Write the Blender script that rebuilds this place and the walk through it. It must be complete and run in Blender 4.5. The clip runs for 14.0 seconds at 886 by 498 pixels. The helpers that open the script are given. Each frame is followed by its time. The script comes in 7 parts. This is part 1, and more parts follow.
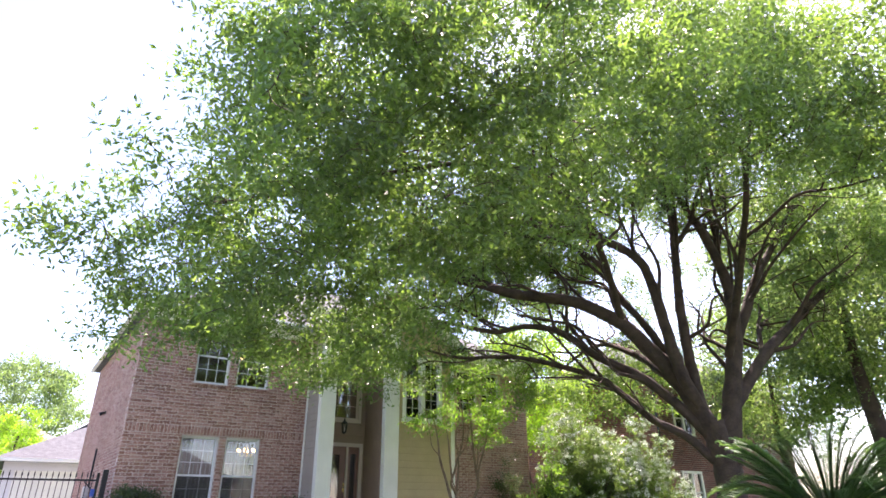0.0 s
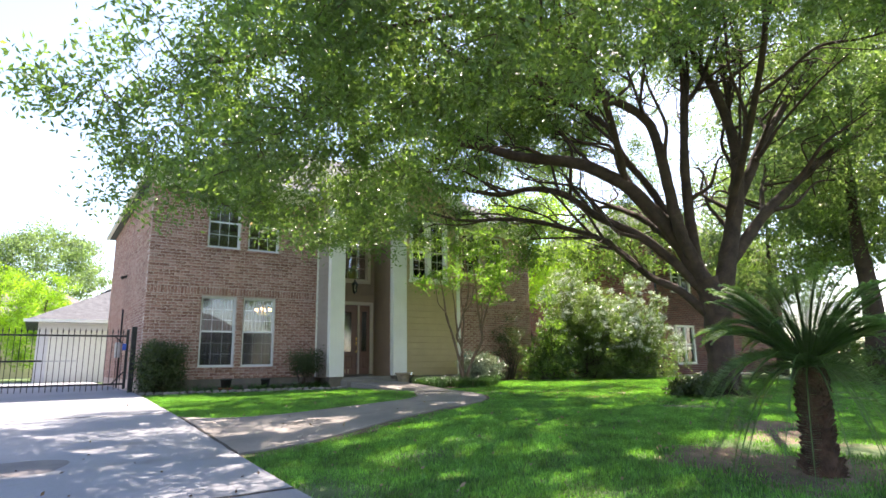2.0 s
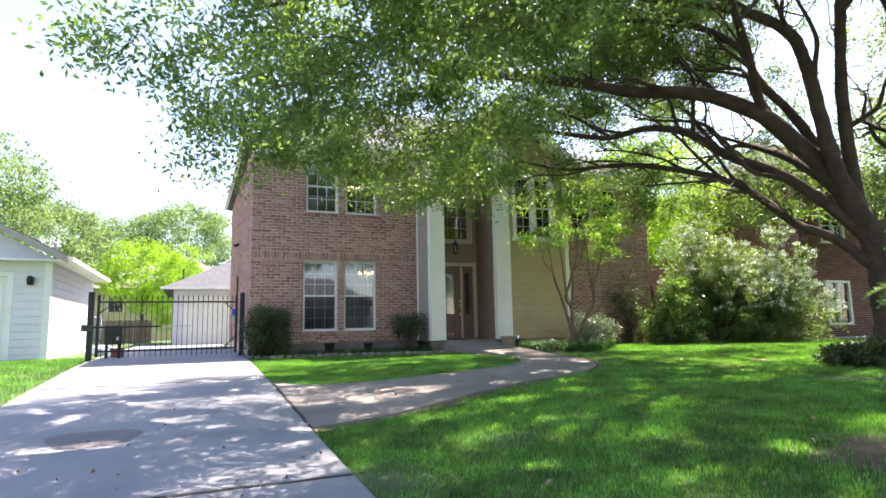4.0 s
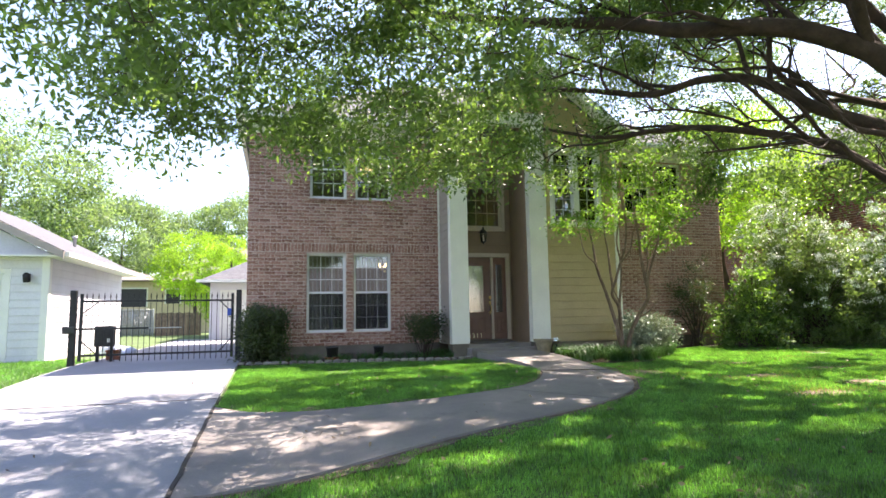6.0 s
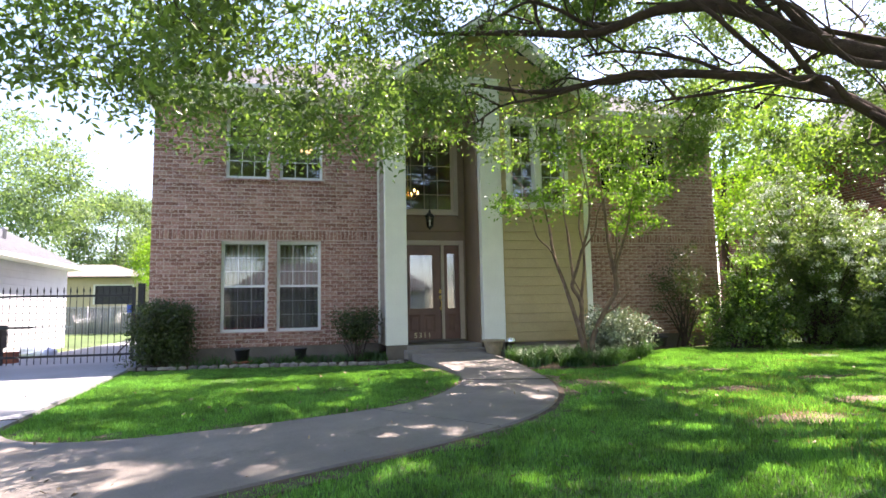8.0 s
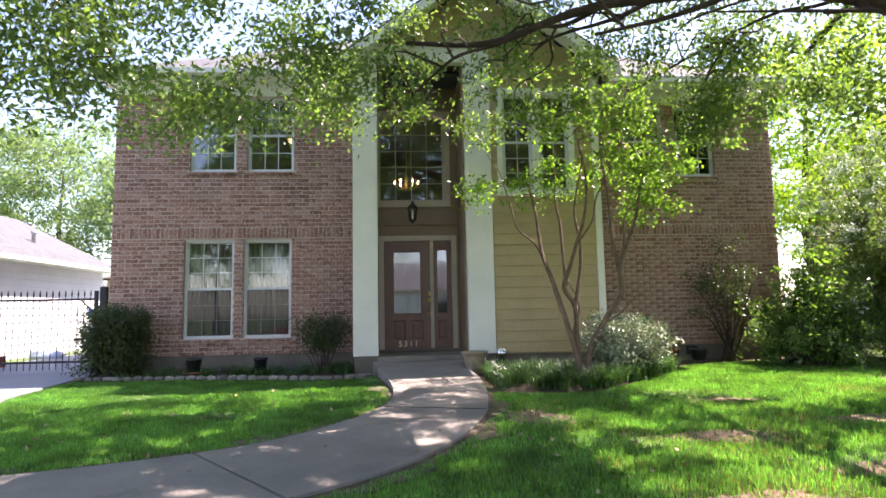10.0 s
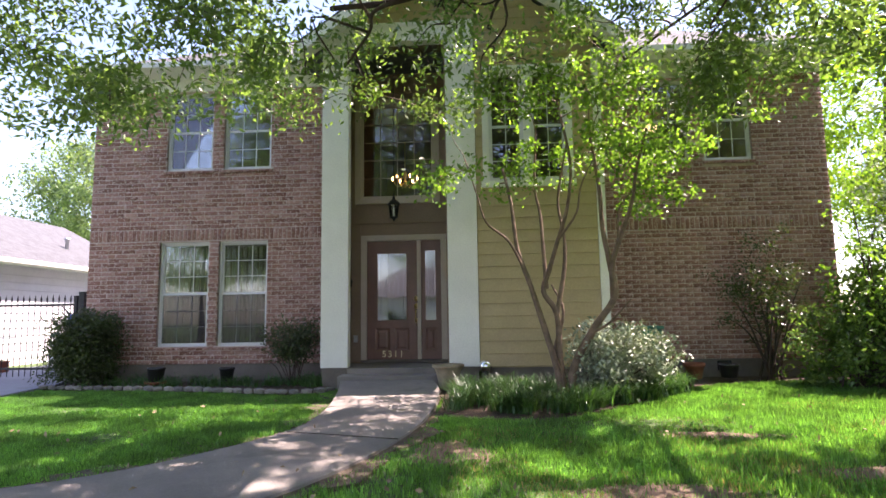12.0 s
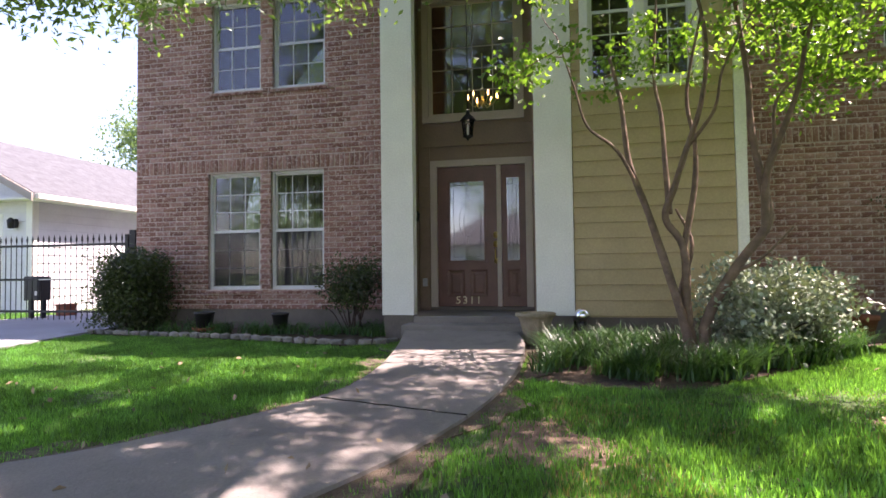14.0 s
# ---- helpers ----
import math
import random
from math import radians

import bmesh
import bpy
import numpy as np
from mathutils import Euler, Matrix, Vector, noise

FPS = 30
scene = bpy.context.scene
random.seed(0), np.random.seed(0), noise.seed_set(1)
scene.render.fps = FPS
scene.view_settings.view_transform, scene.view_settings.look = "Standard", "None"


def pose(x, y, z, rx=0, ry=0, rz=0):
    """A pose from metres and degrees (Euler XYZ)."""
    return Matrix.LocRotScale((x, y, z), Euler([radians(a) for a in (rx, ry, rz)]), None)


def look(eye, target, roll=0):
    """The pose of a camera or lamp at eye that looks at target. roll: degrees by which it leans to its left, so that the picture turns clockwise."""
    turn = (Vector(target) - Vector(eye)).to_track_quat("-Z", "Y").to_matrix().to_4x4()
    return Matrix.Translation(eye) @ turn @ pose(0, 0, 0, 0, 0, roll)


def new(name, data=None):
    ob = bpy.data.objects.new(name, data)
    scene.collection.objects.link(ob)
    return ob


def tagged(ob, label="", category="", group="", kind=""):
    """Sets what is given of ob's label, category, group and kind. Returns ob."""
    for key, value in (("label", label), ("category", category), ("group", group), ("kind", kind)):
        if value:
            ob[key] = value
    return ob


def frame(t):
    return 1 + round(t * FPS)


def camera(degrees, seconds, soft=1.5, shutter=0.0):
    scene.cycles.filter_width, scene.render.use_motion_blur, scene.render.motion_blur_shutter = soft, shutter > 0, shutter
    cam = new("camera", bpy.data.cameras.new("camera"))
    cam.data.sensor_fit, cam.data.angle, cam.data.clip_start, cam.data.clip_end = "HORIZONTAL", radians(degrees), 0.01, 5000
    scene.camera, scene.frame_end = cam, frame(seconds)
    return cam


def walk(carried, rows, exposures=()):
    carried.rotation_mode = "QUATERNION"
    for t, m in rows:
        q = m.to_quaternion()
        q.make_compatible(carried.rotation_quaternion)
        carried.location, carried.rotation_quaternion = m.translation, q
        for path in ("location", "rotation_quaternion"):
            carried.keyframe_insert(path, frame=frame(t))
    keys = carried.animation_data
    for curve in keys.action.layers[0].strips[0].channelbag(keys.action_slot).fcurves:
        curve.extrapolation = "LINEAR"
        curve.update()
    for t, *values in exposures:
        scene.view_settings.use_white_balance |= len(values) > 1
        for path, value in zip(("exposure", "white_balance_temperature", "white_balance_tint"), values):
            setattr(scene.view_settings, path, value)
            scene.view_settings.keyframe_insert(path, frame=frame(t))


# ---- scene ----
cam = camera(74.7, 14.0, soft=1.6)
# seconds, eye (x, y, z), yaw to the left of +y, pitch up, lean
PATH = [
    (0.0, -1.509, -15.902, 1.085, -35.46, 24.05, -0.36),
    (0.5, -1.495, -15.969, 1.040, -35.30, 21.16, -0.47),
    (1.0, -1.525, -15.971, 0.998, -35.26, 18.15, -0.77),
    (1.5, -1.522, -15.969, 0.974, -35.01, 14.93, -0.75),
    (2.0, -1.532, -15.954, 0.960, -34.80, 11.08, -0.83),
    (2.5, -1.504, -15.921, 0.931, -33.52, 8.73, -1.06),
    (3.0, -1.362, -15.788, 0.944, -30.69, 7.75, -1.08),
    (3.5, -1.054, -15.567, 0.967, -26.34, 7.62, -1.11),
    (4.0, -0.696, -15.270, 1.012, -23.23, 7.51, -1.11),
    (6.5, 1.831, -13.319, 1.330, -15.35, 6.26, -0.92),
    (7.0, 2.400, -12.945, 1.297, -15.28, 6.19, -0.88),
    (7.5, 2.941, -12.599, 1.305, -15.03, 6.16, -1.01),
    (8.0, 3.488, -12.323, 1.277, -13.63, 6.06, -1.19),
    (10.5, 6.476, -10.744, 1.406, -2.76, 6.16, -0.99),
    (11.0, 7.006, -10.454, 1.432, -1.69, 6.44, -0.92),
    (11.5, 7.342, -10.167, 1.441, 0.44, 6.62, -0.93),
    (12.0, 7.546, -9.932, 1.367, 3.49, 6.73, -0.88),
    (12.5, 7.560, -9.722, 1.349, 7.11, 3.64, -0.86),
    (13.0, 7.518, -9.305, 1.315, 9.97, 2.55, -0.80),
    (13.5, 7.468, -8.800, 1.286, 10.70, 2.39, -0.78),
    (14.0, 7.404, -8.261, 1.213, 11.69, 1.98, -0.71),
]


def eye_pose(x, y, z, yaw, pitch, lean):
    a, b = radians(yaw), radians(pitch)
    ahead = Vector((-math.sin(a) * math.cos(b), math.cos(a) * math.cos(b), math.sin(b)))
    eye = Vector((x, y, z))
    return look(eye, eye + ahead, lean)


# seconds, stops, kelvin, tint
EXPOSURES = [(0.0, 2.35, 6900, 34), (2.0, 2.17, 7100, 21), (8.0, 2.32, 7000, 27), (11.0, 2.26, 7000, 32), (14.0, 2.14, 7000, 37)]
walk(cam, [(t, eye_pose(*row)) for t, *row in PATH], EXPOSURES)

# ---- light ----
SUN = Vector((0.56, 0.20, 1.0)).normalized()
world = bpy.data.worlds.new("world")
scene.world = world
world.use_nodes = True
wn = world.node_tree
wn.nodes.clear()
sky = wn.nodes.new("ShaderNodeTexSky")
sky.sky_type = "NISHITA"
sky.sun_disc = False
sky.sun_elevation = math.asin(SUN.z)
sky.sun_rotation = math.atan2(SUN.x, SUN.y)
sky.air_density, sky.dust_density, sky.ozone_density = 1.0, 0.8, 1.5
back = wn.nodes.new("ShaderNodeBackground")
back.inputs["Strength"].default_value = 0.118
wout = wn.nodes.new("ShaderNodeOutputWorld")
wn.links.new(sky.outputs[0], back.inputs[0])
wn.links.new(back.outputs[0], wout.inputs[0])
sun_data = bpy.data.lights.new("sun", "SUN")
sun_data.energy, sun_data.angle, sun_data.color = 5.0, radians(0.55), (1.0, 0.95, 0.86)
sun = new("sun", sun_data)
sun.matrix_world = look(SUN * 60, (0, 0, 0))

# ---- materials ----


def noise_node(nt, scale, detail=4.0, rough=0.6, coord="Object"):
    tc = nt.nodes.new("ShaderNodeTexCoord")
    tex = nt.nodes.new("ShaderNodeTexNoise")
    tex.inputs["Scale"].default_value, tex.inputs["Detail"].default_value, tex.inputs["Roughness"].default_value = scale, detail, rough
    nt.links.new(tc.outputs[coord], tex.inputs["Vector"])
    return tex


def ramp(nt, src, stops):
    r = nt.nodes.new("ShaderNodeValToRGB")
    els = r.color_ramp.elements
    while len(els) < len(stops):
        els.new(0.5)
    for e, (pos, col) in zip(els, stops):
        e.position, e.color = pos, (*col, 1)
    nt.links.new(src, r.inputs[0])
    return r.outputs[0]


def mixed(nt, kind, fac, a, b):
    m = nt.nodes.new("ShaderNodeMixRGB")
    m.blend_type = kind
    for sock, v in zip(m.inputs, (fac, a, b)):
        if hasattr(v, "node"):
            nt.links.new(v, sock)
        elif isinstance(v, tuple):
            sock.default_value = (*v, 1)
        else:
            sock.default_value = v
    return m.outputs[0]


def material(name, color, rough=0.7, vary=0.25, scale=6.0, fine=60.0, bump=0.2, metal=0.0, pieces="", translucent=0.0, stain=None, spec=0.5, contrast=1.0):
    """Paint, stone, wood or leaf with two scales of variation. pieces: 'object' or 'island' varies piece by piece."""
    m = bpy.data.materials.new(name)
    m.use_nodes = True
    nt = m.node_tree
    bsdf = nt.nodes["Principled BSDF"]
    lo = tuple(c * (1 - vary) for c in color)
    hi = tuple(min(1.0, c * (1 + vary)) for c in color)
    big = noise_node(nt, scale)
    small = noise_node(nt, fine, 3.0)
    col = ramp(nt, big.outputs[0], [(0.3, lo), (0.7, hi)])
    grain = ramp(nt, small.outputs[0], [(0.25, (0.8, 0.8, 0.8)), (0.75, (1.15, 1.15, 1.15))])
    col = mixed(nt, "MULTIPLY", 0.6, col, grain)
    if stain:
        blot = noise_node(nt, stain[1], 6.0, 0.7)
        mask = ramp(nt, blot.outputs[0], [(stain[2], (0, 0, 0)), (stain[2] + 0.12, (1, 1, 1))])
        col = mixed(nt, "MIX", mask, col, stain[0])
    if pieces:
        if pieces == "object":
            src = nt.nodes.new("ShaderNodeObjectInfo").outputs["Random"]
        else:
            src = nt.nodes.new("ShaderNodeNewGeometry").outputs["Random Per Island"]
        tone = ramp(nt, src, [(p, tuple(max(0.1, 1 + (q - 1) * contrast) for q in c)) for p, c in ((0.0, (0.62, 0.62, 0.64)), (0.35, (0.9, 0.88, 0.86)), (0.7, (1.05, 1.0, 0.98)), (1.0, (1.35, 1.30, 1.25)))])
        col = mixed(nt, "MULTIPLY", 1.0, col, tone)
    nt.links.new(col, bsdf.inputs["Base Color"])
    bsdf.inputs["Roughness"].default_value = rough
    bsdf.inputs["Metallic"].default_value = metal
    bsdf.inputs["Specular IOR Level"].default_value = spec
    if bump:
        b = nt.nodes.new("ShaderNodeBump")
        b.inputs["Strength"].default_value = bump
        b.inputs["Distance"].default_value = 0.02
        nt.links.new(small.outputs[0], b.inputs["Height"])
        nt.links.new(b.outputs[0], bsdf.inputs["Normal"])
    if translucent:
        tr = nt.nodes.new("ShaderNodeBsdfTranslucent")
        warm = mixed(nt, "MULTIPLY", 1.0, col, (2.6, 2.6, 0.95))
        nt.links.new(warm, tr.inputs[0])
        mx = nt.nodes.new("ShaderNodeMixShader")
        mx.inputs[0].default_value = translucent
        nt.links.new(bsdf.outputs[0], mx.inputs[1])
        nt.links.new(tr.outputs[0], mx.inputs[2])
        nt.links.new(mx.outputs[0], nt.nodes["Material Output"].inputs[0])
    return m


def glass_material(name, tint=(0.9, 0.95, 0.95), rough=0.0, ior=1.75):
    m = bpy.data.materials.new(name)
    m.use_nodes = True
    nt = m.node_tree
    nt.nodes.clear()
    fres = nt.nodes.new("ShaderNodeFresnel")
    fres.inputs[0].default_value = ior
    clear = nt.nodes.new("ShaderNodeBsdfTransparent")
    clear.inputs[0].default_value = (*tint, 1)
    gloss = nt.nodes.new("ShaderNodeBsdfGlossy")
    gloss.inputs["Roughness"].default_value = rough
    mx = nt.nodes.new("ShaderNodeMixShader")
    out = nt.nodes.new("ShaderNodeOutputMaterial")
    for a, b in ((fres.outputs[0], mx.inputs[0]), (clear.outputs[0], mx.inputs[1]), (gloss.outputs[0], mx.inputs[2]), (mx.outputs[0], out.inputs[0])):
        nt.links.new(a, b)
    return m


def screen_material():
    m = bpy.data.materials.new("dark_insect_screen")
    m.use_nodes = True
    nt = m.node_tree
    bsdf = nt.nodes["Principled BSDF"]
    bsdf.inputs["Base Color"].default_value = (0.03, 0.03, 0.035, 1)
    bsdf.inputs["Roughness"].default_value = 0.8
    clear = nt.nodes.new("ShaderNodeBsdfTransparent")
    mx = nt.nodes.new("ShaderNodeMixShader")
    mx.inputs[0].default_value = 0.32
    nt.links.new(clear.outputs[0], mx.inputs[1])
    nt.links.new(bsdf.outputs[0], mx.inputs[2])
    nt.links.new(mx.outputs[0], nt.nodes["Material Output"].inputs[0])
    return m


def glow_material(name, color, strength):
    m = bpy.data.materials.new(name)
    m.use_nodes = True
    bsdf = m.node_tree.nodes["Principled BSDF"]
    bsdf.inputs["Base Color"].default_value = (*color, 1)
    bsdf.inputs["Emission Color"].default_value = (*color, 1)
    bsdf.inputs["Emission Strength"].default_value = strength
    return m




def brick_material(name, source):
    """Tumbled brick: brown bodies and smeared pale ones, with lime blotches."""
    m = material(name, (0.30, 0.16, 0.125), 0.88, 0.22, 5, 60, 0.8)
    nt = m.node_tree
    if source == "object":
        src = nt.nodes.new("ShaderNodeObjectInfo").outputs["Random"]
    else:
        src = nt.nodes.new("ShaderNodeNewGeometry").outputs["Random Per Island"]
    body = ramp(nt, src, [(0.0, (0.205, 0.095, 0.070)), (0.30, (0.265, 0.128, 0.097)), (0.65, (0.325, 0.168, 0.132)), (1.0, (0.400, 0.240, 0.198))])
    grain = ramp(nt, noise_node(nt, 70, 3.0).outputs[0], [(0.25, (0.78, 0.78, 0.78)), (0.75, (1.16, 1.15, 1.14))])
    col = mixed(nt, "MULTIPLY", 0.8, body, grain)
    smear = ramp(nt, noise_node(nt, 21.0, 5.0, 0.65).outputs[0], [(0.52, (0, 0, 0)), (0.62, (0.9, 0.9, 0.9))])
    col = mixed(nt, "MIX", smear, col, (0.54, 0.405, 0.355))
    tone = ramp(nt, noise_node(nt, 0.8, 3.0).outputs[0], [(0.3, (0.86, 0.84, 0.84)), (0.7, (1.10, 1.08, 1.08))])
    col = mixed(nt, "MULTIPLY", 1.0, col, tone)
    nt.links.new(col, nt.nodes["Principled BSDF"].inputs["Base Color"])
    return m


M_BRICK = brick_material("pink_brown_brick", "island")
M_BRICK_OBJ = brick_material("pink_brown_brick_single", "object")
M_MORTAR = material("pale_mortar", (0.51, 0.405, 0.36), 0.95, 0.2, 4, 120, 0.4)
M_DARK_BRICK = material("dark_red_brick", (0.15, 0.055, 0.045), 0.85, 0.3, 9, 60, 0.4, pieces="island")
M_DARK_MORTAR = material("dark_mortar", (0.30, 0.25, 0.23), 0.95)
M_KHAKI = material("khaki_paint", (0.40, 0.315, 0.17), 0.6, 0.08, 2, 40, 0.1)
M_GREY_SIDING = material("grey_lilac_siding_paint", (0.33, 0.285, 0.25), 0.6, 0.08, 2, 40, 0.1)
M_TRIM = material("off_white_trim_paint", (0.74, 0.74, 0.68), 0.5, 0.06, 1.5, 50, 0.08)
M_TAUPE = material("taupe_paint", (0.235, 0.162, 0.112), 0.6, 0.1, 2, 40, 0.1)
M_BEIGE = material("beige_trim_paint", (0.48, 0.40, 0.33), 0.5, 0.08, 2, 50, 0.08)
M_DOOR = material("red_brown_door_stain", (0.15, 0.070, 0.050), 0.4, 0.2, 3, 30, 0.1)
M_WHITE_FRAME = material("white_vinyl_window_frame", (0.62, 0.62, 0.63), 0.4, 0.05, 2, 40, 0.05)
M_GLASS = glass_material("window_glass", ior=1.95)
M_SCREEN = screen_material()
M_LEADED = glass_material("frosted_leaded_glass", (0.75, 0.78, 0.78), 0.05, 2.6)
M_CONCRETE = material("driveway_concrete", (0.222, 0.228, 0.245), 0.85, 0.14, 0.7, 45, 0.25, stain=((0.185, 0.18, 0.182), 0.75, 0.56))
M_WALK = material("walkway_concrete", (0.205, 0.185, 0.168), 0.9, 0.2, 1.2, 50, 0.35, stain=((0.145, 0.128, 0.112), 1.4, 0.56))
M_FOUNDATION = material("grey_foundation_concrete", (0.15, 0.13, 0.11), 0.9, 0.2, 2, 40, 0.3)
M_JOINT = material("dark_expansion_joint", (0.035, 0.03, 0.025), 0.95, 0.4, 10, 80, 0.5)
M_LAWN = material("lawn_soil", (0.07, 0.115, 0.035), 0.95, 0.35, 1.1, 60, 0.8, stain=((0.21, 0.155, 0.10), 0.5, 0.60))
M_MULCH = material("brown_mulch", (0.085, 0.058, 0.04), 0.95, 0.5, 12, 90, 1.0)
M_GRASS = material("grass_blades", (0.080, 0.218, 0.056), 0.45, 0.5, 2.2, 30, 0.0, pieces="island", contrast=1.7, translucent=0.42)
M_ASPHALT = material("asphalt", (0.06, 0.06, 0.06), 0.9, 0.2, 1, 80, 0.4)
M_SHINGLE = material("grey_brown_shingles", (0.080, 0.084, 0.092), 0.95, 0.25, 5, 40, 0.6)
M_IRON = material("black_iron", (0.018, 0.018, 0.02), 0.5, 0.3, 8, 80, 0.15, metal=0.3)
M_WHITE_SIDING = material("white_siding", (0.62, 0.62, 0.64), 0.6, 0.06, 2, 40, 0.1)
M_BLACK_PLASTIC = material("black_plastic", (0.02, 0.02, 0.022), 0.5, 0.3, 8, 60, 0.1)
M_TERRACOTTA = material("terracotta", (0.23, 0.075, 0.04), 0.8, 0.2, 10, 60, 0.2)
M_STONE = material("grey_border_stone", (0.22, 0.21, 0.19), 0.9, 0.3, 7, 50, 0.5, pieces="object")
M_URN = material("weathered_urn_concrete", (0.28, 0.23, 0.155), 0.9, 0.25, 8, 50, 0.4)
M_BRASS = material("polished_brass", (0.90, 0.66, 0.24), 0.32, 0.1, 8, 60, 0.0, metal=1.0)
M_CHROME = material("mirror_ball", (0.85, 0.87, 0.9), 0.05, 0.02, 2, 20, 0.0, metal=1.0)
M_BARK = material("brown_oak_bark", (0.065, 0.043, 0.033), 0.95, 0.4, 4, 26, 1.0)
M_MYRTLE_BARK = material("smooth_tan_bark", (0.16, 0.105, 0.07), 0.7, 0.4, 9, 40, 0.3)
M_OAK_LEAF = material("oak_leaf", (0.086, 0.152, 0.060), 0.34, 0.35, 0.7, 25, 0.0, pieces="island", translucent=0.45)
M_MYRTLE_LEAF = material("crape_myrtle_leaf", (0.092, 0.192, 0.038), 0.42, 0.35, 1.2, 25, 0.0, pieces="island", translucent=0.46, contrast=1.3)
M_BUSH_LEAF = material("dark_bush_leaf", (0.035, 0.06, 0.018), 0.4, 0.35, 3, 25, 0.0, pieces="island", translucent=0.25)
M_PALE_LEAF = material("variegated_pale_leaf", (0.22, 0.28, 0.20), 0.40, 0.45, 4, 25, 0.0, pieces="island", translucent=0.05)
M_SHRUB_LEAF = material("mid_green_shrub_leaf", (0.092, 0.152, 0.068), 0.28, 0.4, 1.4, 25, 0.0, pieces="island", translucent=0.42)
M_BLOSSOM = material("cream_blossom", (0.74, 0.80, 0.76), 0.7, 0.15, 3, 25, 0.0, pieces="island", contrast=0.6)
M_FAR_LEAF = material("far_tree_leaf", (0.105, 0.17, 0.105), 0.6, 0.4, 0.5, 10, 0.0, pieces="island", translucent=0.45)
M_LIME_LEAF = material("lime_shrub_leaf", (0.14, 0.26, 0.03), 0.5, 0.3, 1, 20, 0.0, pieces="island", translucent=0.5)
M_SAGO = material("sago_frond", (0.10, 0.19, 0.095), 0.36, 0.35, 3, 25, 0.0, pieces="island", translucent=0.4)
M_GLOSSY_LEAF = material("glossy_light_leaf", (0.07, 0.132, 0.048), 0.22, 0.4, 2, 25, 0.0, pieces="island", translucent=0.35)
M_SAGO_TRUNK = material("shaggy_sago_trunk", (0.09, 0.05, 0.032), 0.95, 0.5, 10, 50, 1.0)
M_LIRIOPE = material("liriope_blade", (0.036, 0.098, 0.032), 0.4, 0.4, 2, 20, 0.0, pieces="island", translucent=0.3)
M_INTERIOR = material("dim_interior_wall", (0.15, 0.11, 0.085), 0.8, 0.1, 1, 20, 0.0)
M_BLIND = material("ivory_vertical_blind", (0.27, 0.24, 0.215), 0.7, 0.05, 2, 30, 0.0)
M_BULB = glow_material("warm_bulb", (1.0, 0.55, 0.18), 5.0)
M_BLUE = material("blue_plastic", (0.03, 0.09, 0.4), 0.5)
M_GALV = material("galvanised_steel", (0.42, 0.43, 0.44), 0.45, 0.15, 5, 40, 0.1, metal=0.7)
M_CEDAR = material("weathered_fence_board", (0.20, 0.14, 0.10), 0.9, 0.3, 4, 40, 0.4, pieces="object")
M_GREEN_BIN = material("green_plastic", (0.02, 0.14, 0.09), 0.5)

# ---- building helpers ----


def mesh_object(name, bm, mat, parent=None, label=""):
    me = bpy.data.meshes.new(name)
    bm.to_mesh(me)
    bm.free()
    me.materials.append(mat)
    ob = new(name, me)
    if parent is not None:
        ob.parent = parent
    if label:
        ob["label"] = label
    return ob


part = mesh_object


def thing(name, label, category, group="", kind="", at=(0, 0, 0)):
    ob = new(name)
    ob.location = at
    ob.empty_display_size = 0.2
    return tagged(ob, label, category, group, kind)


def array_object(name, verts, faces, mat, parent=None, smooth=False):
    me = bpy.data.meshes.new(name)
    verts, faces = np.asarray(verts, np.float32), np.asarray(faces, np.int32)
    k = faces.shape[1]
    me.vertices.add(len(verts))
    me.vertices.foreach_set("co", verts.ravel())
    me.loops.add(faces.size)
    me.loops.foreach_set("vertex_index", faces.ravel())
    me.polygons.add(len(faces))
    me.polygons.foreach_set("loop_start", np.arange(0, faces.size, k, dtype=np.int32))
    if smooth:
        me.polygons.foreach_set("use_smooth", np.ones(len(faces), bool))
    me.update(calc_edges=True)
    me.validate()
    me.materials.append(mat)
    ob = new(name, me)
    if parent is not None:
        ob.parent = parent
    return ob


def add_box(bm, x0, x1, y0, y1, z0, z1):
    vs = [bm.verts.new((x, y, z)) for x in (x0, x1) for y in (y0, y1) for z in (z0, z1)]
    for q in ((0, 1, 3, 2), (4, 6, 7, 5), (0, 4, 5, 1), (2, 3, 7, 6), (0, 2, 6, 4), (1, 5, 7, 3)):
        bm.faces.new([vs[i] for i in q])
    return vs


def boxes(*rows, bev=0.0):
    bm = bmesh.new()
    for r in rows:
        add_box(bm, *r)
    if bev:
        bmesh.ops.bevel(bm, geom=bm.edges[:], offset=bev, segments=2, affect="EDGES", profile=0.6)
    return bm


def lathe(profile, steps=20, close=True):
    """A turned shape from (radius, height) pairs."""
    bm = bmesh.new()
    rings = []
    for r, z in profile:
        rings.append([bm.verts.new((r * math.cos(2 * math.pi * i / steps), r * math.sin(2 * math.pi * i / steps), z)) for i in range(steps)])
    for a, b in zip(rings, rings[1:]):
        for i in range(steps):
            bm.faces.new((a[i], a[(i + 1) % steps], b[(i + 1) % steps], b[i]))
    if close:
        bm.faces.new(rings[0][::-1])
        bm.faces.new(rings[-1])
    for f in bm.faces:
        f.smooth = True
    return bm


def moved(bm, m):
    bmesh.ops.transform(bm, matrix=m, verts=bm.verts[:])
    return bm


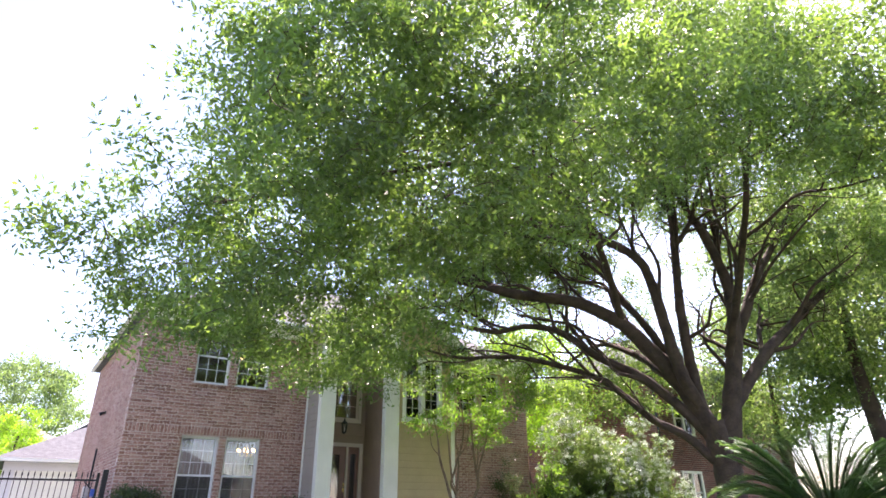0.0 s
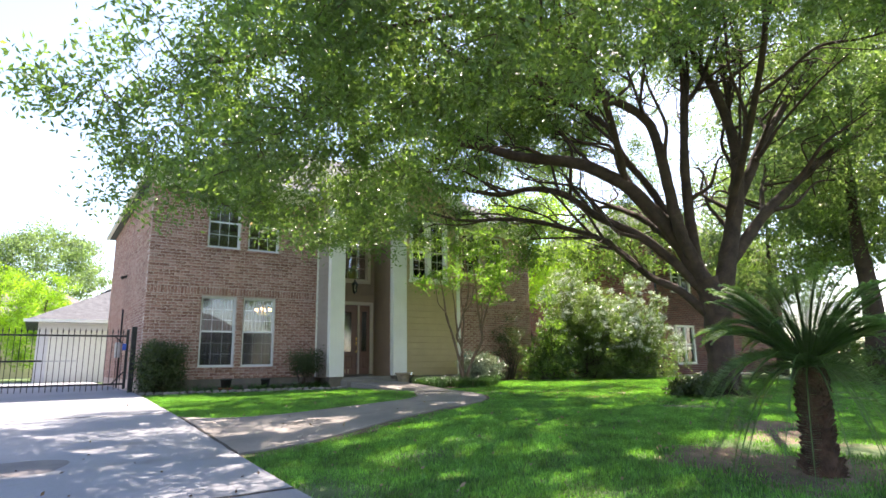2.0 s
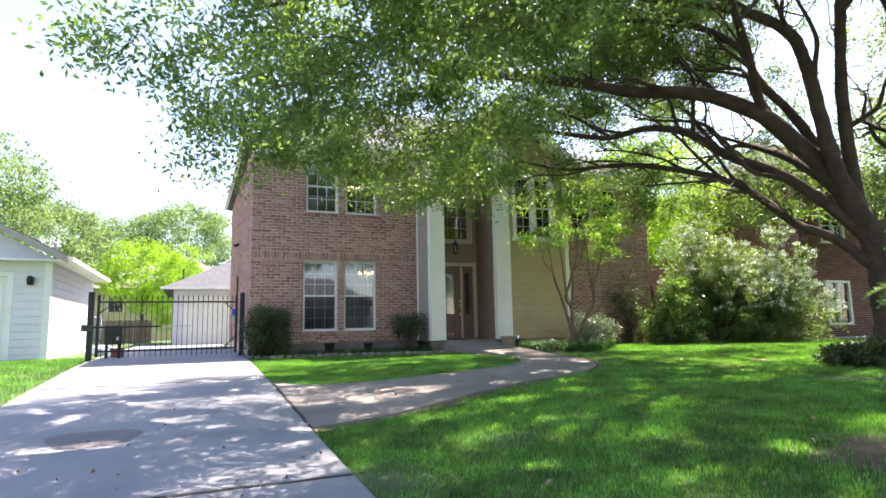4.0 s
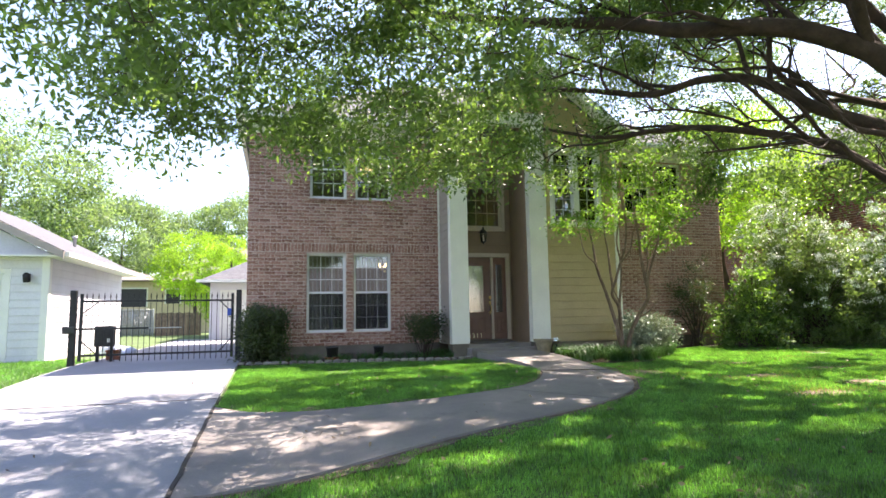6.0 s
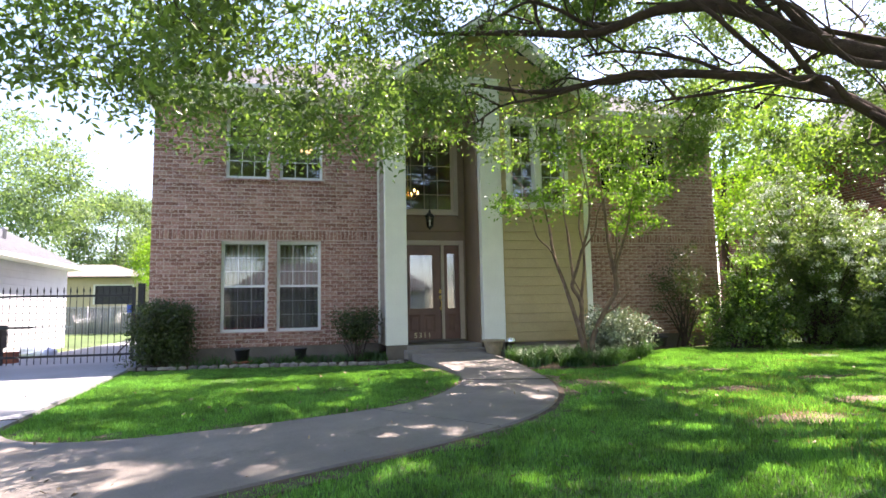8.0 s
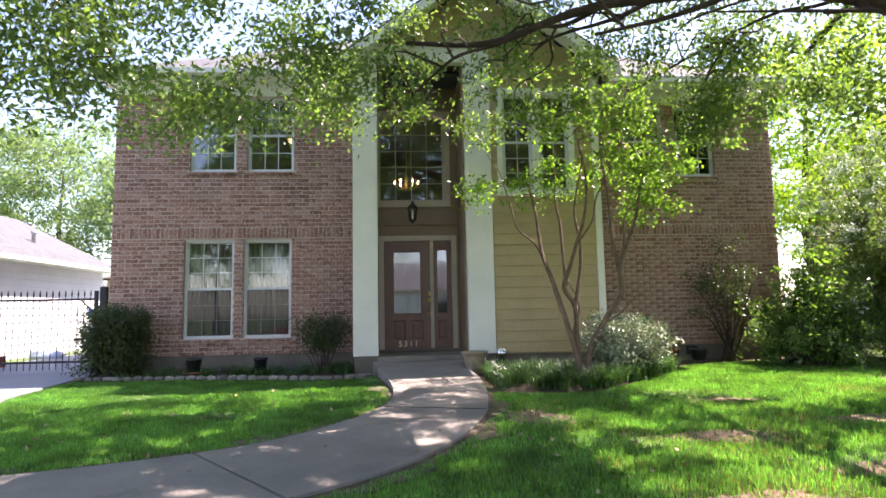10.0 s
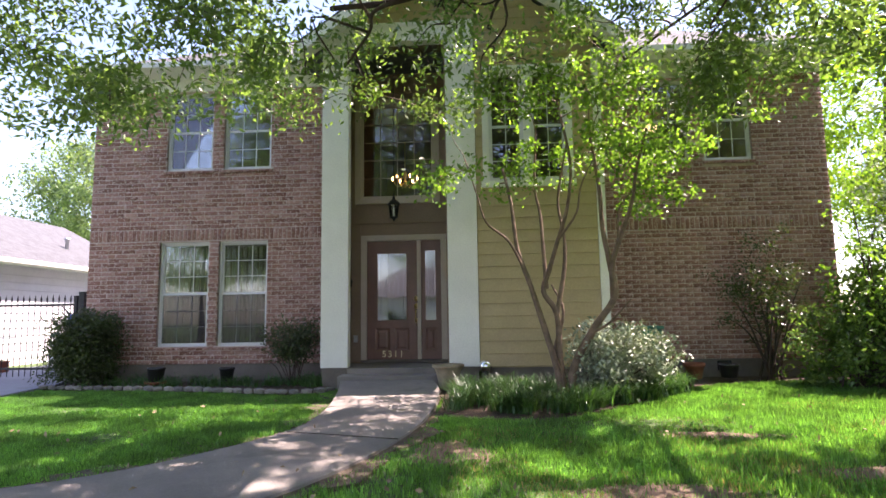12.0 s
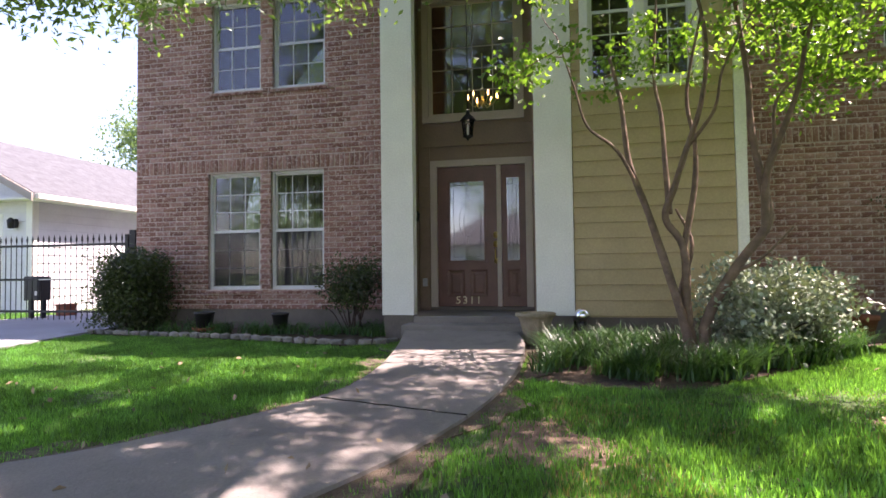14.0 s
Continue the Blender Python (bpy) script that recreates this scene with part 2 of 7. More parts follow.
def rod(bm, a, b, r, r2=None, sides=8):
    """A straight tapered bar between two points, added to bm."""
    a, b = Vector(a), Vector(b)
    r2 = r if r2 is None else r2
    d = (b - a).normalized()
    u = d.orthogonal().normalized()
    v = d.cross(u)
    rings = [[bm.verts.new(p + (u * math.cos(2 * math.pi * i / sides) + v * math.sin(2 * math.pi * i / sides)) * q) for i in range(sides)] for p, q in ((a, r), (b, r2))]
    for i in range(sides):
        f = bm.faces.new((rings[0][i], rings[0][(i + 1) % sides], rings[1][(i + 1) % sides], rings[1][i]))
        f.smooth = True
    bm.faces.new(rings[0][::-1])
    bm.faces.new(rings[1])


def prism(points, z0, z1):
    """An upright slab over a plan outline; z0 and z1 may be functions of x, y."""
    f0 = z0 if callable(z0) else (lambda x, y: z0)
    f1 = z1 if callable(z1) else (lambda x, y: z1)
    bm = bmesh.new()
    lo = [bm.verts.new((x, y, f0(x, y))) for x, y in points]
    hi = [bm.verts.new((x, y, f1(x, y))) for x, y in points]
    n = len(points)
    bm.faces.new(lo[::-1])
    bm.faces.new(hi)
    for i in range(n):
        bm.faces.new((lo[i], lo[(i + 1) % n], hi[(i + 1) % n], hi[i]))
    bmesh.ops.recalc_face_normals(bm, faces=bm.faces[:])
    return bm


def extruded(points, axis, a, b):
    """A solid from an outline in the plane across axis ('x' or 'y'), from a to b along it."""
    bm = bmesh.new()
    put = (lambda u, v, w: (w, u, v)) if axis == "x" else (lambda u, v, w: (u, w, v))
    lo = [bm.verts.new(put(u, v, a)) for u, v in points]
    hi = [bm.verts.new(put(u, v, b)) for u, v in points]
    n = len(points)
    bm.faces.new(lo)
    bm.faces.new(hi[::-1])
    for i in range(n):
        bm.faces.new((lo[i], hi[i], hi[(i + 1) % n], lo[(i + 1) % n]))
    bmesh.ops.recalc_face_normals(bm, faces=bm.faces[:])
    return bm


def wall_boxes(x0, x1, z0, z1, y0, y1, openings):
    """A wall along x with openings (ox0, ox1, oz0, oz1) that go through it."""
    xs = sorted({x0, x1, *[o[0] for o in openings], *[o[1] for o in openings]})
    bm = bmesh.new()
    for a, b in zip(xs, xs[1:]):
        mid = (a + b) / 2
        cuts = sorted((o[2], o[3]) for o in openings if o[0] < mid < o[1])
        z = z0
        for lo, hi in cuts:
            if lo > z:
                add_box(bm, a, b, y0, y1, z, lo)
            z = hi
        if z < z1:
            add_box(bm, a, b, y0, y1, z, z1)
    return bm


def smooth_line(points, n=8):
    """A smooth line through plan or space points."""
    p = [np.array(q, float) for q in points]
    p = [2 * p[0] - p[1], *p, 2 * p[-1] - p[-2]]
    out = []
    for i in range(1, len(p) - 2):
        for k in range(n):
            t = k / n
            out.append(0.5 * (2 * p[i] + (p[i + 1] - p[i - 1]) * t + (2 * p[i - 1] - 5 * p[i] + 4 * p[i + 1] - p[i + 2]) * t * t + (3 * p[i] - p[i - 1] - 3 * p[i + 1] + p[i + 2]) * t ** 3))
    out.append(p[-2])
    return out


# ---- ground ----
LEFT_Y = [-60, -22, -16, -10.7, -8.7, -5.8, -2, 0, 30]
LEFT_Z = [-0.55, -0.42, -0.28, -0.12, -0.03, 0.14, 0.30, 0.36, 0.42]
RIGHT_Y = [-60, -22, -16, -13, -10.5, -8.3, -5.8, -2, 0, 30]
RIGHT_Z = [-0.55, -0.40, -0.18, -0.02, 0.15, 0.23, 0.28, 0.33, 0.36, 0.42]


def ground_z(x, y):
    s = np.clip((np.asarray(x, float) - 0.4) / 3.6, 0, 1)
    s = s * s * (3 - 2 * s)
    return (1 - s) * np.interp(y, LEFT_Y, LEFT_Z) + s * np.interp(y, RIGHT_Y, RIGHT_Z)


INNER = smooth_line([(0.5, -5.5), (0.95, -6.0), (1.8, -6.35), (3.1, -6.48), (4.05, -6.25), (4.78, -5.80), (5.30, -5.10), (5.66, -4.35), (5.78, -3.5), (5.70, -2.5), (5.50, -1.4)], 5)
OUTER = smooth_line([(0.5, -8.85), (1.5, -8.75), (2.4, -8.5), (3.5, -8.2), (4.6, -7.7), (5.6, -7.0), (6.3, -6.1), (6.75, -4.9), (6.98, -3.5), (7.0, -2.2), (6.85, -1.4)], 5)
BORDER = smooth_line([(0.45, -0.80), (1.5, -1.0), (2.95, -1.22), (4.2, -1.55), (4.9, -1.65), (5.3, -1.5), (5.40, -1.35)], 5)
BED_R = smooth_line([(7.0, -2.3), (7.05, -3.2), (7.5, -3.55), (8.3, -3.6), (9.0, -3.0), (9.6, -2.4), (10.6, -1.2), (12.2, -0.6), (13.4, -0.5)], 5)


def ground_sheet():
    xs = np.r_[np.linspace(-400, -40, 10), np.linspace(-30, -4, 14), np.linspace(-3, 20, 93), np.linspace(22, 40, 10), np.linspace(60, 400, 10)]
    ys = np.r_[np.linspace(-400, -50, 9), np.linspace(-40, -18, 12), np.linspace(-17.5, 2, 79), np.linspace(4, 40, 15), np.linspace(60, 600, 10)]
    gx, gy = np.meshgrid(xs, ys)
    gz = ground_z(gx, gy)
    near = (gx > 0.6) & (gx < 20) & (gy > -17) & (gy < -0.3)
    rough = np.array([noise.noise(Vector((a * 0.9, b * 0.9, 3.1))) for a, b in zip(gx.ravel(), gy.ravel())]).reshape(gx.shape)
    gz = gz - 0.035 + np.where(near, 0.03 * rough, 0)
    verts = np.stack([gx, gy, gz], -1).reshape(-1, 3)
    nx, ny = len(xs), len(ys)
    i = (np.arange(ny - 1)[:, None] * nx + np.arange(nx - 1)[None]).ravel()
    ob = array_object("ground", verts, np.stack([i, i + 1, i + nx + 1, i + nx], -1), M_LAWN, smooth=True)
    return tagged(ob, "lawn and soil ground with worn brown patches", "ground", kind="structure")


ground_sheet()


def porch_ramp(x, y):
    return 0.125 * min(1.0, max(0.0, (y + 3.9) / 2.5))


def strip(name, left, right, mat, lift, thick, label, category, rise=None):
    """A paved strip between two lines of equal count; rise: an extra height by plan place."""
    bm = bmesh.new()
    rows = []
    for (ax, ay), (bx, by) in zip(left, right):
        row = []
        for k in range(7):
            x, y = ax + (bx - ax) * k / 6, ay + (by - ay) * k / 6
            top = float(ground_z(x, y)) + lift + (rise(x, y) if rise else 0.0)
            row.append((bm.verts.new((x, y, top)), bm.verts.new((x, y, top - thick))))
        rows.append(row)
    for r, s in zip(rows, rows[1:]):
        for k in range(6):
            bm.faces.new((r[k][0], r[k + 1][0], s[k + 1][0], s[k][0]))
        for k, flip in ((0, 1), (6, 0)):
            q = (r[k][0], s[k][0], s[k][1], r[k][1])
            bm.faces.new(q if not flip else q[::-1])
    for r in (rows[0], rows[-1]):
        for k in range(6):
            bm.faces.new((r[k][0], r[k][1], r[k + 1][1], r[k + 1][0]))
    bmesh.ops.recalc_face_normals(bm, faces=bm.faces[:])
    return tagged(mesh_object(name, bm, mat), label, category, kind="structure")


def resample(line, n):
    line = np.array([np.array(q, float) for q in line])
    d = np.r_[0, np.cumsum(np.linalg.norm(np.diff(line, axis=0), axis=1))]
    s = np.linspace(0, d[-1], n)
    return [(float(np.interp(q, d, line[:, 0])), float(np.interp(q, d, line[:, 1]))) for q in s]


def slab_run(name, y_from, y_to, label):
    n = max(3, int(abs(y_to - y_from) / 0.6))
    ys = np.linspace(y_from, y_to, n)
    return strip(name, [(-2.85 + 0.03 * max(0, -y - 8), y) for y in ys], [(0.47, y) for y in ys], M_CONCRETE, 0.012, 0.14, label, "driveway")


slab_run("driveway_near", -21.0, -10.74, "pale grey concrete driveway slab with dry leaves")
slab_run("driveway_mid", -10.70, -4.92, "pale concrete driveway slab with a dark oil stain")
slab_run("driveway_far", -4.89, 14.0, "sunlit pale concrete driveway slab running under the gate")
wl, wr = resample(INNER, 45), resample(OUTER, 45)
strip("walkway_lower", wl[:20], wr[:20], M_WALK, 0.010, 0.13, "curved concrete walkway dappled with sun", "walkway")
gap = [tuple(np.array(a) * 0.9 + np.array(b) * 0.1) for a, b in zip(wl[19:21], wl[20:22])]
strip("walkway_upper", [gap[0]] + wl[20:], [tuple(np.array(wr[19]) * 0.9 + np.array(wr[20]) * 0.1)] + wr[20:], M_WALK, 0.010, 0.26, "curved concrete walkway leading to the porch step", "walkway", porch_ramp)
strip("road", [(x, -21.4) for x in (-80, -20, 0, 20, 80)], [(x, -30) for x in (-80, -20, 0, 20, 80)], M_ASPHALT, 0.02, 0.1, "grey asphalt street", "road")


def joint_strip(name, a, b, w):
    ax, ay = a
    n = 12
    left, right = [], []
    d = Vector((b[0] - ax, b[1] - ay)).normalized()
    for i in range(n + 1):
        x, y = ax + (b[0] - ax) * i / n, ay + (b[1] - ay) * i / n
        j = 0.008 * math.sin(i * 2.3)
        left.append((x - d.y * (w + j), y + d.x * (w + j)))
        right.append((x + d.y * (w - j), y - d.x * (w - j)))
    return strip(name, left, right, M_JOINT, 0.017, 0.03, "dark debris-filled concrete expansion joint", "joint")


joint_strip("expansion_joint", (-2.6, -10.72), (0.46, -10.72), 0.022)
joint_strip("expansion_joint", (0.485, -8.8), (0.485, -5.5), 0.020)
joint_strip("expansion_joint", (-2.75, -4.9), (0.46, -4.9), 0.012)
joint_strip("walkway_joint", (5.70, -4.36), (6.80, -4.68), 0.004)


def bed(name, outline, lift, label):
    bm = prism(outline, lambda x, y: float(ground_z(x, y)) - 0.1, lambda x, y: float(ground_z(x, y)) + lift - 0.034)
    bmesh.ops.triangulate(bm, faces=bm.faces[:])
    return tagged(mesh_object(name, bm, M_MULCH), label, "planting bed", kind="structure")


bed("planting_bed", [tuple(q) for q in BORDER] + [(5.05, 0.0), (0.6, 0.0), (0.42, 0.0)], 0.012, "dark mulch planting bed under the front windows")
bed("planting_bed", [(7.0, -1.0)] + [tuple(q) for q in BED_R] + [(13.4, 0.0), (9.5, 0.0), (9.5, -0.9), (7.5, -0.9)], 0.012, "mulched bed along the house wall")
bm = bmesh.new()
STAIN_X, STAIN_Y = -1.55, -8.6
ring = [bm.verts.new((STAIN_X + (0.40 + 0.06 * math.sin(3 * a)) * math.cos(a), STAIN_Y + (0.42 + 0.06 * math.cos(2 * a)) * math.sin(a), 0)) for a in np.linspace(0, 2 * math.pi, 28)[:-1]]
for v in ring:
    v.co.z = float(ground_z(v.co.x, v.co.y)) + 0.0165
bm.faces.new(ring)
M_OIL = material("oil_stain", (0.11, 0.10, 0.098), 0.7, 0.35, 2, 40, 0.1)
tagged(mesh_object("oil_stain", bm, M_OIL), "dark oil stain on the driveway", "stain", kind="structure")

M_EDGE_SOIL = material("edge_soil", (0.105, 0.08, 0.055), 0.95, 0.4, 6, 60, 1.0, stain=((0.17, 0.14, 0.10), 4.0, 0.58))


def soil_edge(line, side, w, label):
    q = np.array(resample(line, 60))
    d = np.gradient(q, axis=0)
    d /= np.linalg.norm(d, axis=1, keepdims=True)
    nrm = np.stack([-d[:, 1], d[:, 0]], 1) * side
    ww = (w * (1 + 0.45 * np.sin(np.arange(60) * 0.9) + 0.3 * np.sin(np.arange(60) * 2.3)))[:, None]
    inner, outer = q - nrm * 0.03, q + nrm * ww
    pair = (inner, outer) if side > 0 else (outer, inner)
    strip("soil_edge", [tuple(map(float, p)) for p in pair[0]], [tuple(map(float, p)) for p in pair[1]], M_EDGE_SOIL, -0.012, 0.05, label, "soil")


soil_edge(INNER, 1, 0.24, "bare soil strip between lawn and walk")
soil_edge(OUTER, -1, 0.17, "bare soil strip along the walk edge")

# ---- house ----
BRICK_L, BRICK_H, JOINT = 0.248, 0.0665, 0.0115
WIN = [(1.89, 2.79, 0.93, 2.77), (2.97, 3.85, 0.93, 2.77), (1.95, 2.80, 4.07, 5.52), (3.01, 3.88, 4.07, 5.52)]
WIN_R = [(10.37, 11.21, 3.97, 5.42), (11.44, 12.24, 3.97, 5.42)]


def brick_rows(x0, x1, z0, z1, openings, bands=()):
    """Places of bricks in running bond: (x centre, z centre, length, height, proud)."""
    out = []
    row, z = 0, z0
    pitch = BRICK_H + JOINT
    rng = random.Random(int(x0 * 100))
    while z + BRICK_H <= z1 + 0.01:
        high, follow = BRICK_H, z + pitch
        for b in bands:
            if b[0] <= x0 and b[1] >= x1 and z < b[3] and z + BRICK_H > b[2] - JOINT:
                high, follow = b[2] - JOINT - z, b[3] + JOINT
        zc = z + high / 2
        if high > 0.02:
            x = x0 - (BRICK_L / 2 if row % 2 else 0)
            while x < x1:
                a, b = max(x, x0), min(x + BRICK_L - JOINT, x1)
                pieces = [(a, b)]
                for o in list(openings) + list(bands):
                    if o[2] - 0.02 < zc < o[3] + 0.02:
                        cut = []
                        for p, q in pieces:
                            if q <= o[0] or p >= o[1]:
                                cut.append((p, q))
                            else:
                                cut += [(p, o[0])] * (p < o[0]) + [(o[1], q)] * (q > o[1])
                        pieces = cut
                for p, q in pieces:
                    if q - p > 0.03:
                        out.append(((p + q) / 2, zc, q - p, high, rng.uniform(-0.002, 0.004)))
                x += BRICK_L
        row, z = row + 1, follow
    return out


def brick_mesh_rows(rows, y, depth=0.03):
    verts, faces = [], []
    for k, (x, z, l, h, proud) in enumerate(rows):
        c = 0.004
        y0 = y - proud
        hx, hz = l / 2, h / 2
        verts += [(x - hx, y + depth, z - hz), (x + hx, y + depth, z - hz), (x + hx, y + depth, z + hz), (x - hx, y + depth, z + hz),
                  (x - hx, y0 + c, z - hz), (x + hx, y0 + c, z - hz), (x + hx, y0 + c, z + hz), (x - hx, y0 + c, z + hz),
                  (x - hx + c, y0, z - hz + c), (x + hx - c, y0, z - hz + c), (x + hx - c, y0, z + hz - c), (x - hx + c, y0, z + hz - c)]
        o = 12 * k
        for a, b in ((0, 4), (4, 8)):
            for i in range(4):
                j = (i + 1) % 4
                faces.append((o + a + i, o + a + j, o + b + j, o + b + i))
        faces.append((o + 8, o + 9, o + 10, o + 11))
    return verts, faces


def soldier(x0, x1, z0, z1):
    n = max(1, round((x1 - x0) / (BRICK_H + JOINT)))
    w = (x1 - x0) / n
    return [(x0 + w * (i + 0.5), (z0 + z1) / 2, w - JOINT, z1 - z0, 0.003) for i in range(n)]


def brick_wall(name, x0, x1, z0, z1, openings, bands, singles, label):
    """A mortar core with openings, and bricks standing proud of it. singles: a stretch whose bricks are objects."""
    core = tagged(mesh_object(name, wall_boxes(x0, x1, z0, z1, 0.0035, 0.22, openings), M_MORTAR), label, "wall", kind="structure")
    rows = brick_rows(x0, x1, z0, z1, openings, bands)
    for b in bands:
        rows += soldier(b[0], b[1], b[2] + 0.005, b[3] - 0.005)
    sx0, sx1, sz0, sz1 = singles
    near = [r for r in rows if sx0 < r[0] < sx1 and sz0 < r[1] < sz1][:300]
    chosen = set(near)
    rest = [r for r in rows if r not in chosen]
    v, f = brick_mesh_rows(rest, 0.0)
    rest_ob = array_object("brickwork", v, f, M_BRICK, core)
    rest_ob["kind"] = "stuff"
    shared = {}
    for x, z, l, h, proud in near:
        key = (round(l, 3), round(h, 3))
        if key not in shared:
            v, f = brick_mesh_rows([(0, 0, l, h, 0.002)], 0.0)
            ob = array_object("brick", v, f, M_BRICK_OBJ, core)
            shared[key] = ob.data
        else:
            ob = new("brick", shared[key])
            ob.parent = core
        ob.location = (x, -proud, z)
    return core


BAND = [(0.58, 5.05, 2.791, 2.994)]
SILLS = [(1.85, 2.83, 0.86, 0.92), (2.93, 3.89, 0.86, 0.92), (1.90, 2.84, 4.0, 4.06), (2.97, 3.92, 4.0, 4.06)]
brick_wall("wall_front_left", 0.58, 5.05, 0.63, 5.78, WIN, BAND + SILLS, (2.3, 5.05, 0.6, 2.4), "pink-brown brick front wall with soldier course band")
brick_wall("wall_front_right", 9.5, 13.45, 0.63, 5.62, WIN_R, [(9.5, 13.45, 2.791, 2.994), (10.33, 11.25, 3.90, 3.96), (11.40, 12.28, 3.90, 3.96)], (9.5, 11.3, 0.6, 2.4), "tan-brown brick front wall of the recessed wing")


def sloped_sill(x0, x1, z):
    bm = bmesh.new()
    n = round((x1 - x0) / 0.068)
    w = (x1 - x0) / n
    for i in range(n):
        a = x0 + i * w
        vs = add_box(bm, a + 0.004, a + w - 0.004, -0.035, 0.06, z - 0.06, z)
        for v in vs:
            if v.co.z > z - 0.01 and v.co.y < 0:
                v.co.z -= 0.022
    return bm


for x0, x1, z0, z1 in WIN + WIN_R:
    tagged(mesh_object("brick_sill", sloped_sill(x0 - 0.04, x1 + 0.04, z0 - 0.005), M_BRICK), "sloping brick window sill", "window sill", kind="structure")

# foundation, side walls, back
for x0, x1 in ((0.60, 5.05), (9.5, 13.43)):
    tagged(mesh_object("foundation", boxes((x0, x1, 0.012, 0.25, 0.1, 0.628)), M_FOUNDATION), "grey concrete foundation strip below the brick", "foundation", kind="structure")
left_wall = tagged(mesh_object("wall_left", boxes((0.584, 0.80, 0.222, 9.0, 0.1, 5.78)), M_MORTAR), "pink-brown brick side wall in shade", "wall", kind="structure")
side_v, side_f = brick_mesh_rows(brick_rows(0.0, 8.98, 0.63, 5.78, []), 0.0)
turn = Matrix.Translation((0.58, 9.0, 0)) @ Matrix.Rotation(radians(-90), 4, "Z")
side_bricks = array_object("brickwork", [tuple(turn @ Vector(q)) for q in side_v], side_f, M_BRICK, left_wall)
side_bricks["kind"] = "stuff"
tagged(mesh_object("wall_right", boxes((13.23, 13.45, 0.222, 9.0, 0.1, 5.62)), M_MORTAR), "brick side wall", "wall", kind="structure")
tagged(mesh_object("wall_back", boxes((0.80, 13.23, 8.8, 9.0, 0.1, 5.62)), M_MORTAR), "plain back wall", "wall", kind="structure")
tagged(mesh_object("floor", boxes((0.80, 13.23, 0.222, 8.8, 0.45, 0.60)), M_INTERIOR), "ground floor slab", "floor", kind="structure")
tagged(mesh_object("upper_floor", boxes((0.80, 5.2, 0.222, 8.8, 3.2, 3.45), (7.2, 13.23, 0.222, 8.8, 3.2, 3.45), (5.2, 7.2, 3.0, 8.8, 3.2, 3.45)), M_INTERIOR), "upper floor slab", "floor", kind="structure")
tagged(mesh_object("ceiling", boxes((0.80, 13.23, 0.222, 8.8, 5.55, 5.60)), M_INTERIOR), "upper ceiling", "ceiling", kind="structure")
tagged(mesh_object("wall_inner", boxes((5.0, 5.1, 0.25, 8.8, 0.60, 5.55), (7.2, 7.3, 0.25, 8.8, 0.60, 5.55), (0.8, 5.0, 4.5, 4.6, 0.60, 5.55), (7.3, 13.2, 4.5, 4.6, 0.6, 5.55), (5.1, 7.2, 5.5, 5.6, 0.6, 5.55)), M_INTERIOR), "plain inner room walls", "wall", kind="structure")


def window(name, x0, x1, z0, z1, y, cols, rows, frame_mat, label, sash=True, frame_w=0.034):
    """A window in a wall along x: outer frame, two sashes with glazing bars, and a pane each."""
    w = thing(name, label, "window", kind="structure", at=((x0 + x1) / 2, y, z0))
    w0 = Matrix.Translation((-(x0 + x1) / 2, -y, -z0))
    f = frame_w
    part("window_frame", moved(boxes((x0, x0 + f, y - 0.02, y + 0.07, z0, z1), (x1 - f, x1, y - 0.02, y + 0.07, z0, z1), (x0 + f, x1 - f, y - 0.02, y + 0.07, z0, z0 + f), (x0 + f, x1 - f, y - 0.02, y + 0.07, z1 - f, z1), bev=0.004), w0), frame_mat, w)
    zm = (z0 + z1) / 2
    spans = [(z0 + f, zm, 0.0), (zm, z1 - f, 0.025)] if sash else [(z0 + f, z1 - f, 0.0)]
    for lo, hi, back_off in spans:
        s, yy = 0.024, y + back_off
        part("sash", moved(boxes((x0 + f, x0 + f + s, yy, yy + 0.03, lo, hi), (x1 - f - s, x1 - f, yy, yy + 0.03, lo, hi), (x0 + f + s, x1 - f - s, yy, yy + 0.03, lo, lo + s), (x0 + f + s, x1 - f - s, yy, yy + 0.03, hi - s, hi)), w0), frame_mat, w)
        gx0, gx1, gz0, gz1 = x0 + f + s, x1 - f - s, lo + s, hi - s
        pane = part("pane", moved(boxes((gx0, gx1, yy + 0.013, yy + 0.017, gz0, gz1)), w0), M_GLASS, w)
        pane.visible_shadow = False
        if sash and z0 < 3.0 and lo < zm - 0.01:
            part("insect_screen", moved(boxes((gx0, gx1, yy - 0.012, yy - 0.009, gz0, gz1)), w0), M_SCREEN, w, "dark insect screen")
        for i in range(1, cols):
            x = gx0 + (gx1 - gx0) * i / cols
            part("glazing_bar", moved(boxes((x - 0.0065, x + 0.0065, yy + 0.004, yy + 0.011, gz0, gz1)), w0), frame_mat, w)
        for i in range(1, rows):
            z = gz0 + (gz1 - gz0) * i / rows
            part("glazing_bar", moved(boxes((gx0, gx1, yy + 0.002, yy + 0.0095, z - 0.0065, z + 0.0065)), w0), frame_mat, w)
    return w


for i, (x0, x1, z0, z1) in enumerate(WIN):
    low = i < 2
    window("window_%d" % (i + 1), x0, x1, z0, z1, 0.080, 3, 3 if low else 2, M_WHITE_FRAME, "white sash window with glazing bars, blinds behind" if low else "upper white sash window reflecting sky")
for i, (x0, x1, z0, z1) in enumerate(WIN_R):
    window("window_%d" % (i + 5), x0, x1, z0, z1, 0.080, 3, 2, M_WHITE_FRAME, "upper sash window in the recessed brick wing")

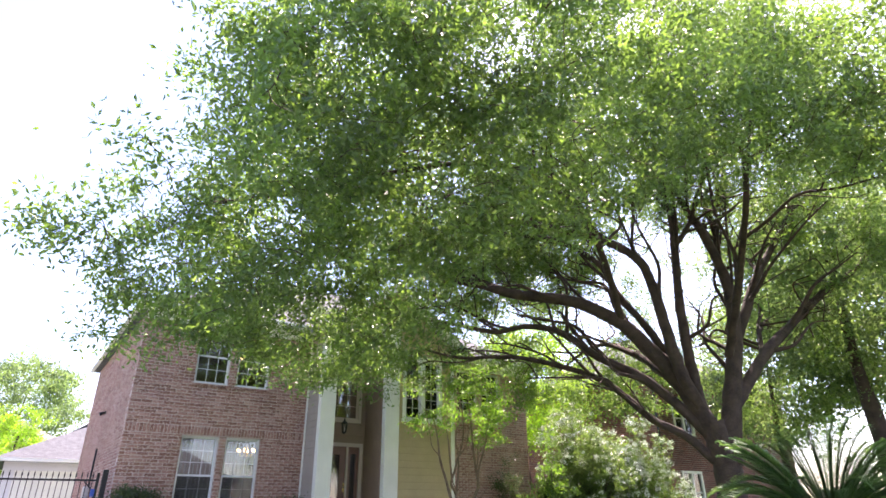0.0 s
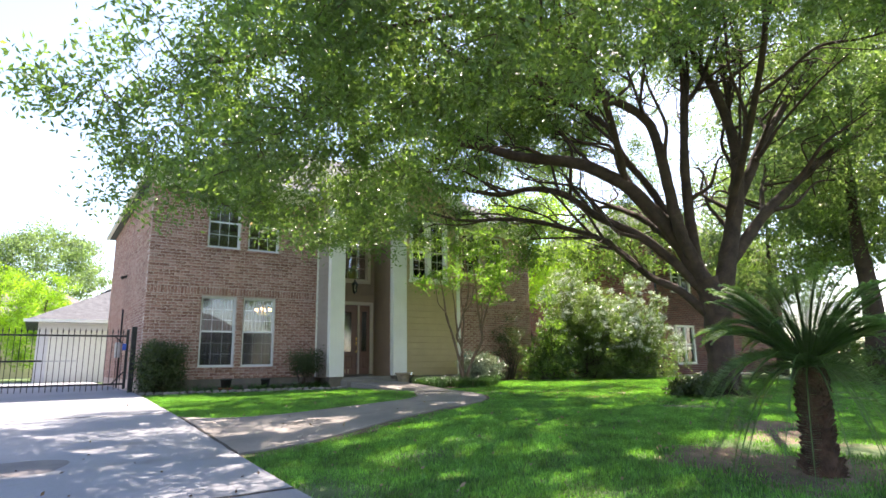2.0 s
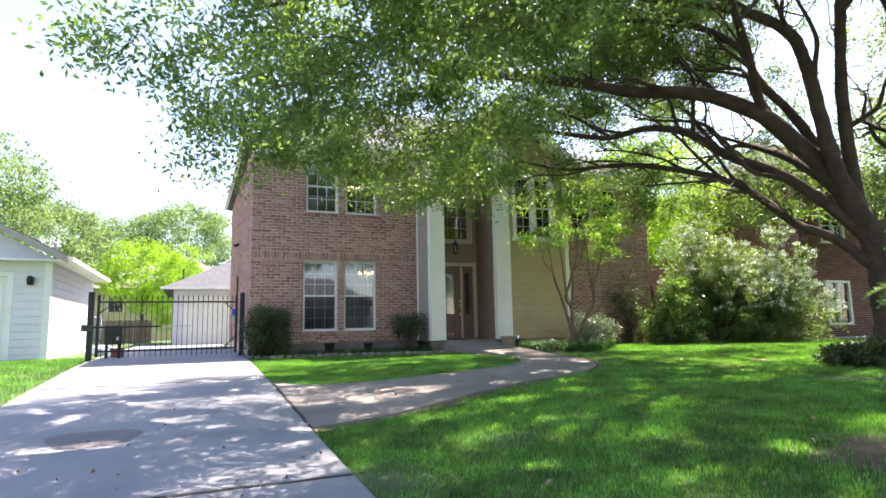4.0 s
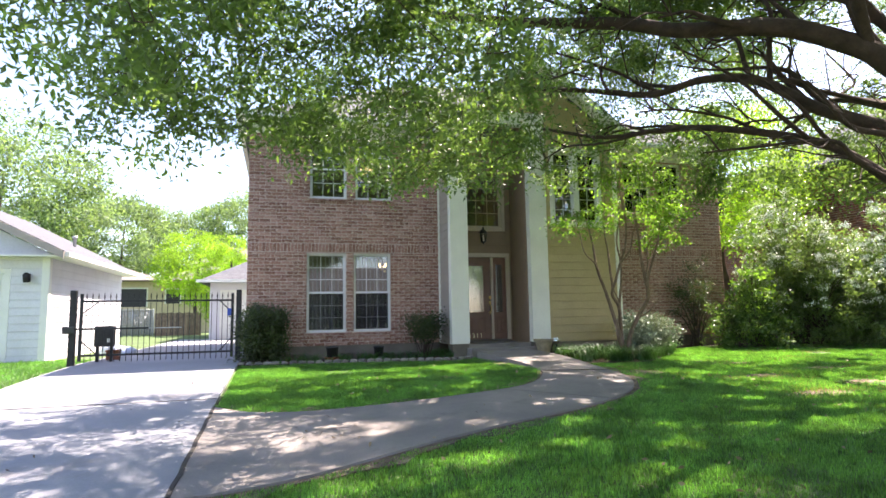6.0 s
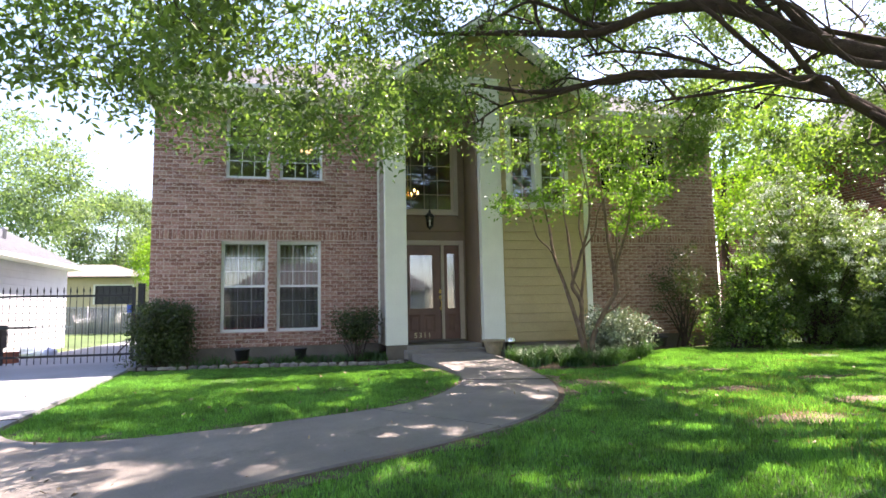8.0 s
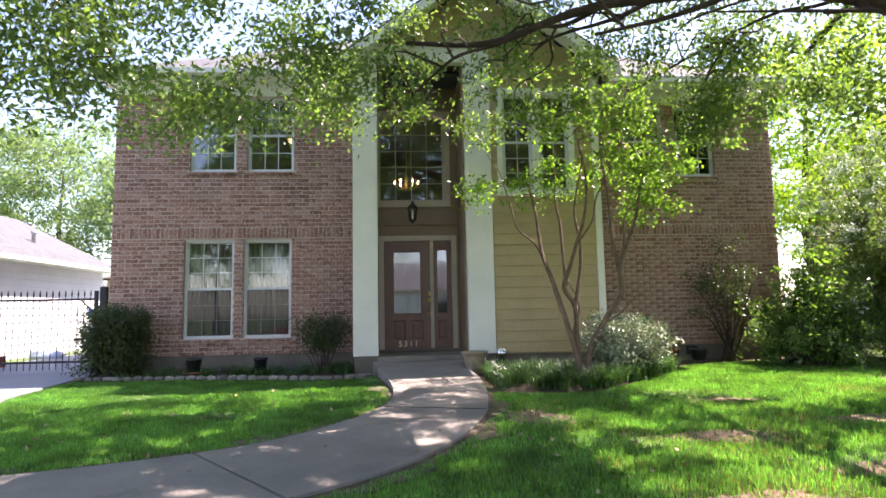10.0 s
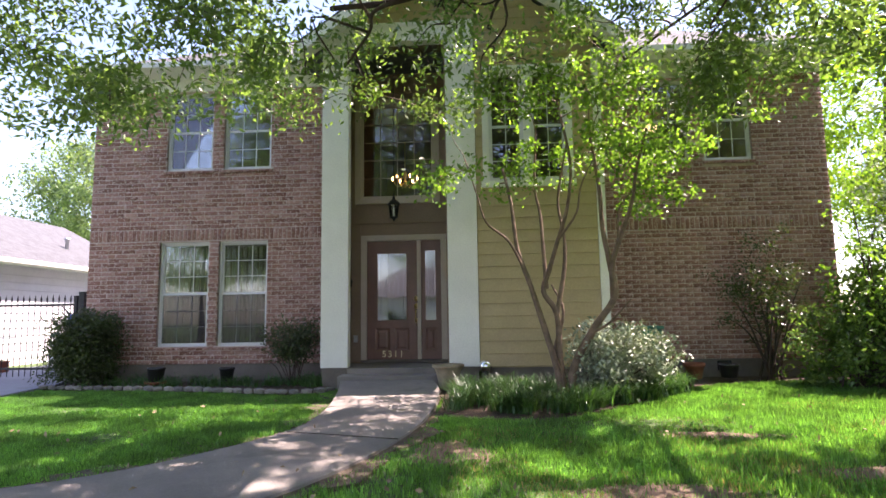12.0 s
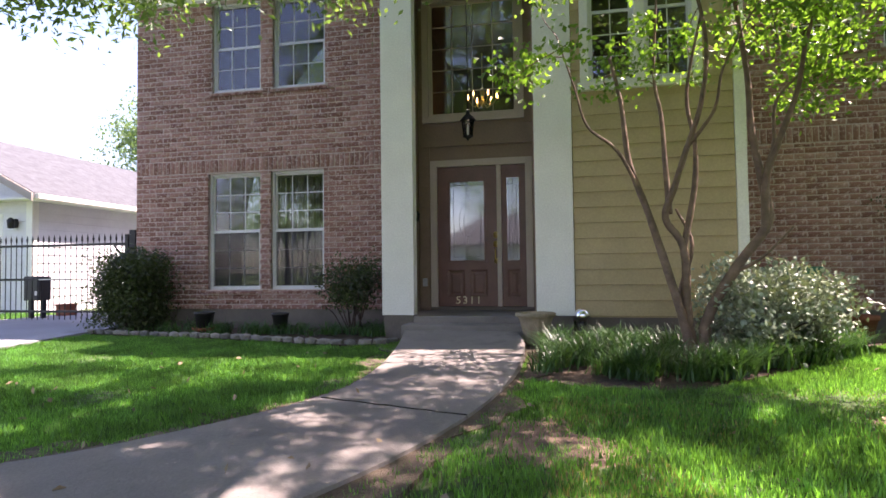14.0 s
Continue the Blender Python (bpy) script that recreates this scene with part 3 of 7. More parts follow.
# vertical blinds behind the lower front windows
for x0, x1, z0, z1 in WIN[:2]:
    b = thing("vertical_blind", "ivory vertical blind hanging inside the window", "blind", group="front window blinds", at=((x0 + x1) / 2, 0.32, z1))
    part("head_rail", boxes((-0.45, 0.45, -0.03, 0.03, -0.06, -0.01)), M_BLIND, b)
    n = 9
    for k in range(n):
        x = -0.40 + 0.8 * k / (n - 1)
        bm = moved(boxes((-0.040, 0.040, -0.0015, 0.0015, -1.78, -0.06)), Matrix.Translation((x, 0, 0)) @ Matrix.Rotation(radians(62), 4, "Z"))
        part("slat", bm, M_BLIND, b)

# ---- portico ----
PY = -0.93


def lap_board(x0, x1, y, z0, z1, face=1):
    """One sloping lap board along x; face 1 looks towards -y."""
    return extruded([(y - 0.030, z0), (y - 0.030 + 0.006, z0 - 0.004), (y, z0), (y, z1), (y - 0.012, z1)], "x", x0, x1)


def siding(parent, x0, x1, z0, z1, y, openings, mat, step=0.178, x_of=None):
    z = z0
    while z < z1 - 0.02:
        top = min(z + step, z1)
        a, b = (x0, x1) if x_of is None else x_of((z + top) / 2)
        pieces = [(a, b)]
        for o in openings:
            if o[2] < top - 0.01 and o[3] > z + 0.01:
                cut = []
                for p, q in pieces:
                    if q <= o[0] or p >= o[1]:
                        cut.append((p, q))
                    else:
                        cut += [(p, o[0])] * (p < o[0]) + [(o[1], q)] * (q > o[1])
                pieces = cut
        for p, q in pieces:
            if q - p > 0.02:
                part("siding_board", lap_board(p, q, y, z, top), mat, parent)
        z += step


GW = (7.66, 9.06, 3.41, 5.38)
khaki = tagged(mesh_object("wall_portico", wall_boxes(7.54, 9.46, 0.60, 6.0, PY + 0.012, PY + 0.14, [GW]), M_KHAKI), "khaki lap-siding wall of the front gable", "wall", kind="structure")
siding(khaki, 7.545, 9.40, 0.62, 6.0, PY + 0.012, [(GW[0] - 0.005, GW[1] + 0.005, GW[2] - 0.01, GW[3] + 0.01)], M_KHAKI, 0.19)
tagged(mesh_object("wall_portico_return", boxes((9.36, 9.50, PY + 0.14, 0.0, 0.60, 5.6)), M_KHAKI), "khaki return wall of the gable bay", "wall", kind="structure")
tagged(mesh_object("foundation", boxes((7.56, 9.48, PY + 0.03, 0.0, 0.1, 0.598)), M_FOUNDATION), "concrete foundation below the khaki siding", "foundation", kind="structure")
tagged(mesh_object("trim", boxes((9.405, 9.53, PY - 0.022, PY + 0.03, 0.60, 5.62), (9.502, 9.53, PY + 0.03, PY + 0.15, 0.60, 5.62), bev=0.004), M_TRIM), "cream corner trim board", "trim", kind="structure")
# window in the gable bay
tagged(mesh_object("trim", boxes((GW[0] - 0.01, GW[0] + 0.09, PY - 0.028, PY + 0.02, GW[2], GW[3]), (GW[1] - 0.09, GW[1] + 0.01, PY - 0.028, PY + 0.02, GW[2], GW[3]), (GW[0] - 0.01, GW[1] + 0.01, PY - 0.030, PY + 0.02, GW[3] - 0.10, GW[3] + 0.004), (GW[0] - 0.04, GW[1] + 0.04, PY - 0.045, PY + 0.02, GW[2] - 0.02, GW[2] + 0.08), (8.30, 8.42, PY - 0.027, PY + 0.02, GW[2] + 0.08, GW[3] - 0.10), bev=0.004), M_TRIM), "cream window surround", "trim", kind="structure")
window("window_7", 7.75, 8.30, 3.49, 5.28, PY + 0.03, 2, 3, M_WHITE_FRAME, "tall double sash window in the khaki gable")
window("window_8", 8.42, 8.97, 3.49, 5.28, PY + 0.03, 2, 3, M_WHITE_FRAME, "tall double sash window in the khaki gable")
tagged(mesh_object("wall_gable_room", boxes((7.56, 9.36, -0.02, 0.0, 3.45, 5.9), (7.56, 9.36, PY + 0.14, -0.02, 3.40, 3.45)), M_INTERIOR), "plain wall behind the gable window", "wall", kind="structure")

# columns
for x0, x1, nm in ((5.07, 5.50, "column_1"), (7.07, 7.535, "column_2")):
    c = tagged(mesh_object(nm, boxes((x0, x1, PY - 0.03, PY + 0.16, 0.62, 6.0), bev=0.008), M_TRIM), "cream square porch column", "column", kind="structure")
    part("column_base", boxes((x0 + 0.02, x1 - 0.02, PY, PY + 0.16, 0.15, 0.618), bev=0.006), M_FOUNDATION, c, "grey concrete plinth")
tagged(mesh_object("header_beam", boxes((5.07, 7.535, PY - 0.035, PY + 0.16, 5.87, 6.12), bev=0.006), M_TRIM), "cream beam over the porch opening", "beam", kind="structure")
tagged(mesh_object("header_moulding", boxes((5.03, 7.575, PY - 0.06, PY + 0.0, 6.12, 6.18), bev=0.006), M_TRIM), "thin cream moulding above the porch beam", "trim", kind="structure")
# return wall of the first column, lap siding facing the driveway
ret = tagged(mesh_object("wall_return", boxes((5.10, 5.20, PY + 0.16, 0.01, 0.60, 6.0)), M_GREY_SIDING), "grey-lilac lap-siding return wall of the porch", "wall", kind="structure")
z = 0.62
while z < 5.9:
    bm = lap_board(0.02, 0.77, 0.0, z, z + 0.178)
    moved(bm, Matrix.Translation((5.10, 0.01, 0)) @ Matrix.Rotation(radians(-90), 4, "Z"))
    part("siding_board", bm, M_GREY_SIDING, ret)
    z += 0.178
tagged(mesh_object("trim", boxes((5.04, 5.10, -0.035, -0.002, 0.62, 5.7), bev=0.003), M_TRIM), "pale corner trim where siding meets brick", "trim", kind="structure")

# porch recess
DY = 0.19
DOOR = (5.476, 6.986, 0.62, 2.83)
UW = (5.37, 6.88, 3.40, 5.33)
rec = tagged(mesh_object("wall_porch", wall_boxes(5.2, 7.2, 0.60, 6.1, DY + 0.012, DY + 0.16, [(DOOR[0], DOOR[1], DOOR[2] - 0.03, DOOR[3]), UW]), M_TAUPE), "taupe painted wall at the back of the porch", "wall", kind="structure")
siding(rec, 5.31, 7.03, 0.64, 5.98, DY + 0.012, [(DOOR[0] - 0.01, DOOR[1] + 0.01, 0.5, DOOR[3] + 0.02), (UW[0], UW[1], UW[2], UW[3])], M_TAUPE, 0.30)
tagged(mesh_object("wall_porch_side", boxes((5.20, 5.30, PY + 0.16, DY + 0.0, 0.60, 6.0)), M_TAUPE), "taupe porch side wall", "wall", kind="structure")
side = tagged(mesh_object("wall_porch_side_2", boxes((7.04, 7.20, PY + 0.165, DY + 0.0, 0.60, 6.0)), M_TAUPE), "taupe porch side wall", "wall", kind="structure")
tagged(mesh_object("porch_ceiling", boxes((5.2, 7.2, PY + 0.16, DY + 0.17, 5.99, 6.05)), M_TAUPE), "dark taupe porch ceiling", "ceiling", kind="structure")
# upper porch window
tagged(mesh_object("trim", boxes((UW[0] - 0.005, UW[0] + 0.09, DY - 0.03, DY + 0.02, UW[2], UW[3]), (UW[1] - 0.09, UW[1] + 0.005, DY - 0.03, DY + 0.02, UW[2], UW[3]), (UW[0] + 0.09, UW[1] - 0.09, DY - 0.03, DY + 0.02, UW[3] - 0.09, UW[3]), (UW[0] + 0.09, UW[1] - 0.09, DY - 0.034, DY + 0.02, UW[2], UW[2] + 0.09), bev=0.004), M_BEIGE), "beige surround of the tall porch window", "trim", kind="structure")
window("window_9", UW[0] + 0.09, UW[1] - 0.09, UW[2] + 0.09, UW[3] - 0.09, DY + 0.03, 4, 5, M_BEIGE, "tall fixed window with a grid of glazing bars", sash=False, frame_w=0.03)

# front door
d = thing("door_1", "red-brown entry door with leaded oval-pattern glass and sidelight", "door", kind="structure", at=(6.2, DY, 0.65))
T0 = Matrix.Translation((-6.2, -DY, -0.65))


def dpart(name, bm, mat, label="", parent=None):
    ob = part(name, bm, mat, parent or d, label)
    if parent is None:
        ob.matrix_local = T0
    return ob


dpart("door_frame", boxes((5.476, 5.576, DY - 0.03, DY + 0.10, 0.65, 2.83), (6.886, 6.986, DY - 0.03, DY + 0.10, 0.65, 2.83), (5.576, 6.886, DY - 0.03, DY + 0.10, 2.73, 2.83), bev=0.004), M_BEIGE, "beige painted door frame")
dpart("mullion", boxes((6.466, 6.532, DY - 0.02, DY + 0.08, 0.66, 2.73), bev=0.004), M_BEIGE)
dpart("threshold", boxes((5.476, 6.986, DY - 0.05, DY + 0.10, 0.61, 0.655), bev=0.004), M_FOUNDATION)
slab = dpart("door_slab", wall_boxes(5.58, 6.462, 0.66, 2.725, DY + 0.01, DY + 0.055, [(5.75, 6.29, 1.32, 2.52), (5.72, 5.98, 0.80, 1.20), (6.06, 6.32, 0.80, 1.20)]), M_DOOR)


def panel(x0, x1, z0, z1, y):
    bm = bmesh.new()
    rings = []
    for inset, yy in ((0.0, y), (0.03, y + 0.012), (0.05, y + 0.012), (0.075, y + 0.002)):
        rings.append([bm.verts.new((x, yy, z)) for x, z in ((x0 + inset, z0 + inset), (x1 - inset, z0 + inset), (x1 - inset, z1 - inset), (x0 + inset, z1 - inset))])
    for a, b in zip(rings, rings[1:]):
        for i in range(4):
            bm.faces.new((a[i], a[(i + 1) % 4], b[(i + 1) % 4], b[i]))
    bm.faces.new(rings[-1])
    bmesh.ops.recalc_face_normals(bm, faces=bm.faces[:])
    return bm


for x0, x1 in ((5.72, 5.98), (6.06, 6.32)):
    dpart("door_panel", panel(x0, x1, 0.80, 1.20, DY + 0.012), M_DOOR)
dpart("glass_pane", boxes((5.75, 6.29, DY + 0.026, DY + 0.034, 1.32, 2.52)), M_LEADED, "frosted leaded glass")
dpart("glass_moulding", boxes((5.73, 5.765, DY - 0.002, DY + 0.02, 1.30, 2.54), (6.275, 6.31, DY - 0.002, DY + 0.02, 1.30, 2.54), (5.765, 6.275, DY - 0.002, DY + 0.02, 1.30, 1.335), (5.765, 6.275, DY - 0.002, DY + 0.02, 2.505, 2.54), bev=0.004), M_DOOR)
dpart("sidelight_panel", wall_boxes(6.535, 6.883, 0.66, 2.725, DY + 0.012, DY + 0.055, [(6.61, 6.79, 1.33, 2.54), (6.61, 6.80, 0.80, 1.20)]), M_DOOR)
dpart("door_panel", panel(6.61, 6.80, 0.80, 1.20, DY + 0.014), M_DOOR)
dpart("sidelight_glass", boxes((6.61, 6.79, DY + 0.026, DY + 0.034, 1.33, 2.54)), M_LEADED, "frosted leaded glass strip")


def came_lines(x0, x1, z0, z1):
    bm = bmesh.new()
    y = DY + 0.022
    w, h = x1 - x0, z1 - z0
    xm, zm = (x0 + x1) / 2, (z0 + z1) / 2
    b = min(0.07, w * 0.2)
    lines = [((x0 + b, z0 + b), (x1 - b, z0 + b)), ((x1 - b, z0 + b), (x1 - b, z1 - b)), ((x1 - b, z1 - b), (x0 + b, z1 - b)), ((x0 + b, z1 - b), (x0 + b, z0 + b)), ((xm, z0), (xm, zm - 0.3 * h)), ((xm, zm + 0.3 * h), (xm, z1))]
    for rx, rz, cz in ((w * 0.22, h * 0.20, zm), (w * 0.1, h * 0.1, zm), (w * 0.09, h * 0.07, zm + 0.25 * h), (w * 0.09, h * 0.07, zm - 0.25 * h)):
        ring = [(xm + rx * math.cos(a), cz + rz * math.sin(a)) for a in np.linspace(0, 2 * math.pi, 17)]
        lines += list(zip(ring, ring[1:]))
    for (ax, az), (bx, bz) in lines:
        rod(bm, (ax, y, az), (bx, y, bz), 0.0035, sides=5)
    return bm


M_CAME = material("dark_lead_came", (0.10, 0.10, 0.10), 0.35, 0.1, 4, 30, 0.0, metal=0.8)
dpart("leaded_pattern", came_lines(5.75, 6.29, 1.32, 2.52), M_CAME, "dark lead came scrollwork")
dpart("leaded_pattern", came_lines(6.61, 6.79, 1.33, 2.54), M_CAME)
for z in (1.70, 1.57, 1.325):
    r = 0.036 if z > 1.5 else 0.028
    bm = lathe([(r, 0.0), (r, 0.006), (r * 0.8, 0.012), (r * 0.45, 0.014), (r * 0.42, 0.026), (r * 0.2, 0.03), (0.0, 0.03)], 18)
    moved(bm, Matrix.Translation((6.445, DY + 0.009, z)) @ Matrix.Rotation(radians(90), 4, "X") @ Matrix.Diagonal((1, 1.35, 1, 1)))
    dpart("deadbolt" if z > 1.65 else "rosette", bm, M_BRASS, "polished brass")
bm = bmesh.new()
pts = smooth_line([(6.445, DY - 0.005, 1.50), (6.445, DY - 0.06, 1.47), (6.445, DY - 0.065, 1.40), (6.445, DY - 0.05, 1.34), (6.445, DY - 0.005, 1.31)], 4)
for a, b in zip(pts, pts[1:]):
    rod(bm, a, b, 0.009, sides=8)
dpart("pull_handle", bm, M_BRASS, "polished brass pull handle")
txt = bpy.data.curves.new("house_number", "FONT")
txt.body, txt.size, txt.extrude, txt.align_x = "5311", 0.165, 0.004, "CENTER"
txt.space_character = 1.25
tmp = new("number_text", txt)
bpy.context.view_layer.update()
num_mesh = bpy.data.meshes.new_from_object(tmp.evaluated_get(bpy.context.evaluated_depsgraph_get()))
bpy.data.objects.remove(tmp)
num_mesh.materials.clear()
num_mesh.materials.append(material("pale_brass_digits", (0.70, 0.58, 0.36), 0.4, 0.1, 4, 30, 0, metal=0.4))
num = new("house_number", num_mesh)
num.parent = d
num.matrix_local = T0 @ Matrix.Translation((6.03, DY + 0.004, 0.70)) @ Matrix.Rotation(radians(90), 4, "X") @ Matrix.Diagonal((0.98, 0.95, 1, 1))
num["label"] = "pale metal house number 5311"

# porch floor and steps
tagged(mesh_object("porch_floor", boxes((5.31, 7.03, -0.915, DY + 0.008, 0.30, 0.605), bev=0.01), M_WALK), "worn concrete porch floor", "porch", kind="structure")
tagged(mesh_object("porch_step", boxes((5.42, 7.03, -1.30, -0.934, 0.20, 0.525), bev=0.012), M_WALK), "worn concrete porch step", "step", kind="structure")

# lantern on a long chain
lan = thing("pendant_lantern", "black pendant lantern with glass sides on a long rod", "lantern", at=(6.13, -0.28, 3.05))
part("finial", lathe([(0.0, -0.05), (0.012, -0.04), (0.018, -0.02), (0.05, 0.0)], 12), M_IRON, lan)
part("lantern_base", lathe([(0.05, 0.0), (0.075, 0.01), (0.075, 0.025), (0.05, 0.03)], 8), M_IRON, lan)
part("lantern_glass", lathe([(0.062, 0.03), (0.085, 0.24)], 6, False), M_GLASS, lan, "clear bevelled glass sides")
bm = bmesh.new()
for i in range(6):
    a = i * math.pi / 3
    rod(bm, (0.064 * math.cos(a), 0.064 * math.sin(a), 0.03), (0.088 * math.cos(a), 0.088 * math.sin(a), 0.24), 0.006, sides=6)
part("lantern_cage", bm, M_IRON, lan)
part("lantern_cap", lathe([(0.115, 0.235), (0.11, 0.25), (0.06, 0.31), (0.03, 0.33), (0.025, 0.37), (0.012, 0.39)], 6), M_IRON, lan)
part("candle", lathe([(0.012, 0.03), (0.012, 0.15), (0.004, 0.19)], 8), M_TRIM, lan)
bm = bmesh.new()
rod(bm, (0, 0, 0.38), (0, 0, 2.92), 0.006)
part("rod", bm, M_IRON, lan)
part("canopy", lathe([(0.0, 2.945), (0.07, 2.94), (0.06, 2.91), (0.01, 2.89)], 16), M_IRON, lan)
bx = thing("outlet_cover", "small grey outlet cover beside the door", "outlet", at=(5.385, DY - 0.03, 1.02))
part("plate", boxes((-0.035, 0.035, -0.012, 0.008, -0.06, 0.06), bev=0.004), M_GALV, bx)
bell = thing("wall_sconce", "small dark lamp on the porch side wall", "lamp", at=(5.31, -0.3, 1.95))
part("bracket", boxes((0.0, 0.03, -0.03, 0.03, -0.08, 0.08), bev=0.006), M_IRON, bell)
part("shade", moved(lathe([(0.03, -0.06), (0.05, 0.05), (0.02, 0.09)], 10), Matrix.Translation((0.07, 0, 0))), M_IRON, bell)

# chandelier seen through the upper window and the dining room window


def chandelier(x, y, z, r):
    c = thing("chandelier", "lit brass chandelier with candle bulbs and crystals", "chandelier", group="lit chandeliers", at=(x, y, z))
    part("stem", lathe([(0.01, 0.9), (0.012, 0.3), (0.05, 0.2), (0.02, 0.1), (0.05, 0.0), (0.015, -0.08)], 12), M_BRASS, c)
    for i in range(6):
        a = i * math.pi / 3
        bm = bmesh.new()
        pts = smooth_line([(0.02 * math.cos(a), 0.02 * math.sin(a), 0.05), (0.55 * r * math.cos(a), 0.55 * r * math.sin(a), -0.05), (r * math.cos(a), r * math.sin(a), 0.08)], 4)
        for p, q in zip(pts, pts[1:]):
            rod(bm, p, q, 0.008, sides=6)
        part("arm", bm, M_BRASS, c)
        part("bulb", moved(lathe([(0.012, 0.08), (0.02, 0.12), (0.004, 0.17)], 8), Matrix.Translation((r * math.cos(a), r * math.sin(a), 0))), M_BULB, c, "glowing candle bulb")
    return c


chandelier(6.05, 1.9, 4.15, 0.26)
chandelier(4.2, 2.2, 2.55, 0.24)
for lx, ly, lz in ((3.55, 1.9, 5.25), (11.2, 2.2, 5.25)):
    cl_ = thing("ceiling_lamp", "lit warm ceiling lamp in an upstairs room", "ceiling lamp", group="upstairs ceiling lamps", at=(lx, ly, lz))
    part("lamp_bowl", lathe([(0.02, -0.10), (0.12, -0.06), (0.17, 0.02), (0.17, 0.05)], 18), glow_material("warm_lamp_bowl", (1.0, 0.6, 0.28), 0.7), cl_, "glowing glass bowl")
    part("ceiling_rod", lathe([(0.03, 0.05), (0.03, 0.30)], 10), M_BRASS, cl_)
# side wall fittings
fl = thing("flood_light", "small dark flood light on the side wall", "lamp", at=(0.575, 4.27, 3.72))
part("mount", boxes((-0.03, 0.0, -0.05, 0.05, -0.05, 0.05), bev=0.006), M_IRON, fl)
part("lamp_head", moved(lathe([(0.035, 0.0), (0.05, 0.10), (0.06, 0.14)], 12), Matrix.Translation((-0.03, 0, 0)) @ Matrix.Rotation(radians(-115), 4, "Y")), M_IRON, fl)
co = thing("conduit_pipe", "dark vertical conduit on the side wall", "pipe", at=(0.55, 4.3, 0.5))
bm = bmesh.new()
rod(bm, (0, 0, -0.15), (0, 0, 2.2), 0.025)
part("pipe", bm, M_IRON, co)
part("meter_box", boxes((-0.12, 0.02, -0.14, 0.14, 0.75, 1.2), bev=0.015), M_GALV, co)

# crawl vents
for x in (11.53,):
    v = thing("crawl_vent", "dark crawl-space vent in the foundation", "vent", group="crawl vents", at=(x, 0.0, 0.52))
    part("vent_frame", boxes((-0.11, 0.11, -0.006, 0.014, -0.08, -0.065), (-0.11, 0.11, -0.006, 0.014, 0.065, 0.08), (-0.11, -0.095, -0.006, 0.014, -0.065, 0.065), (0.095, 0.11, -0.006, 0.014, -0.065, 0.065)), M_IRON, v)
    part("backing", boxes((-0.095, 0.095, 0.004, 0.011, -0.065, 0.065)), M_BLACK_PLASTIC, v)
    for k in range(4):
        part("slat", moved(boxes((-0.095, 0.095, -0.008, 0.008, -0.002, 0.002)), Matrix.Translation((0, 0, -0.045 + 0.03 * k)) @ Matrix.Rotation(radians(35), 4, "X")), M_IRON, v)

# ---- roofs ----


def hip_roof(name, x0, x1, y0, y1, z, rise, mat, label, ridge_inset=None, thick=0.06):
    """A hip roof with a soffit; ridge along the longer side."""
    bm = bmesh.new()
    w = (y1 - y0) / 2 if ridge_inset is None else ridge_inset
    ym = (y0 + y1) / 2
    lo = [bm.verts.new(p) for p in ((x0, y0, z), (x1, y0, z), (x1, y1, z), (x0, y1, z))]
    up = [bm.verts.new(p) for p in ((x0, y0, z + thick), (x1, y0, z + thick), (x1, y1, z + thick), (x0, y1, z + thick))]
    a, b = bm.verts.new((x0 + w, ym, z + rise)), bm.verts.new((x1 - w, ym, z + rise))
    bm.faces.new(lo[::-1])
    for i in range(4):
        bm.faces.new((lo[i], lo[(i + 1) % 4], up[(i + 1) % 4], up[i]))
    bm.faces.new((up[0], up[1], b, a))
    bm.faces.new((up[1], up[2], b))
    bm.faces.new((up[2], up[3], a, b))
    bm.faces.new((up[3], up[0], a))
    return tagged(mesh_object(name, bm, mat), label, "roof", kind="structure")


hip_roof("roof", 0.40, 13.6, -0.45, 9.4, 5.80, 3.1, M_SHINGLE, "grey-brown shingle hip roof")
tagged(mesh_object("soffit", boxes((0.40, 5.0, -0.45, 0.01, 5.76, 5.80), (9.55, 13.6, -0.45, 0.01, 5.60, 5.80)), M_TRIM), "cream soffit under the eave", "soffit", kind="structure")
tagged(mesh_object("frieze_board", boxes((0.58, 5.04, -0.03, 0.01, 5.55, 5.76), (9.53, 13.45, -0.03, 0.01, 5.45, 5.60), bev=0.004), M_TRIM), "cream frieze board under the eave", "trim", kind="structure")
tagged(mesh_object("gutter", boxes((0.34, 5.0, -0.56, -0.452, 5.78, 5.89), (9.60, 13.68, -0.56, -0.452, 5.70, 5.82), (0.29, 0.398, -0.56, 9.4, 5.78, 5.89), bev=0.012), M_TRIM), "white gutter along the eave", "gutter", kind="structure")
# gable over the portico
gx0, gx1, apex, ez = 4.72, 9.84, 7.45, 5.62
gm = (gx0 + gx1) / 2
slope = (apex - ez) / (gm - gx0)
gable = tagged(mesh_object("wall_gable", extruded([(gm - (apex - 6.1) / slope, 6.0), (gm + (apex - 6.1) / slope, 6.0), (gm, apex - 0.12)], "y", PY + 0.012, PY + 0.14), M_KHAKI), "khaki lap-siding gable end", "wall", kind="structure")
siding(gable, 5.1, 9.4, 6.0, apex - 0.2, PY + 0.012, [(5.0, 7.54, 5.9, 6.17)], M_KHAKI, 0.19, x_of=lambda z: (max(5.07, gm - (apex - 0.1 - z) / slope), min(9.42, gm + (apex - 0.1 - z) / slope)))
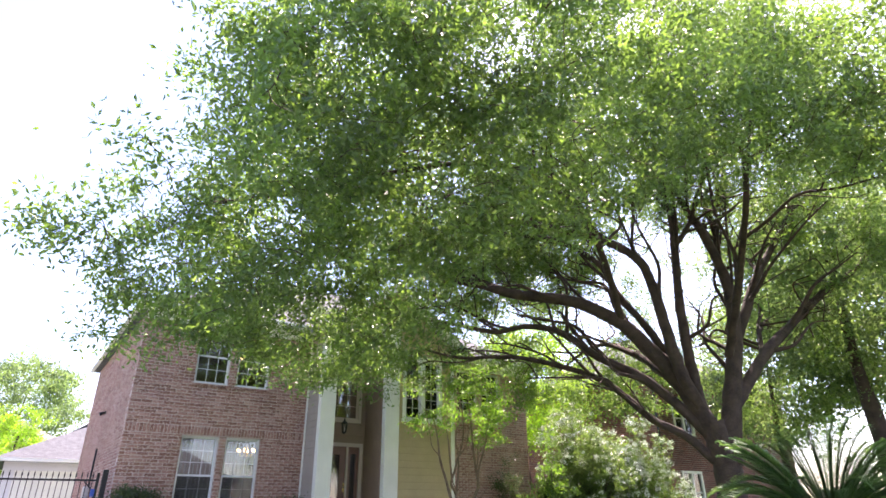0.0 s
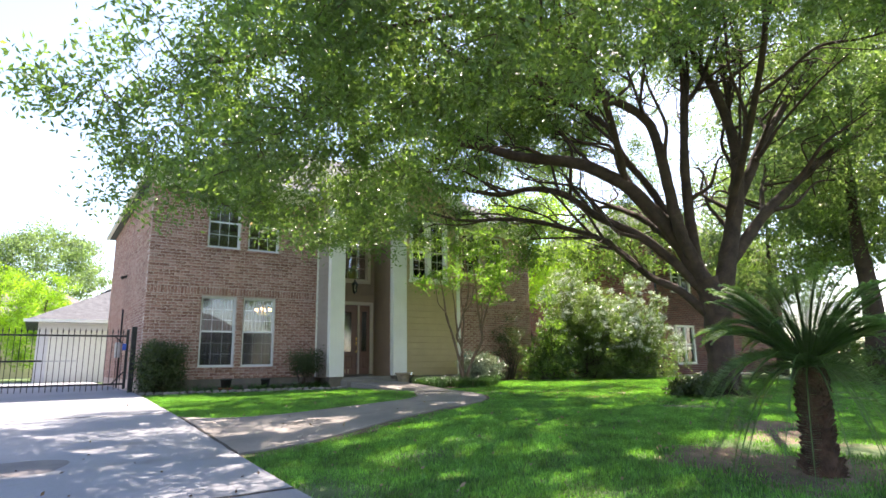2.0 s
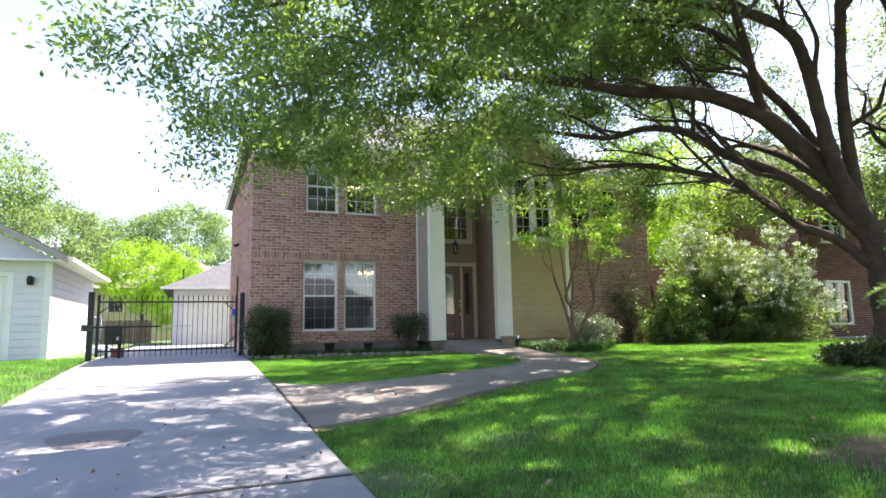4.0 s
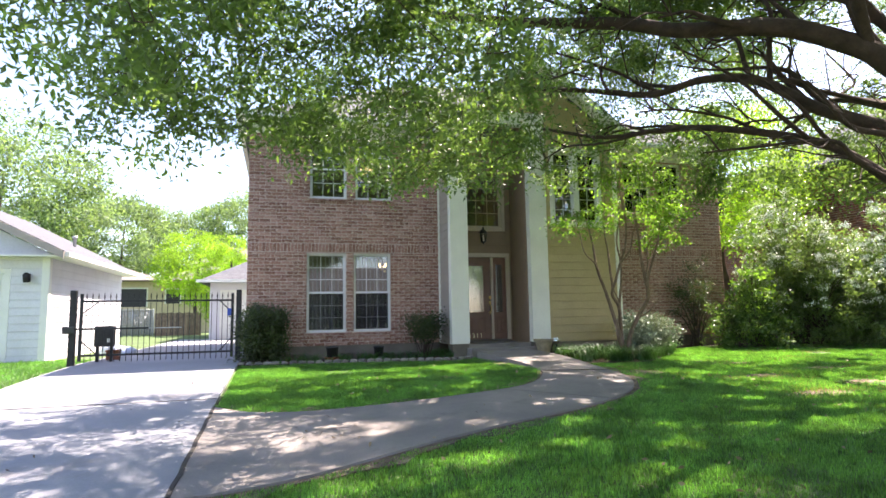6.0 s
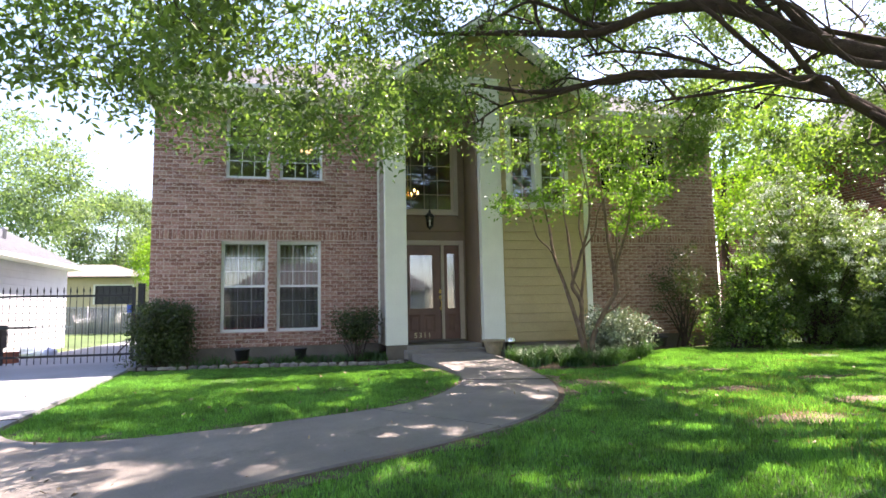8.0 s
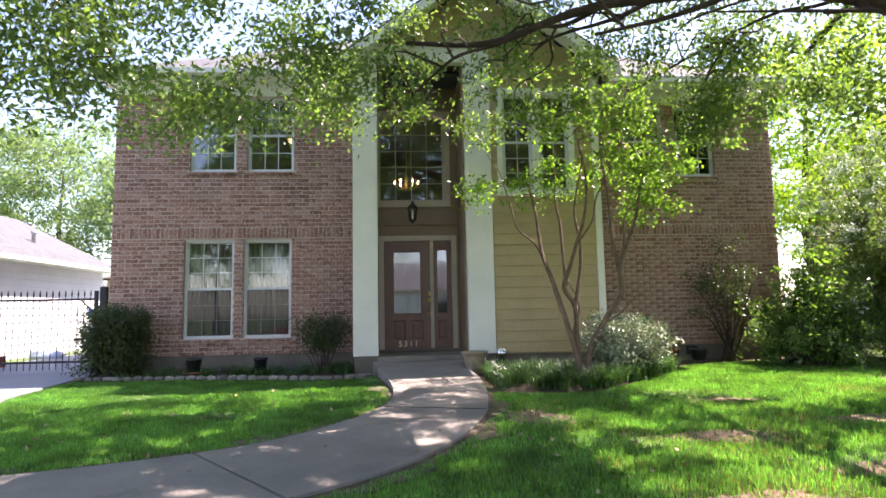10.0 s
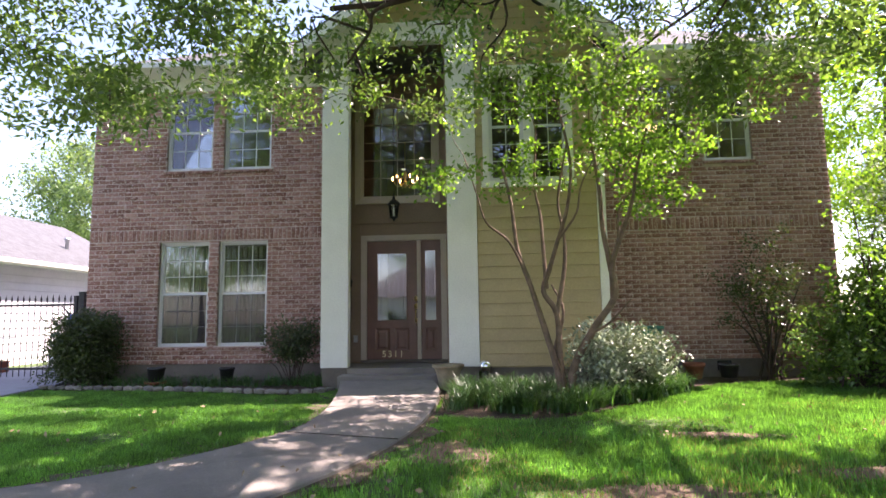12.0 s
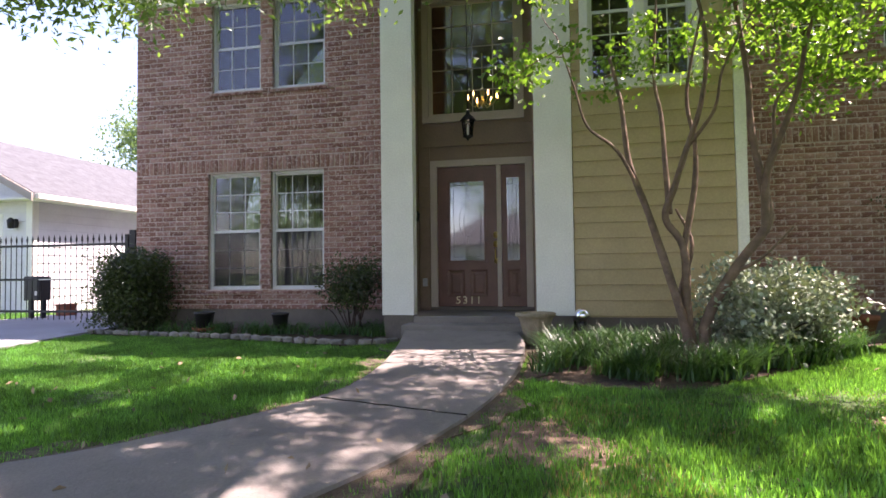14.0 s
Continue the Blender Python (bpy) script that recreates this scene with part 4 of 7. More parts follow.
for s, e in ((-1, gx0), (1, gx1)):
    bm = extruded([(e, ez), (gm, apex), (gm, apex + 0.10), (e, ez + 0.10)], "y", PY - 0.42, 4.0)
    tagged(mesh_object("gable_roof", bm, M_SHINGLE), "grey-brown shingle roof plane of the front gable", "roof", kind="structure")
    bm = extruded([(e, ez - 0.15), (gm, apex - 0.15), (gm, apex + 0.03), (e, ez + 0.03)], "y", PY - 0.46, PY - 0.425)
    tagged(mesh_object("rake_board", bm, M_TRIM), "cream rake board of the gable", "trim", kind="structure")
    bm = extruded([(e, ez - 0.04), (gm, apex - 0.04), (gm, apex - 0.002), (e, ez - 0.002)], "y", PY - 0.424, PY + 0.0)
    tagged(mesh_object("rake_soffit", bm, M_TRIM), "cream soffit under the gable rake", "soffit", kind="structure")

# ---- gate ----
gate = thing("driveway_gate", "black wrought-iron driveway gate with spear finials, closed", "gate", at=(-1.2, 0.15, 0.36))
G0 = Matrix.Translation((1.2, -0.15, -0.36))


def gpart(name, bm, mat=None, label=""):
    return part(name, moved(bm, G0), mat or M_IRON, gate, label)


for x0, x1, h in ((0.36, 0.47, 1.93), (-2.92, -2.80, 1.93)):
    gpart("post", boxes((x0, x1, 0.10, 0.21, 0.25, h), bev=0.006), label="square black gate post")
for x0, x1 in ((0.25, 0.31), (-2.74, -2.68)):
    gpart("stile", boxes((x0, x1, 0.13, 0.18, 0.45, 1.86), bev=0.004))
gpart("rail", boxes((-2.68, 0.25, 0.135, 0.175, 1.68, 1.72), bev=0.003))
gpart("rail", boxes((-2.68, 0.25, 0.135, 0.175, 0.55, 0.59), bev=0.003))
bm = bmesh.new()
rod(bm, (0, 0, 0.43), (0, 0, 1.76), 0.0075, sides=6)
pick = None
fin = None
for k in range(26):
    x = -2.62 + 2.80 * k / 25
    if pick is None:
        pick = mesh_object("picket", bm, M_IRON, gate).data
        f_bm = bmesh.new()
        rod(f_bm, (0, 0, 1.76), (0, 0, 1.80), 0.011, 0.016, 6)
        rod(f_bm, (0, 0, 1.80), (0, 0, 1.88), 0.016, 0.002, 6)
        pickets = [bpy.data.objects["picket"]]
        fin = mesh_object("finial", f_bm, M_IRON, pickets[0]).data
        pickets[0].location = (x + 1.2, 0.005, -0.36)
    else:
        o = new("picket", pick)
        o.parent, o.location = gate, (x + 1.2, 0.005, -0.36)
        q = new("finial", fin)
        q.parent = o
for a, b in (((0.25, 0.85), (0.02, 0.59)), ((0.25, 1.45), (0.02, 1.68)), ((-2.68, 0.85), (-2.40, 0.59)), ((-2.68, 1.45), (-2.40, 1.68))):
    bm = bmesh.new()
    rod(bm, (a[0], 0.155, a[1]), (b[0], 0.155, b[1]), 0.014, sides=6)
    gpart("brace", bm)
bm = boxes((-2.9, -1.4, 0.06, 0.10, 1.10, 1.14), bev=0.004)
gpart("opener_arm", bm, M_IRON, "black gate-opener arm")
gpart("opener_piston", boxes((-1.4, -0.75, 0.07, 0.09, 1.11, 1.13)), M_GALV)
gpart("opener_motor", boxes((-3.02, -2.78, 0.02, 0.12, 1.03, 1.18), bev=0.02), M_BLACK_PLASTIC)
gpart("latch_box", boxes((0.18, 0.26, 0.08, 0.13, 1.36, 1.52), bev=0.01), M_BLUE, "blue latch box")
cab = thing("control_box", "black gate control cabinet on a short post", "control box", at=(-2.48, 1.08, 0.37))
part("cabinet", boxes((-0.19, 0.19, -0.12, 0.12, 0.34, 0.80), bev=0.012), M_BLACK_PLASTIC, cab)
part("cabinet_door", boxes((-0.17, 0.17, -0.132, -0.121, 0.37, 0.77), bev=0.004), M_BLACK_PLASTIC, cab)
part("label_sticker", boxes((0.08, 0.13, -0.137, -0.1325, 0.44, 0.52)), M_TRIM, cab, "small pale sticker")
part("post", boxes((-0.17, -0.11, -0.04, 0.04, -0.05, 0.34)), M_IRON, cab)
part("post", boxes((0.11, 0.17, -0.04, 0.04, -0.05, 0.34)), M_IRON, cab)
pot = thing("terracotta_pot", "square terracotta pot beside the gate", "pot", at=(-2.45, 1.72, 0.37))
part("pot_body", moved(boxes((-0.13, 0.13, -0.13, 0.13, 0.0, 0.20), bev=0.012), Matrix.Identity(4)), M_TERRACOTTA, pot)
part("rim", boxes((-0.145, 0.145, -0.145, 0.145, 0.20, 0.235), bev=0.008), M_TERRACOTTA, pot)


# ---- plants: helpers ----
RNG = np.random.default_rng(11)


def leaf_cloud(name, centers, mat, parent=None, length=0.08, width=0.03, droop=0.2, rng=None):
    """Small folded leaves, one at every given place."""
    rng = rng or RNG
    c = np.asarray(centers, float)
    n = len(c)
    d = rng.normal(size=(n, 3))
    d[:, 2] -= droop
    d /= np.linalg.norm(d, axis=1, keepdims=True)
    s = np.cross(d, rng.normal(size=(n, 3)))
    s /= np.linalg.norm(s, axis=1, keepdims=True)
    up = np.cross(s, d)
    ln = (length * rng.uniform(0.65, 1.25, n))[:, None]
    wd = (width * rng.uniform(0.7, 1.2, n))[:, None]
    base, tip = c, c + d * ln
    mid = c + d * ln * 0.5
    v = np.stack([base, mid + s * wd * 0.5 + up * wd * 0.15, tip, mid - s * wd * 0.5 + up * wd * 0.15], 1).reshape(-1, 3)
    i = np.arange(n)[:, None] * 4
    f = np.concatenate([i + [[0, 1, 2]], i + [[0, 2, 3]]], 1).reshape(-1, 3)
    ob = array_object(name, v, f, mat, parent)
    ob["kind"] = "stuff"
    return ob


def tube_arrays(points, r0, r1, sides=8, wobble=0.0, seed=0):
    """A bent tapered limb as arrays."""
    p = np.asarray(points, float)
    n = len(p)
    t = np.gradient(p, axis=0)
    t /= np.linalg.norm(t, axis=1, keepdims=True) + 1e-9
    ref = np.array([0.31, 0.87, 0.38])
    u = np.cross(t, ref)
    u /= np.linalg.norm(u, axis=1, keepdims=True) + 1e-9
    w = np.cross(t, u)
    a = np.linspace(0, 2 * np.pi, sides, endpoint=False)
    r = np.linspace(r0, r1, n)
    rg = np.random.default_rng(seed)
    lump = 1 + wobble * rg.normal(size=(n, sides))
    v = p[:, None] + (r[:, None] * lump)[..., None] * (np.cos(a)[None, :, None] * u[:, None] + np.sin(a)[None, :, None] * w[:, None])
    v = v.reshape(-1, 3)
    i = np.arange(n - 1)[:, None] * sides
    k = np.arange(sides)[None]
    q = np.stack([i + k, i + (k + 1) % sides, i + sides + (k + 1) % sides, i + sides + k], -1).reshape(-1, 4)
    return v, q


def limb(name, points, r0, r1, mat, parent, sides=10, wobble=0.05, n=8):
    line = smooth_line(points, n)
    v, f = tube_arrays(line, r0, r1, sides, wobble, int(abs(points[0][0] + points[-1][2]) * 1000) % 9999)
    return array_object(name, v, f, mat, parent, smooth=True), line


def twig_mesh(name, runs, mat, parent):
    """Many thin twigs in one mesh. runs: (points, r0, r1)."""
    vs, fs, o = [], [], 0
    for pts, r0, r1 in runs:
        v, f = tube_arrays(pts, r0, r1, 4)
        vs.append(v)
        fs.append(f + o)
        o += len(v)
    ob = array_object(name, np.concatenate(vs), np.concatenate(fs), mat, parent, smooth=True)
    ob["kind"] = "stuff"
    return ob


def crown(tree, nodes, node_r, centers, leaves_each, spread, bark, leaf_mat, length, width, rng, sag=0.12, leaf_name="crown", openings=0.0):
    """Twigs from the limbs to every clump, and leaves round the clumps; openings: frequency of holes cut along the
    sun's slant to shape flecks on the ground.
    """
    nodes, node_r = np.asarray(nodes, float), np.asarray(node_r, float)
    order = np.argsort([np.min(np.linalg.norm(nodes - c, axis=1)) for c in centers])
    runs, places = [], []
    all_p, all_r = list(nodes), list(node_r)
    arr, arr_r = np.array(all_p), np.array(all_r)
    for i in order:
        c = np.asarray(centers[i], float)
        d = np.linalg.norm(arr - c, axis=1) + 0.25 * np.maximum(0, arr[:, 2] - c[2])
        k = int(np.argmin(d))
        a = arr[k]
        dist = np.linalg.norm(c - a)
        r0 = min(arr_r[k] * 0.6, 0.008 + 0.012 * dist)
        bend = rng.normal(size=3) * 0.12 * dist
        mid1, mid2 = a + (c - a) * 0.35 + bend + [0, 0, sag * dist], a + (c - a) * 0.72 + bend * 0.6 + [0, 0, sag * dist * 0.5]
        pts = np.array(smooth_line([a, mid1, mid2, c], 3))
        runs.append((pts, max(r0, 0.006), 0.004))
        arr = np.concatenate([arr, pts[[5, -1]]])
        arr_r = np.r_[arr_r, max(r0 * 0.6, 0.006), 0.006]
        m = leaves_each + int(rng.integers(-leaves_each // 3, leaves_each // 3 + 1))
        lens = rng.normal(size=(m, 3)) * spread * [1, 1, 0.55] * rng.uniform(0.7, 1.3)
        along = pts[rng.integers(5, len(pts), m)] * 0.35 + c * 0.65
        places.append(along + lens)
    twig_mesh("twig_mass", runs, bark, tree)
    places = np.concatenate(places)
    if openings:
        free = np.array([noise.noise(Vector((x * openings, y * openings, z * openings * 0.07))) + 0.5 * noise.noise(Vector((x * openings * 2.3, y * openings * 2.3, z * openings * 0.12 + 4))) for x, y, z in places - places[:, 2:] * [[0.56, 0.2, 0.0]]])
        # leaves cut by where their shadow lands: more holes over lawn meant to be sunny
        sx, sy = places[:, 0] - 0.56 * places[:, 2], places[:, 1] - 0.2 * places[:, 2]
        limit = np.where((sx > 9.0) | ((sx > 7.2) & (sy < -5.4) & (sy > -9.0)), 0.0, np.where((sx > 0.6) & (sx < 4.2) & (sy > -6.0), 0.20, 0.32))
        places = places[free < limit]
    return leaf_cloud(leaf_name, places, leaf_mat, tree, length, width, rng=rng)


# ---- the oak ----
oak_rng = np.random.default_rng(5)
oak = thing("oak_tree", "broad spreading oak with dark bark and dense green crown", "tree")
OAK_LIMBS = [
    ([(10.92, -8.74, -0.1), (10.92, -8.74, 0.5), (10.92, -8.72, 1.4), (10.94, -8.70, 2.1), (10.80, -8.62, 2.75)], 0.30, 0.27),
    ([(10.85, -8.6, 1.9), (10.4, -8.2, 2.5), (9.99, -7.74, 2.85), (9.49, -7.24, 3.55), (9.05, -6.8, 3.92), (8.3, -6.05, 4.26), (7.73, -5.48, 4.41), (6.93, -4.68, 4.44), (6.0, -4.0, 4.75)], 0.10, 0.028),
    ([(10.8, -8.6, 2.4), (10.3, -8.2, 3.15), (9.76, -7.71, 3.8), (9.08, -7.14, 4.27), (8.5, -6.65, 4.85), (7.89, -6.14, 5.03), (7.27, -5.62, 4.92), (6.43, -4.92, 5.18), (5.2, -4.2, 5.4)], 0.125, 0.032),
    ([(10.80, -8.60, 2.6), (10.3, -8.35, 3.65), (9.78, -8.04, 4.37), (9.24, -7.74, 4.98), (8.34, -7.21, 5.44), (7.19, -6.55, 5.58), (6.4, -6.1, 5.82), (5.17, -5.38, 6.06), (3.61, -4.49, 6.5), (2.49, -4.2, 7.0)], 0.215, 0.04),
    ([(10.66, -8.55, 3.0), (10.58, -8.53, 3.9), (10.56, -8.53, 5.32), (10.69, -8.57, 6.75), (10.75, -8.59, 8.09), (10.28, -8.44, 8.91), (9.87, -8.32, 9.6)], 0.135, 0.05),
    ([(10.95, -8.80, 1.9), (11.14, -8.93, 2.9), (11.50, -9.01, 3.99), (11.80, -9.07, 4.98), (11.85, -9.07, 6.12), (11.46, -8.99, 7.22), (10.96, -8.89, 8.01), (10.6, -8.8, 9.0)], 0.235, 0.05),
    ([(11.66, -9.05, 4.5), (12.2, -9.24, 5.42), (12.72, -9.34, 6.21), (13.98, -9.6, 7.64), (15.08, -9.82, 8.83), (16.4, -10.1, 9.8)], 0.135, 0.045),
    ([(11.20, -8.96, 3.05), (12.3, -9.33, 4.25), (13.33, -9.58, 5.05), (14.88, -9.97, 6.16), (16.3, -10.33, 6.97), (17.33, -10.58, 7.78)], 0.15, 0.045),
    ([(12.3, -9.33, 4.25), (13.2, -8.9, 4.75), (14.2, -8.5, 5.6), (15.6, -8.0, 6.2)], 0.085, 0.03),
    ([(10.62, -8.56, 3.0), (10.11, -8.55, 3.75), (9.87, -8.53, 4.67), (9.63, -8.51, 5.7), (9.33, -8.48, 6.25), (8.55, -8.42, 6.49), (7.55, -8.34, 6.52), (6.18, -8.23, 6.44), (4.7, -8.1, 6.48), (3.29, -8.0, 6.43), (1.5, -7.9, 5.8), (0.0, -8.2, 5.0)], 0.150, 0.025),
    ([(9.3, -7.8, 5.0), (8.2, -8.4, 5.9), (6.6, -9.3, 6.3), (4.8, -10.0, 6.2), (3.0, -10.2, 5.7), (1.2, -10.0, 4.9)], 0.085, 0.025),
    ([(10.75, -8.6, 2.7), (11.1, -7.6, 3.9), (11.6, -6.2, 4.9), (11.8, -4.9, 5.4), (11.67, -3.5, 4.9)], 0.13, 0.03),
    ([(11.4, -9.0, 4.2), (10.4, -10.2, 5.8), (8.8, -11.4, 6.6), (7.2, -12.2, 6.7)], 0.10, 0.03),
    ([(10.45, -8.4, 3.6), (9.96, -7.97, 4.9), (9.53, -7.65, 5.67), (9.2, -7.4, 6.54), (8.47, -6.85, 7.15), (7.71, -6.28, 7.33), (6.94, -5.71, 7.52)], 0.10, 0.03),
    ([(11.84, -9.07, 5.6), (11.9, -9.0, 6.6), (12.1, -8.9, 7.6), (12.0, -8.8, 8.8)], 0.09, 0.035),
    ([(10.69, -8.57, 6.9), (11.0, -8.9, 7.5), (11.15, -9.2, 8.3), (11.6, -9.5, 9.2)], 0.07, 0.03),
]
nodes, radii = [], []
for k, (pts, r0, r1) in enumerate(OAK_LIMBS):
    ob, line = limb("trunk" if k == 0 else "limb", pts, r0, r1, M_BARK, oak, 14 if k == 0 else 10, 0.05, 6)
    if k:
        keep = line[len(line) // 3:]
        nodes += [q for q in keep]
        radii += list(np.linspace(r0 * 0.75, r1, len(keep)))
for a in np.linspace(0, 2 * math.pi, 7)[:-1]:
    limb("root_flare", [(10.92 + 0.22 * math.cos(a), -8.75 + 0.22 * math.sin(a), 0.75), (10.92 + 0.34 * math.cos(a), -8.75 + 0.34 * math.sin(a), 0.32), (10.92 + 0.60 * math.cos(a + 0.2), -8.75 + 0.60 * math.sin(a + 0.2), 0.12)], 0.10, 0.05, M_BARK, oak, 8, 0.06, 4)


# secondary branches, each with thin side shoots
shoots = []
for k, (pts, r0, r1) in enumerate(OAK_LIMBS):
    if not k:
        continue
    line = np.array(smooth_line(pts, 6))
    count = 5 + len(pts) // 3
    for j in range(count):
        i = int(len(line) * (0.24 + 0.66 * j / count + 0.03 * oak_rng.normal()))
        i = min(max(i, 4), len(line) - 3)
        rr = r0 + (r1 - r0) * i / len(line)
        d = line[i + 2] - line[i - 2]
        d /= np.linalg.norm(d)
        q = d * 0.75 + oak_rng.normal(size=3) * [0.45, 0.45, 0.28] + [0, 0, 0.24]
        q /= np.linalg.norm(q)
        ln = oak_rng.uniform(1.4, 3.1)
        e, g = oak_rng.normal(size=3) * 0.22, oak_rng.normal(size=3) * 0.20
        pp = [line[i], line[i] + q * ln * 0.22 + e * 0.5, line[i] + q * ln * 0.45 + e + [0, 0, 0.06], line[i] + q * ln * 0.72 + g + [0, 0, 0.14], line[i] + q * ln + g * 1.4]
        ob, sub_line = limb("branch", [tuple(v) for v in pp], min(rr * 0.62, 0.062), 0.014, M_BARK, oak, 7, 0.05, 5)
        nodes += sub_line[4:]
        radii += [0.03] * len(sub_line[4:])
        for h in range(4):
            a = sub_line[int(oak_rng.integers(5, len(sub_line) - 2))]
            u = q + oak_rng.normal(size=3) * [0.6, 0.6, 0.4]
            u *= oak_rng.uniform(0.6, 1.4) / np.linalg.norm(u)
            w = oak_rng.normal(size=3) * 0.13
            run = np.array(smooth_line([a, a + u * 0.35 + w, a + u * 0.7 - w * 0.5, a + u], 3))
            shoots.append((run, 0.017, 0.006))
            nodes += list(run[5:])
            radii += [0.02] * len(run[5:])
twig_mesh("shoot_mass", shoots, M_BARK, oak)


def oak_clumps(n, rng):
    """Clumps of a broad dome that is hollow round its hub, with open gaps between its boughs and others set along the
    sun to light chosen ground.
    """
    out = []
    while len(out) < n:
        x, y = rng.uniform(-1.9, 19.5), rng.uniform(-15.4, -2.3)
        r2 = ((x - 8.8) / 10.6) ** 2 + ((y + 8.5) / 6.6) ** 2
        if r2 > 1:
            continue
        hub = float(np.clip(1.25 - ((x - 10.4) / 6.6) ** 2 - ((y + 8.4) / 4.6) ** 2, 0, 1))
        zb = 3.2 + 4.6 * hub + 0.35 * max(0, y + 5) + 0.75 * max(0, -10.3 - y)
        zt = 4.4 + (7.4 + 0.22 * max(0.0, x - 4)) * (1 - r2) ** 0.55
        if zt < zb + 0.5:
            zt = zb + 0.5
        z = zb + (zt - zb) * rng.uniform() ** 1.05
        if noise.noise(Vector((x * 0.75, y * 0.75, z * 1.0))) < -0.10:
            continue
        if noise.noise(Vector(((x - 0.56 * z) * 0.8 + 3.4, (y - 0.2 * z) * 0.8, 7.7))) > 0.36:
            continue
        if x < 0.4 and (z > 6.8 + 1.1 * x or rng.uniform() < 0.3 - 0.5 * x):
            continue
        # sx, sy: where the clump's shadow lands; clumps shading the sunny lawn are dropped
        sx, sy = x - 0.56 * z, y - 0.2 * z
        if y > -6.2 and 4.6 < x < 9.6 and z < 5.7 and rng.uniform() < 0.38:
            continue
        if x < 4.5 and y > -6.5 and z < 5.6 and rng.uniform() < 0.25:
            continue
        if sx > 8.6 and sy > -5.6 and rng.uniform() < 0.93:
            continue
        if (sx > 9.6 or (sx > 7.4 and sy < -5.4)) and sy > -9.6 and noise.noise(Vector((sx * 1.1, sy * 1.5, 2.2))) > -0.08 and rng.uniform() < 0.93:
            continue
        if x < 7.5 and z > 5.4 and rng.uniform() < 0.42:
            continue
        out.append((x, y, z))
    return out


clumps = oak_clumps(3500, oak_rng)
while len(clumps) < 3670:
    x = oak_rng.uniform(10.6, 16.8)
    z = 3.3 + 2.3 * oak_rng.uniform() + 0.12 * (x - 11)
    y = -4.4 + oak_rng.normal() * 0.55 + 0.25 * (z - 4.5)
    if noise.noise(Vector((x * 0.9, y * 0.6, z * 1.1 + 9))) > 0.0:
        clumps.append((x, y, z))
clumps += [(oak_rng.uniform(9.6, 12.6), oak_rng.uniform(-3.9, -2.9), oak_rng.uniform(3.7, 5.3)) for _ in range(30)]
# extra high clumps, mostly above the view, added to shade the walk
clumps += [(oak_rng.uniform(8.6, 11.5), oak_rng.uniform(-3.4, -2.2), oak_rng.uniform(6.7, 8.6)) for _ in range(25)]
clumps += [(oak_rng.uniform(6.6, 11.4), oak_rng.uniform(-6.8, -2.9), oak_rng.uniform(6.4, 9.0)) for _ in range(310)]
clumps += [(-1.35 + oak_rng.normal() * 0.32, -8.9 + oak_rng.normal() * 0.4, 3.9 + oak_rng.normal() * 0.25) for _ in range(11)]
clumps += [(oak_rng.uniform(-0.7, 2.2), oak_rng.uniform(-12.0, -9.0), oak_rng.uniform(5.3, 7.8)) for _ in range(85)]
clumps += [(oak_rng.uniform(1.2, 5.2), oak_rng.uniform(-5.4, -3.7), oak_rng.uniform(4.2, 5.6)) for _ in range(22)]
clumps += [(oak_rng.uniform(-0.3, 3.2), oak_rng.uniform(-12.0, -7.0), oak_rng.uniform(4.0, 6.2)) for _ in range(170)]
for hx, hy, hz in ((2.4, -4.6, 3.9), (3.4, -4.2, 4.0), (1.5, -5.2, 4.0)):
    clumps += [(hx + 0.34 * q + oak_rng.normal() * 0.10, hy + oak_rng.normal() * 0.12, hz - 0.22 * q + oak_rng.normal() * 0.08) for q in np.linspace(-1.5, 1.2, 7)]
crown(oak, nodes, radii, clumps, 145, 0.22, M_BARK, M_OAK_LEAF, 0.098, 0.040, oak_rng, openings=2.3)

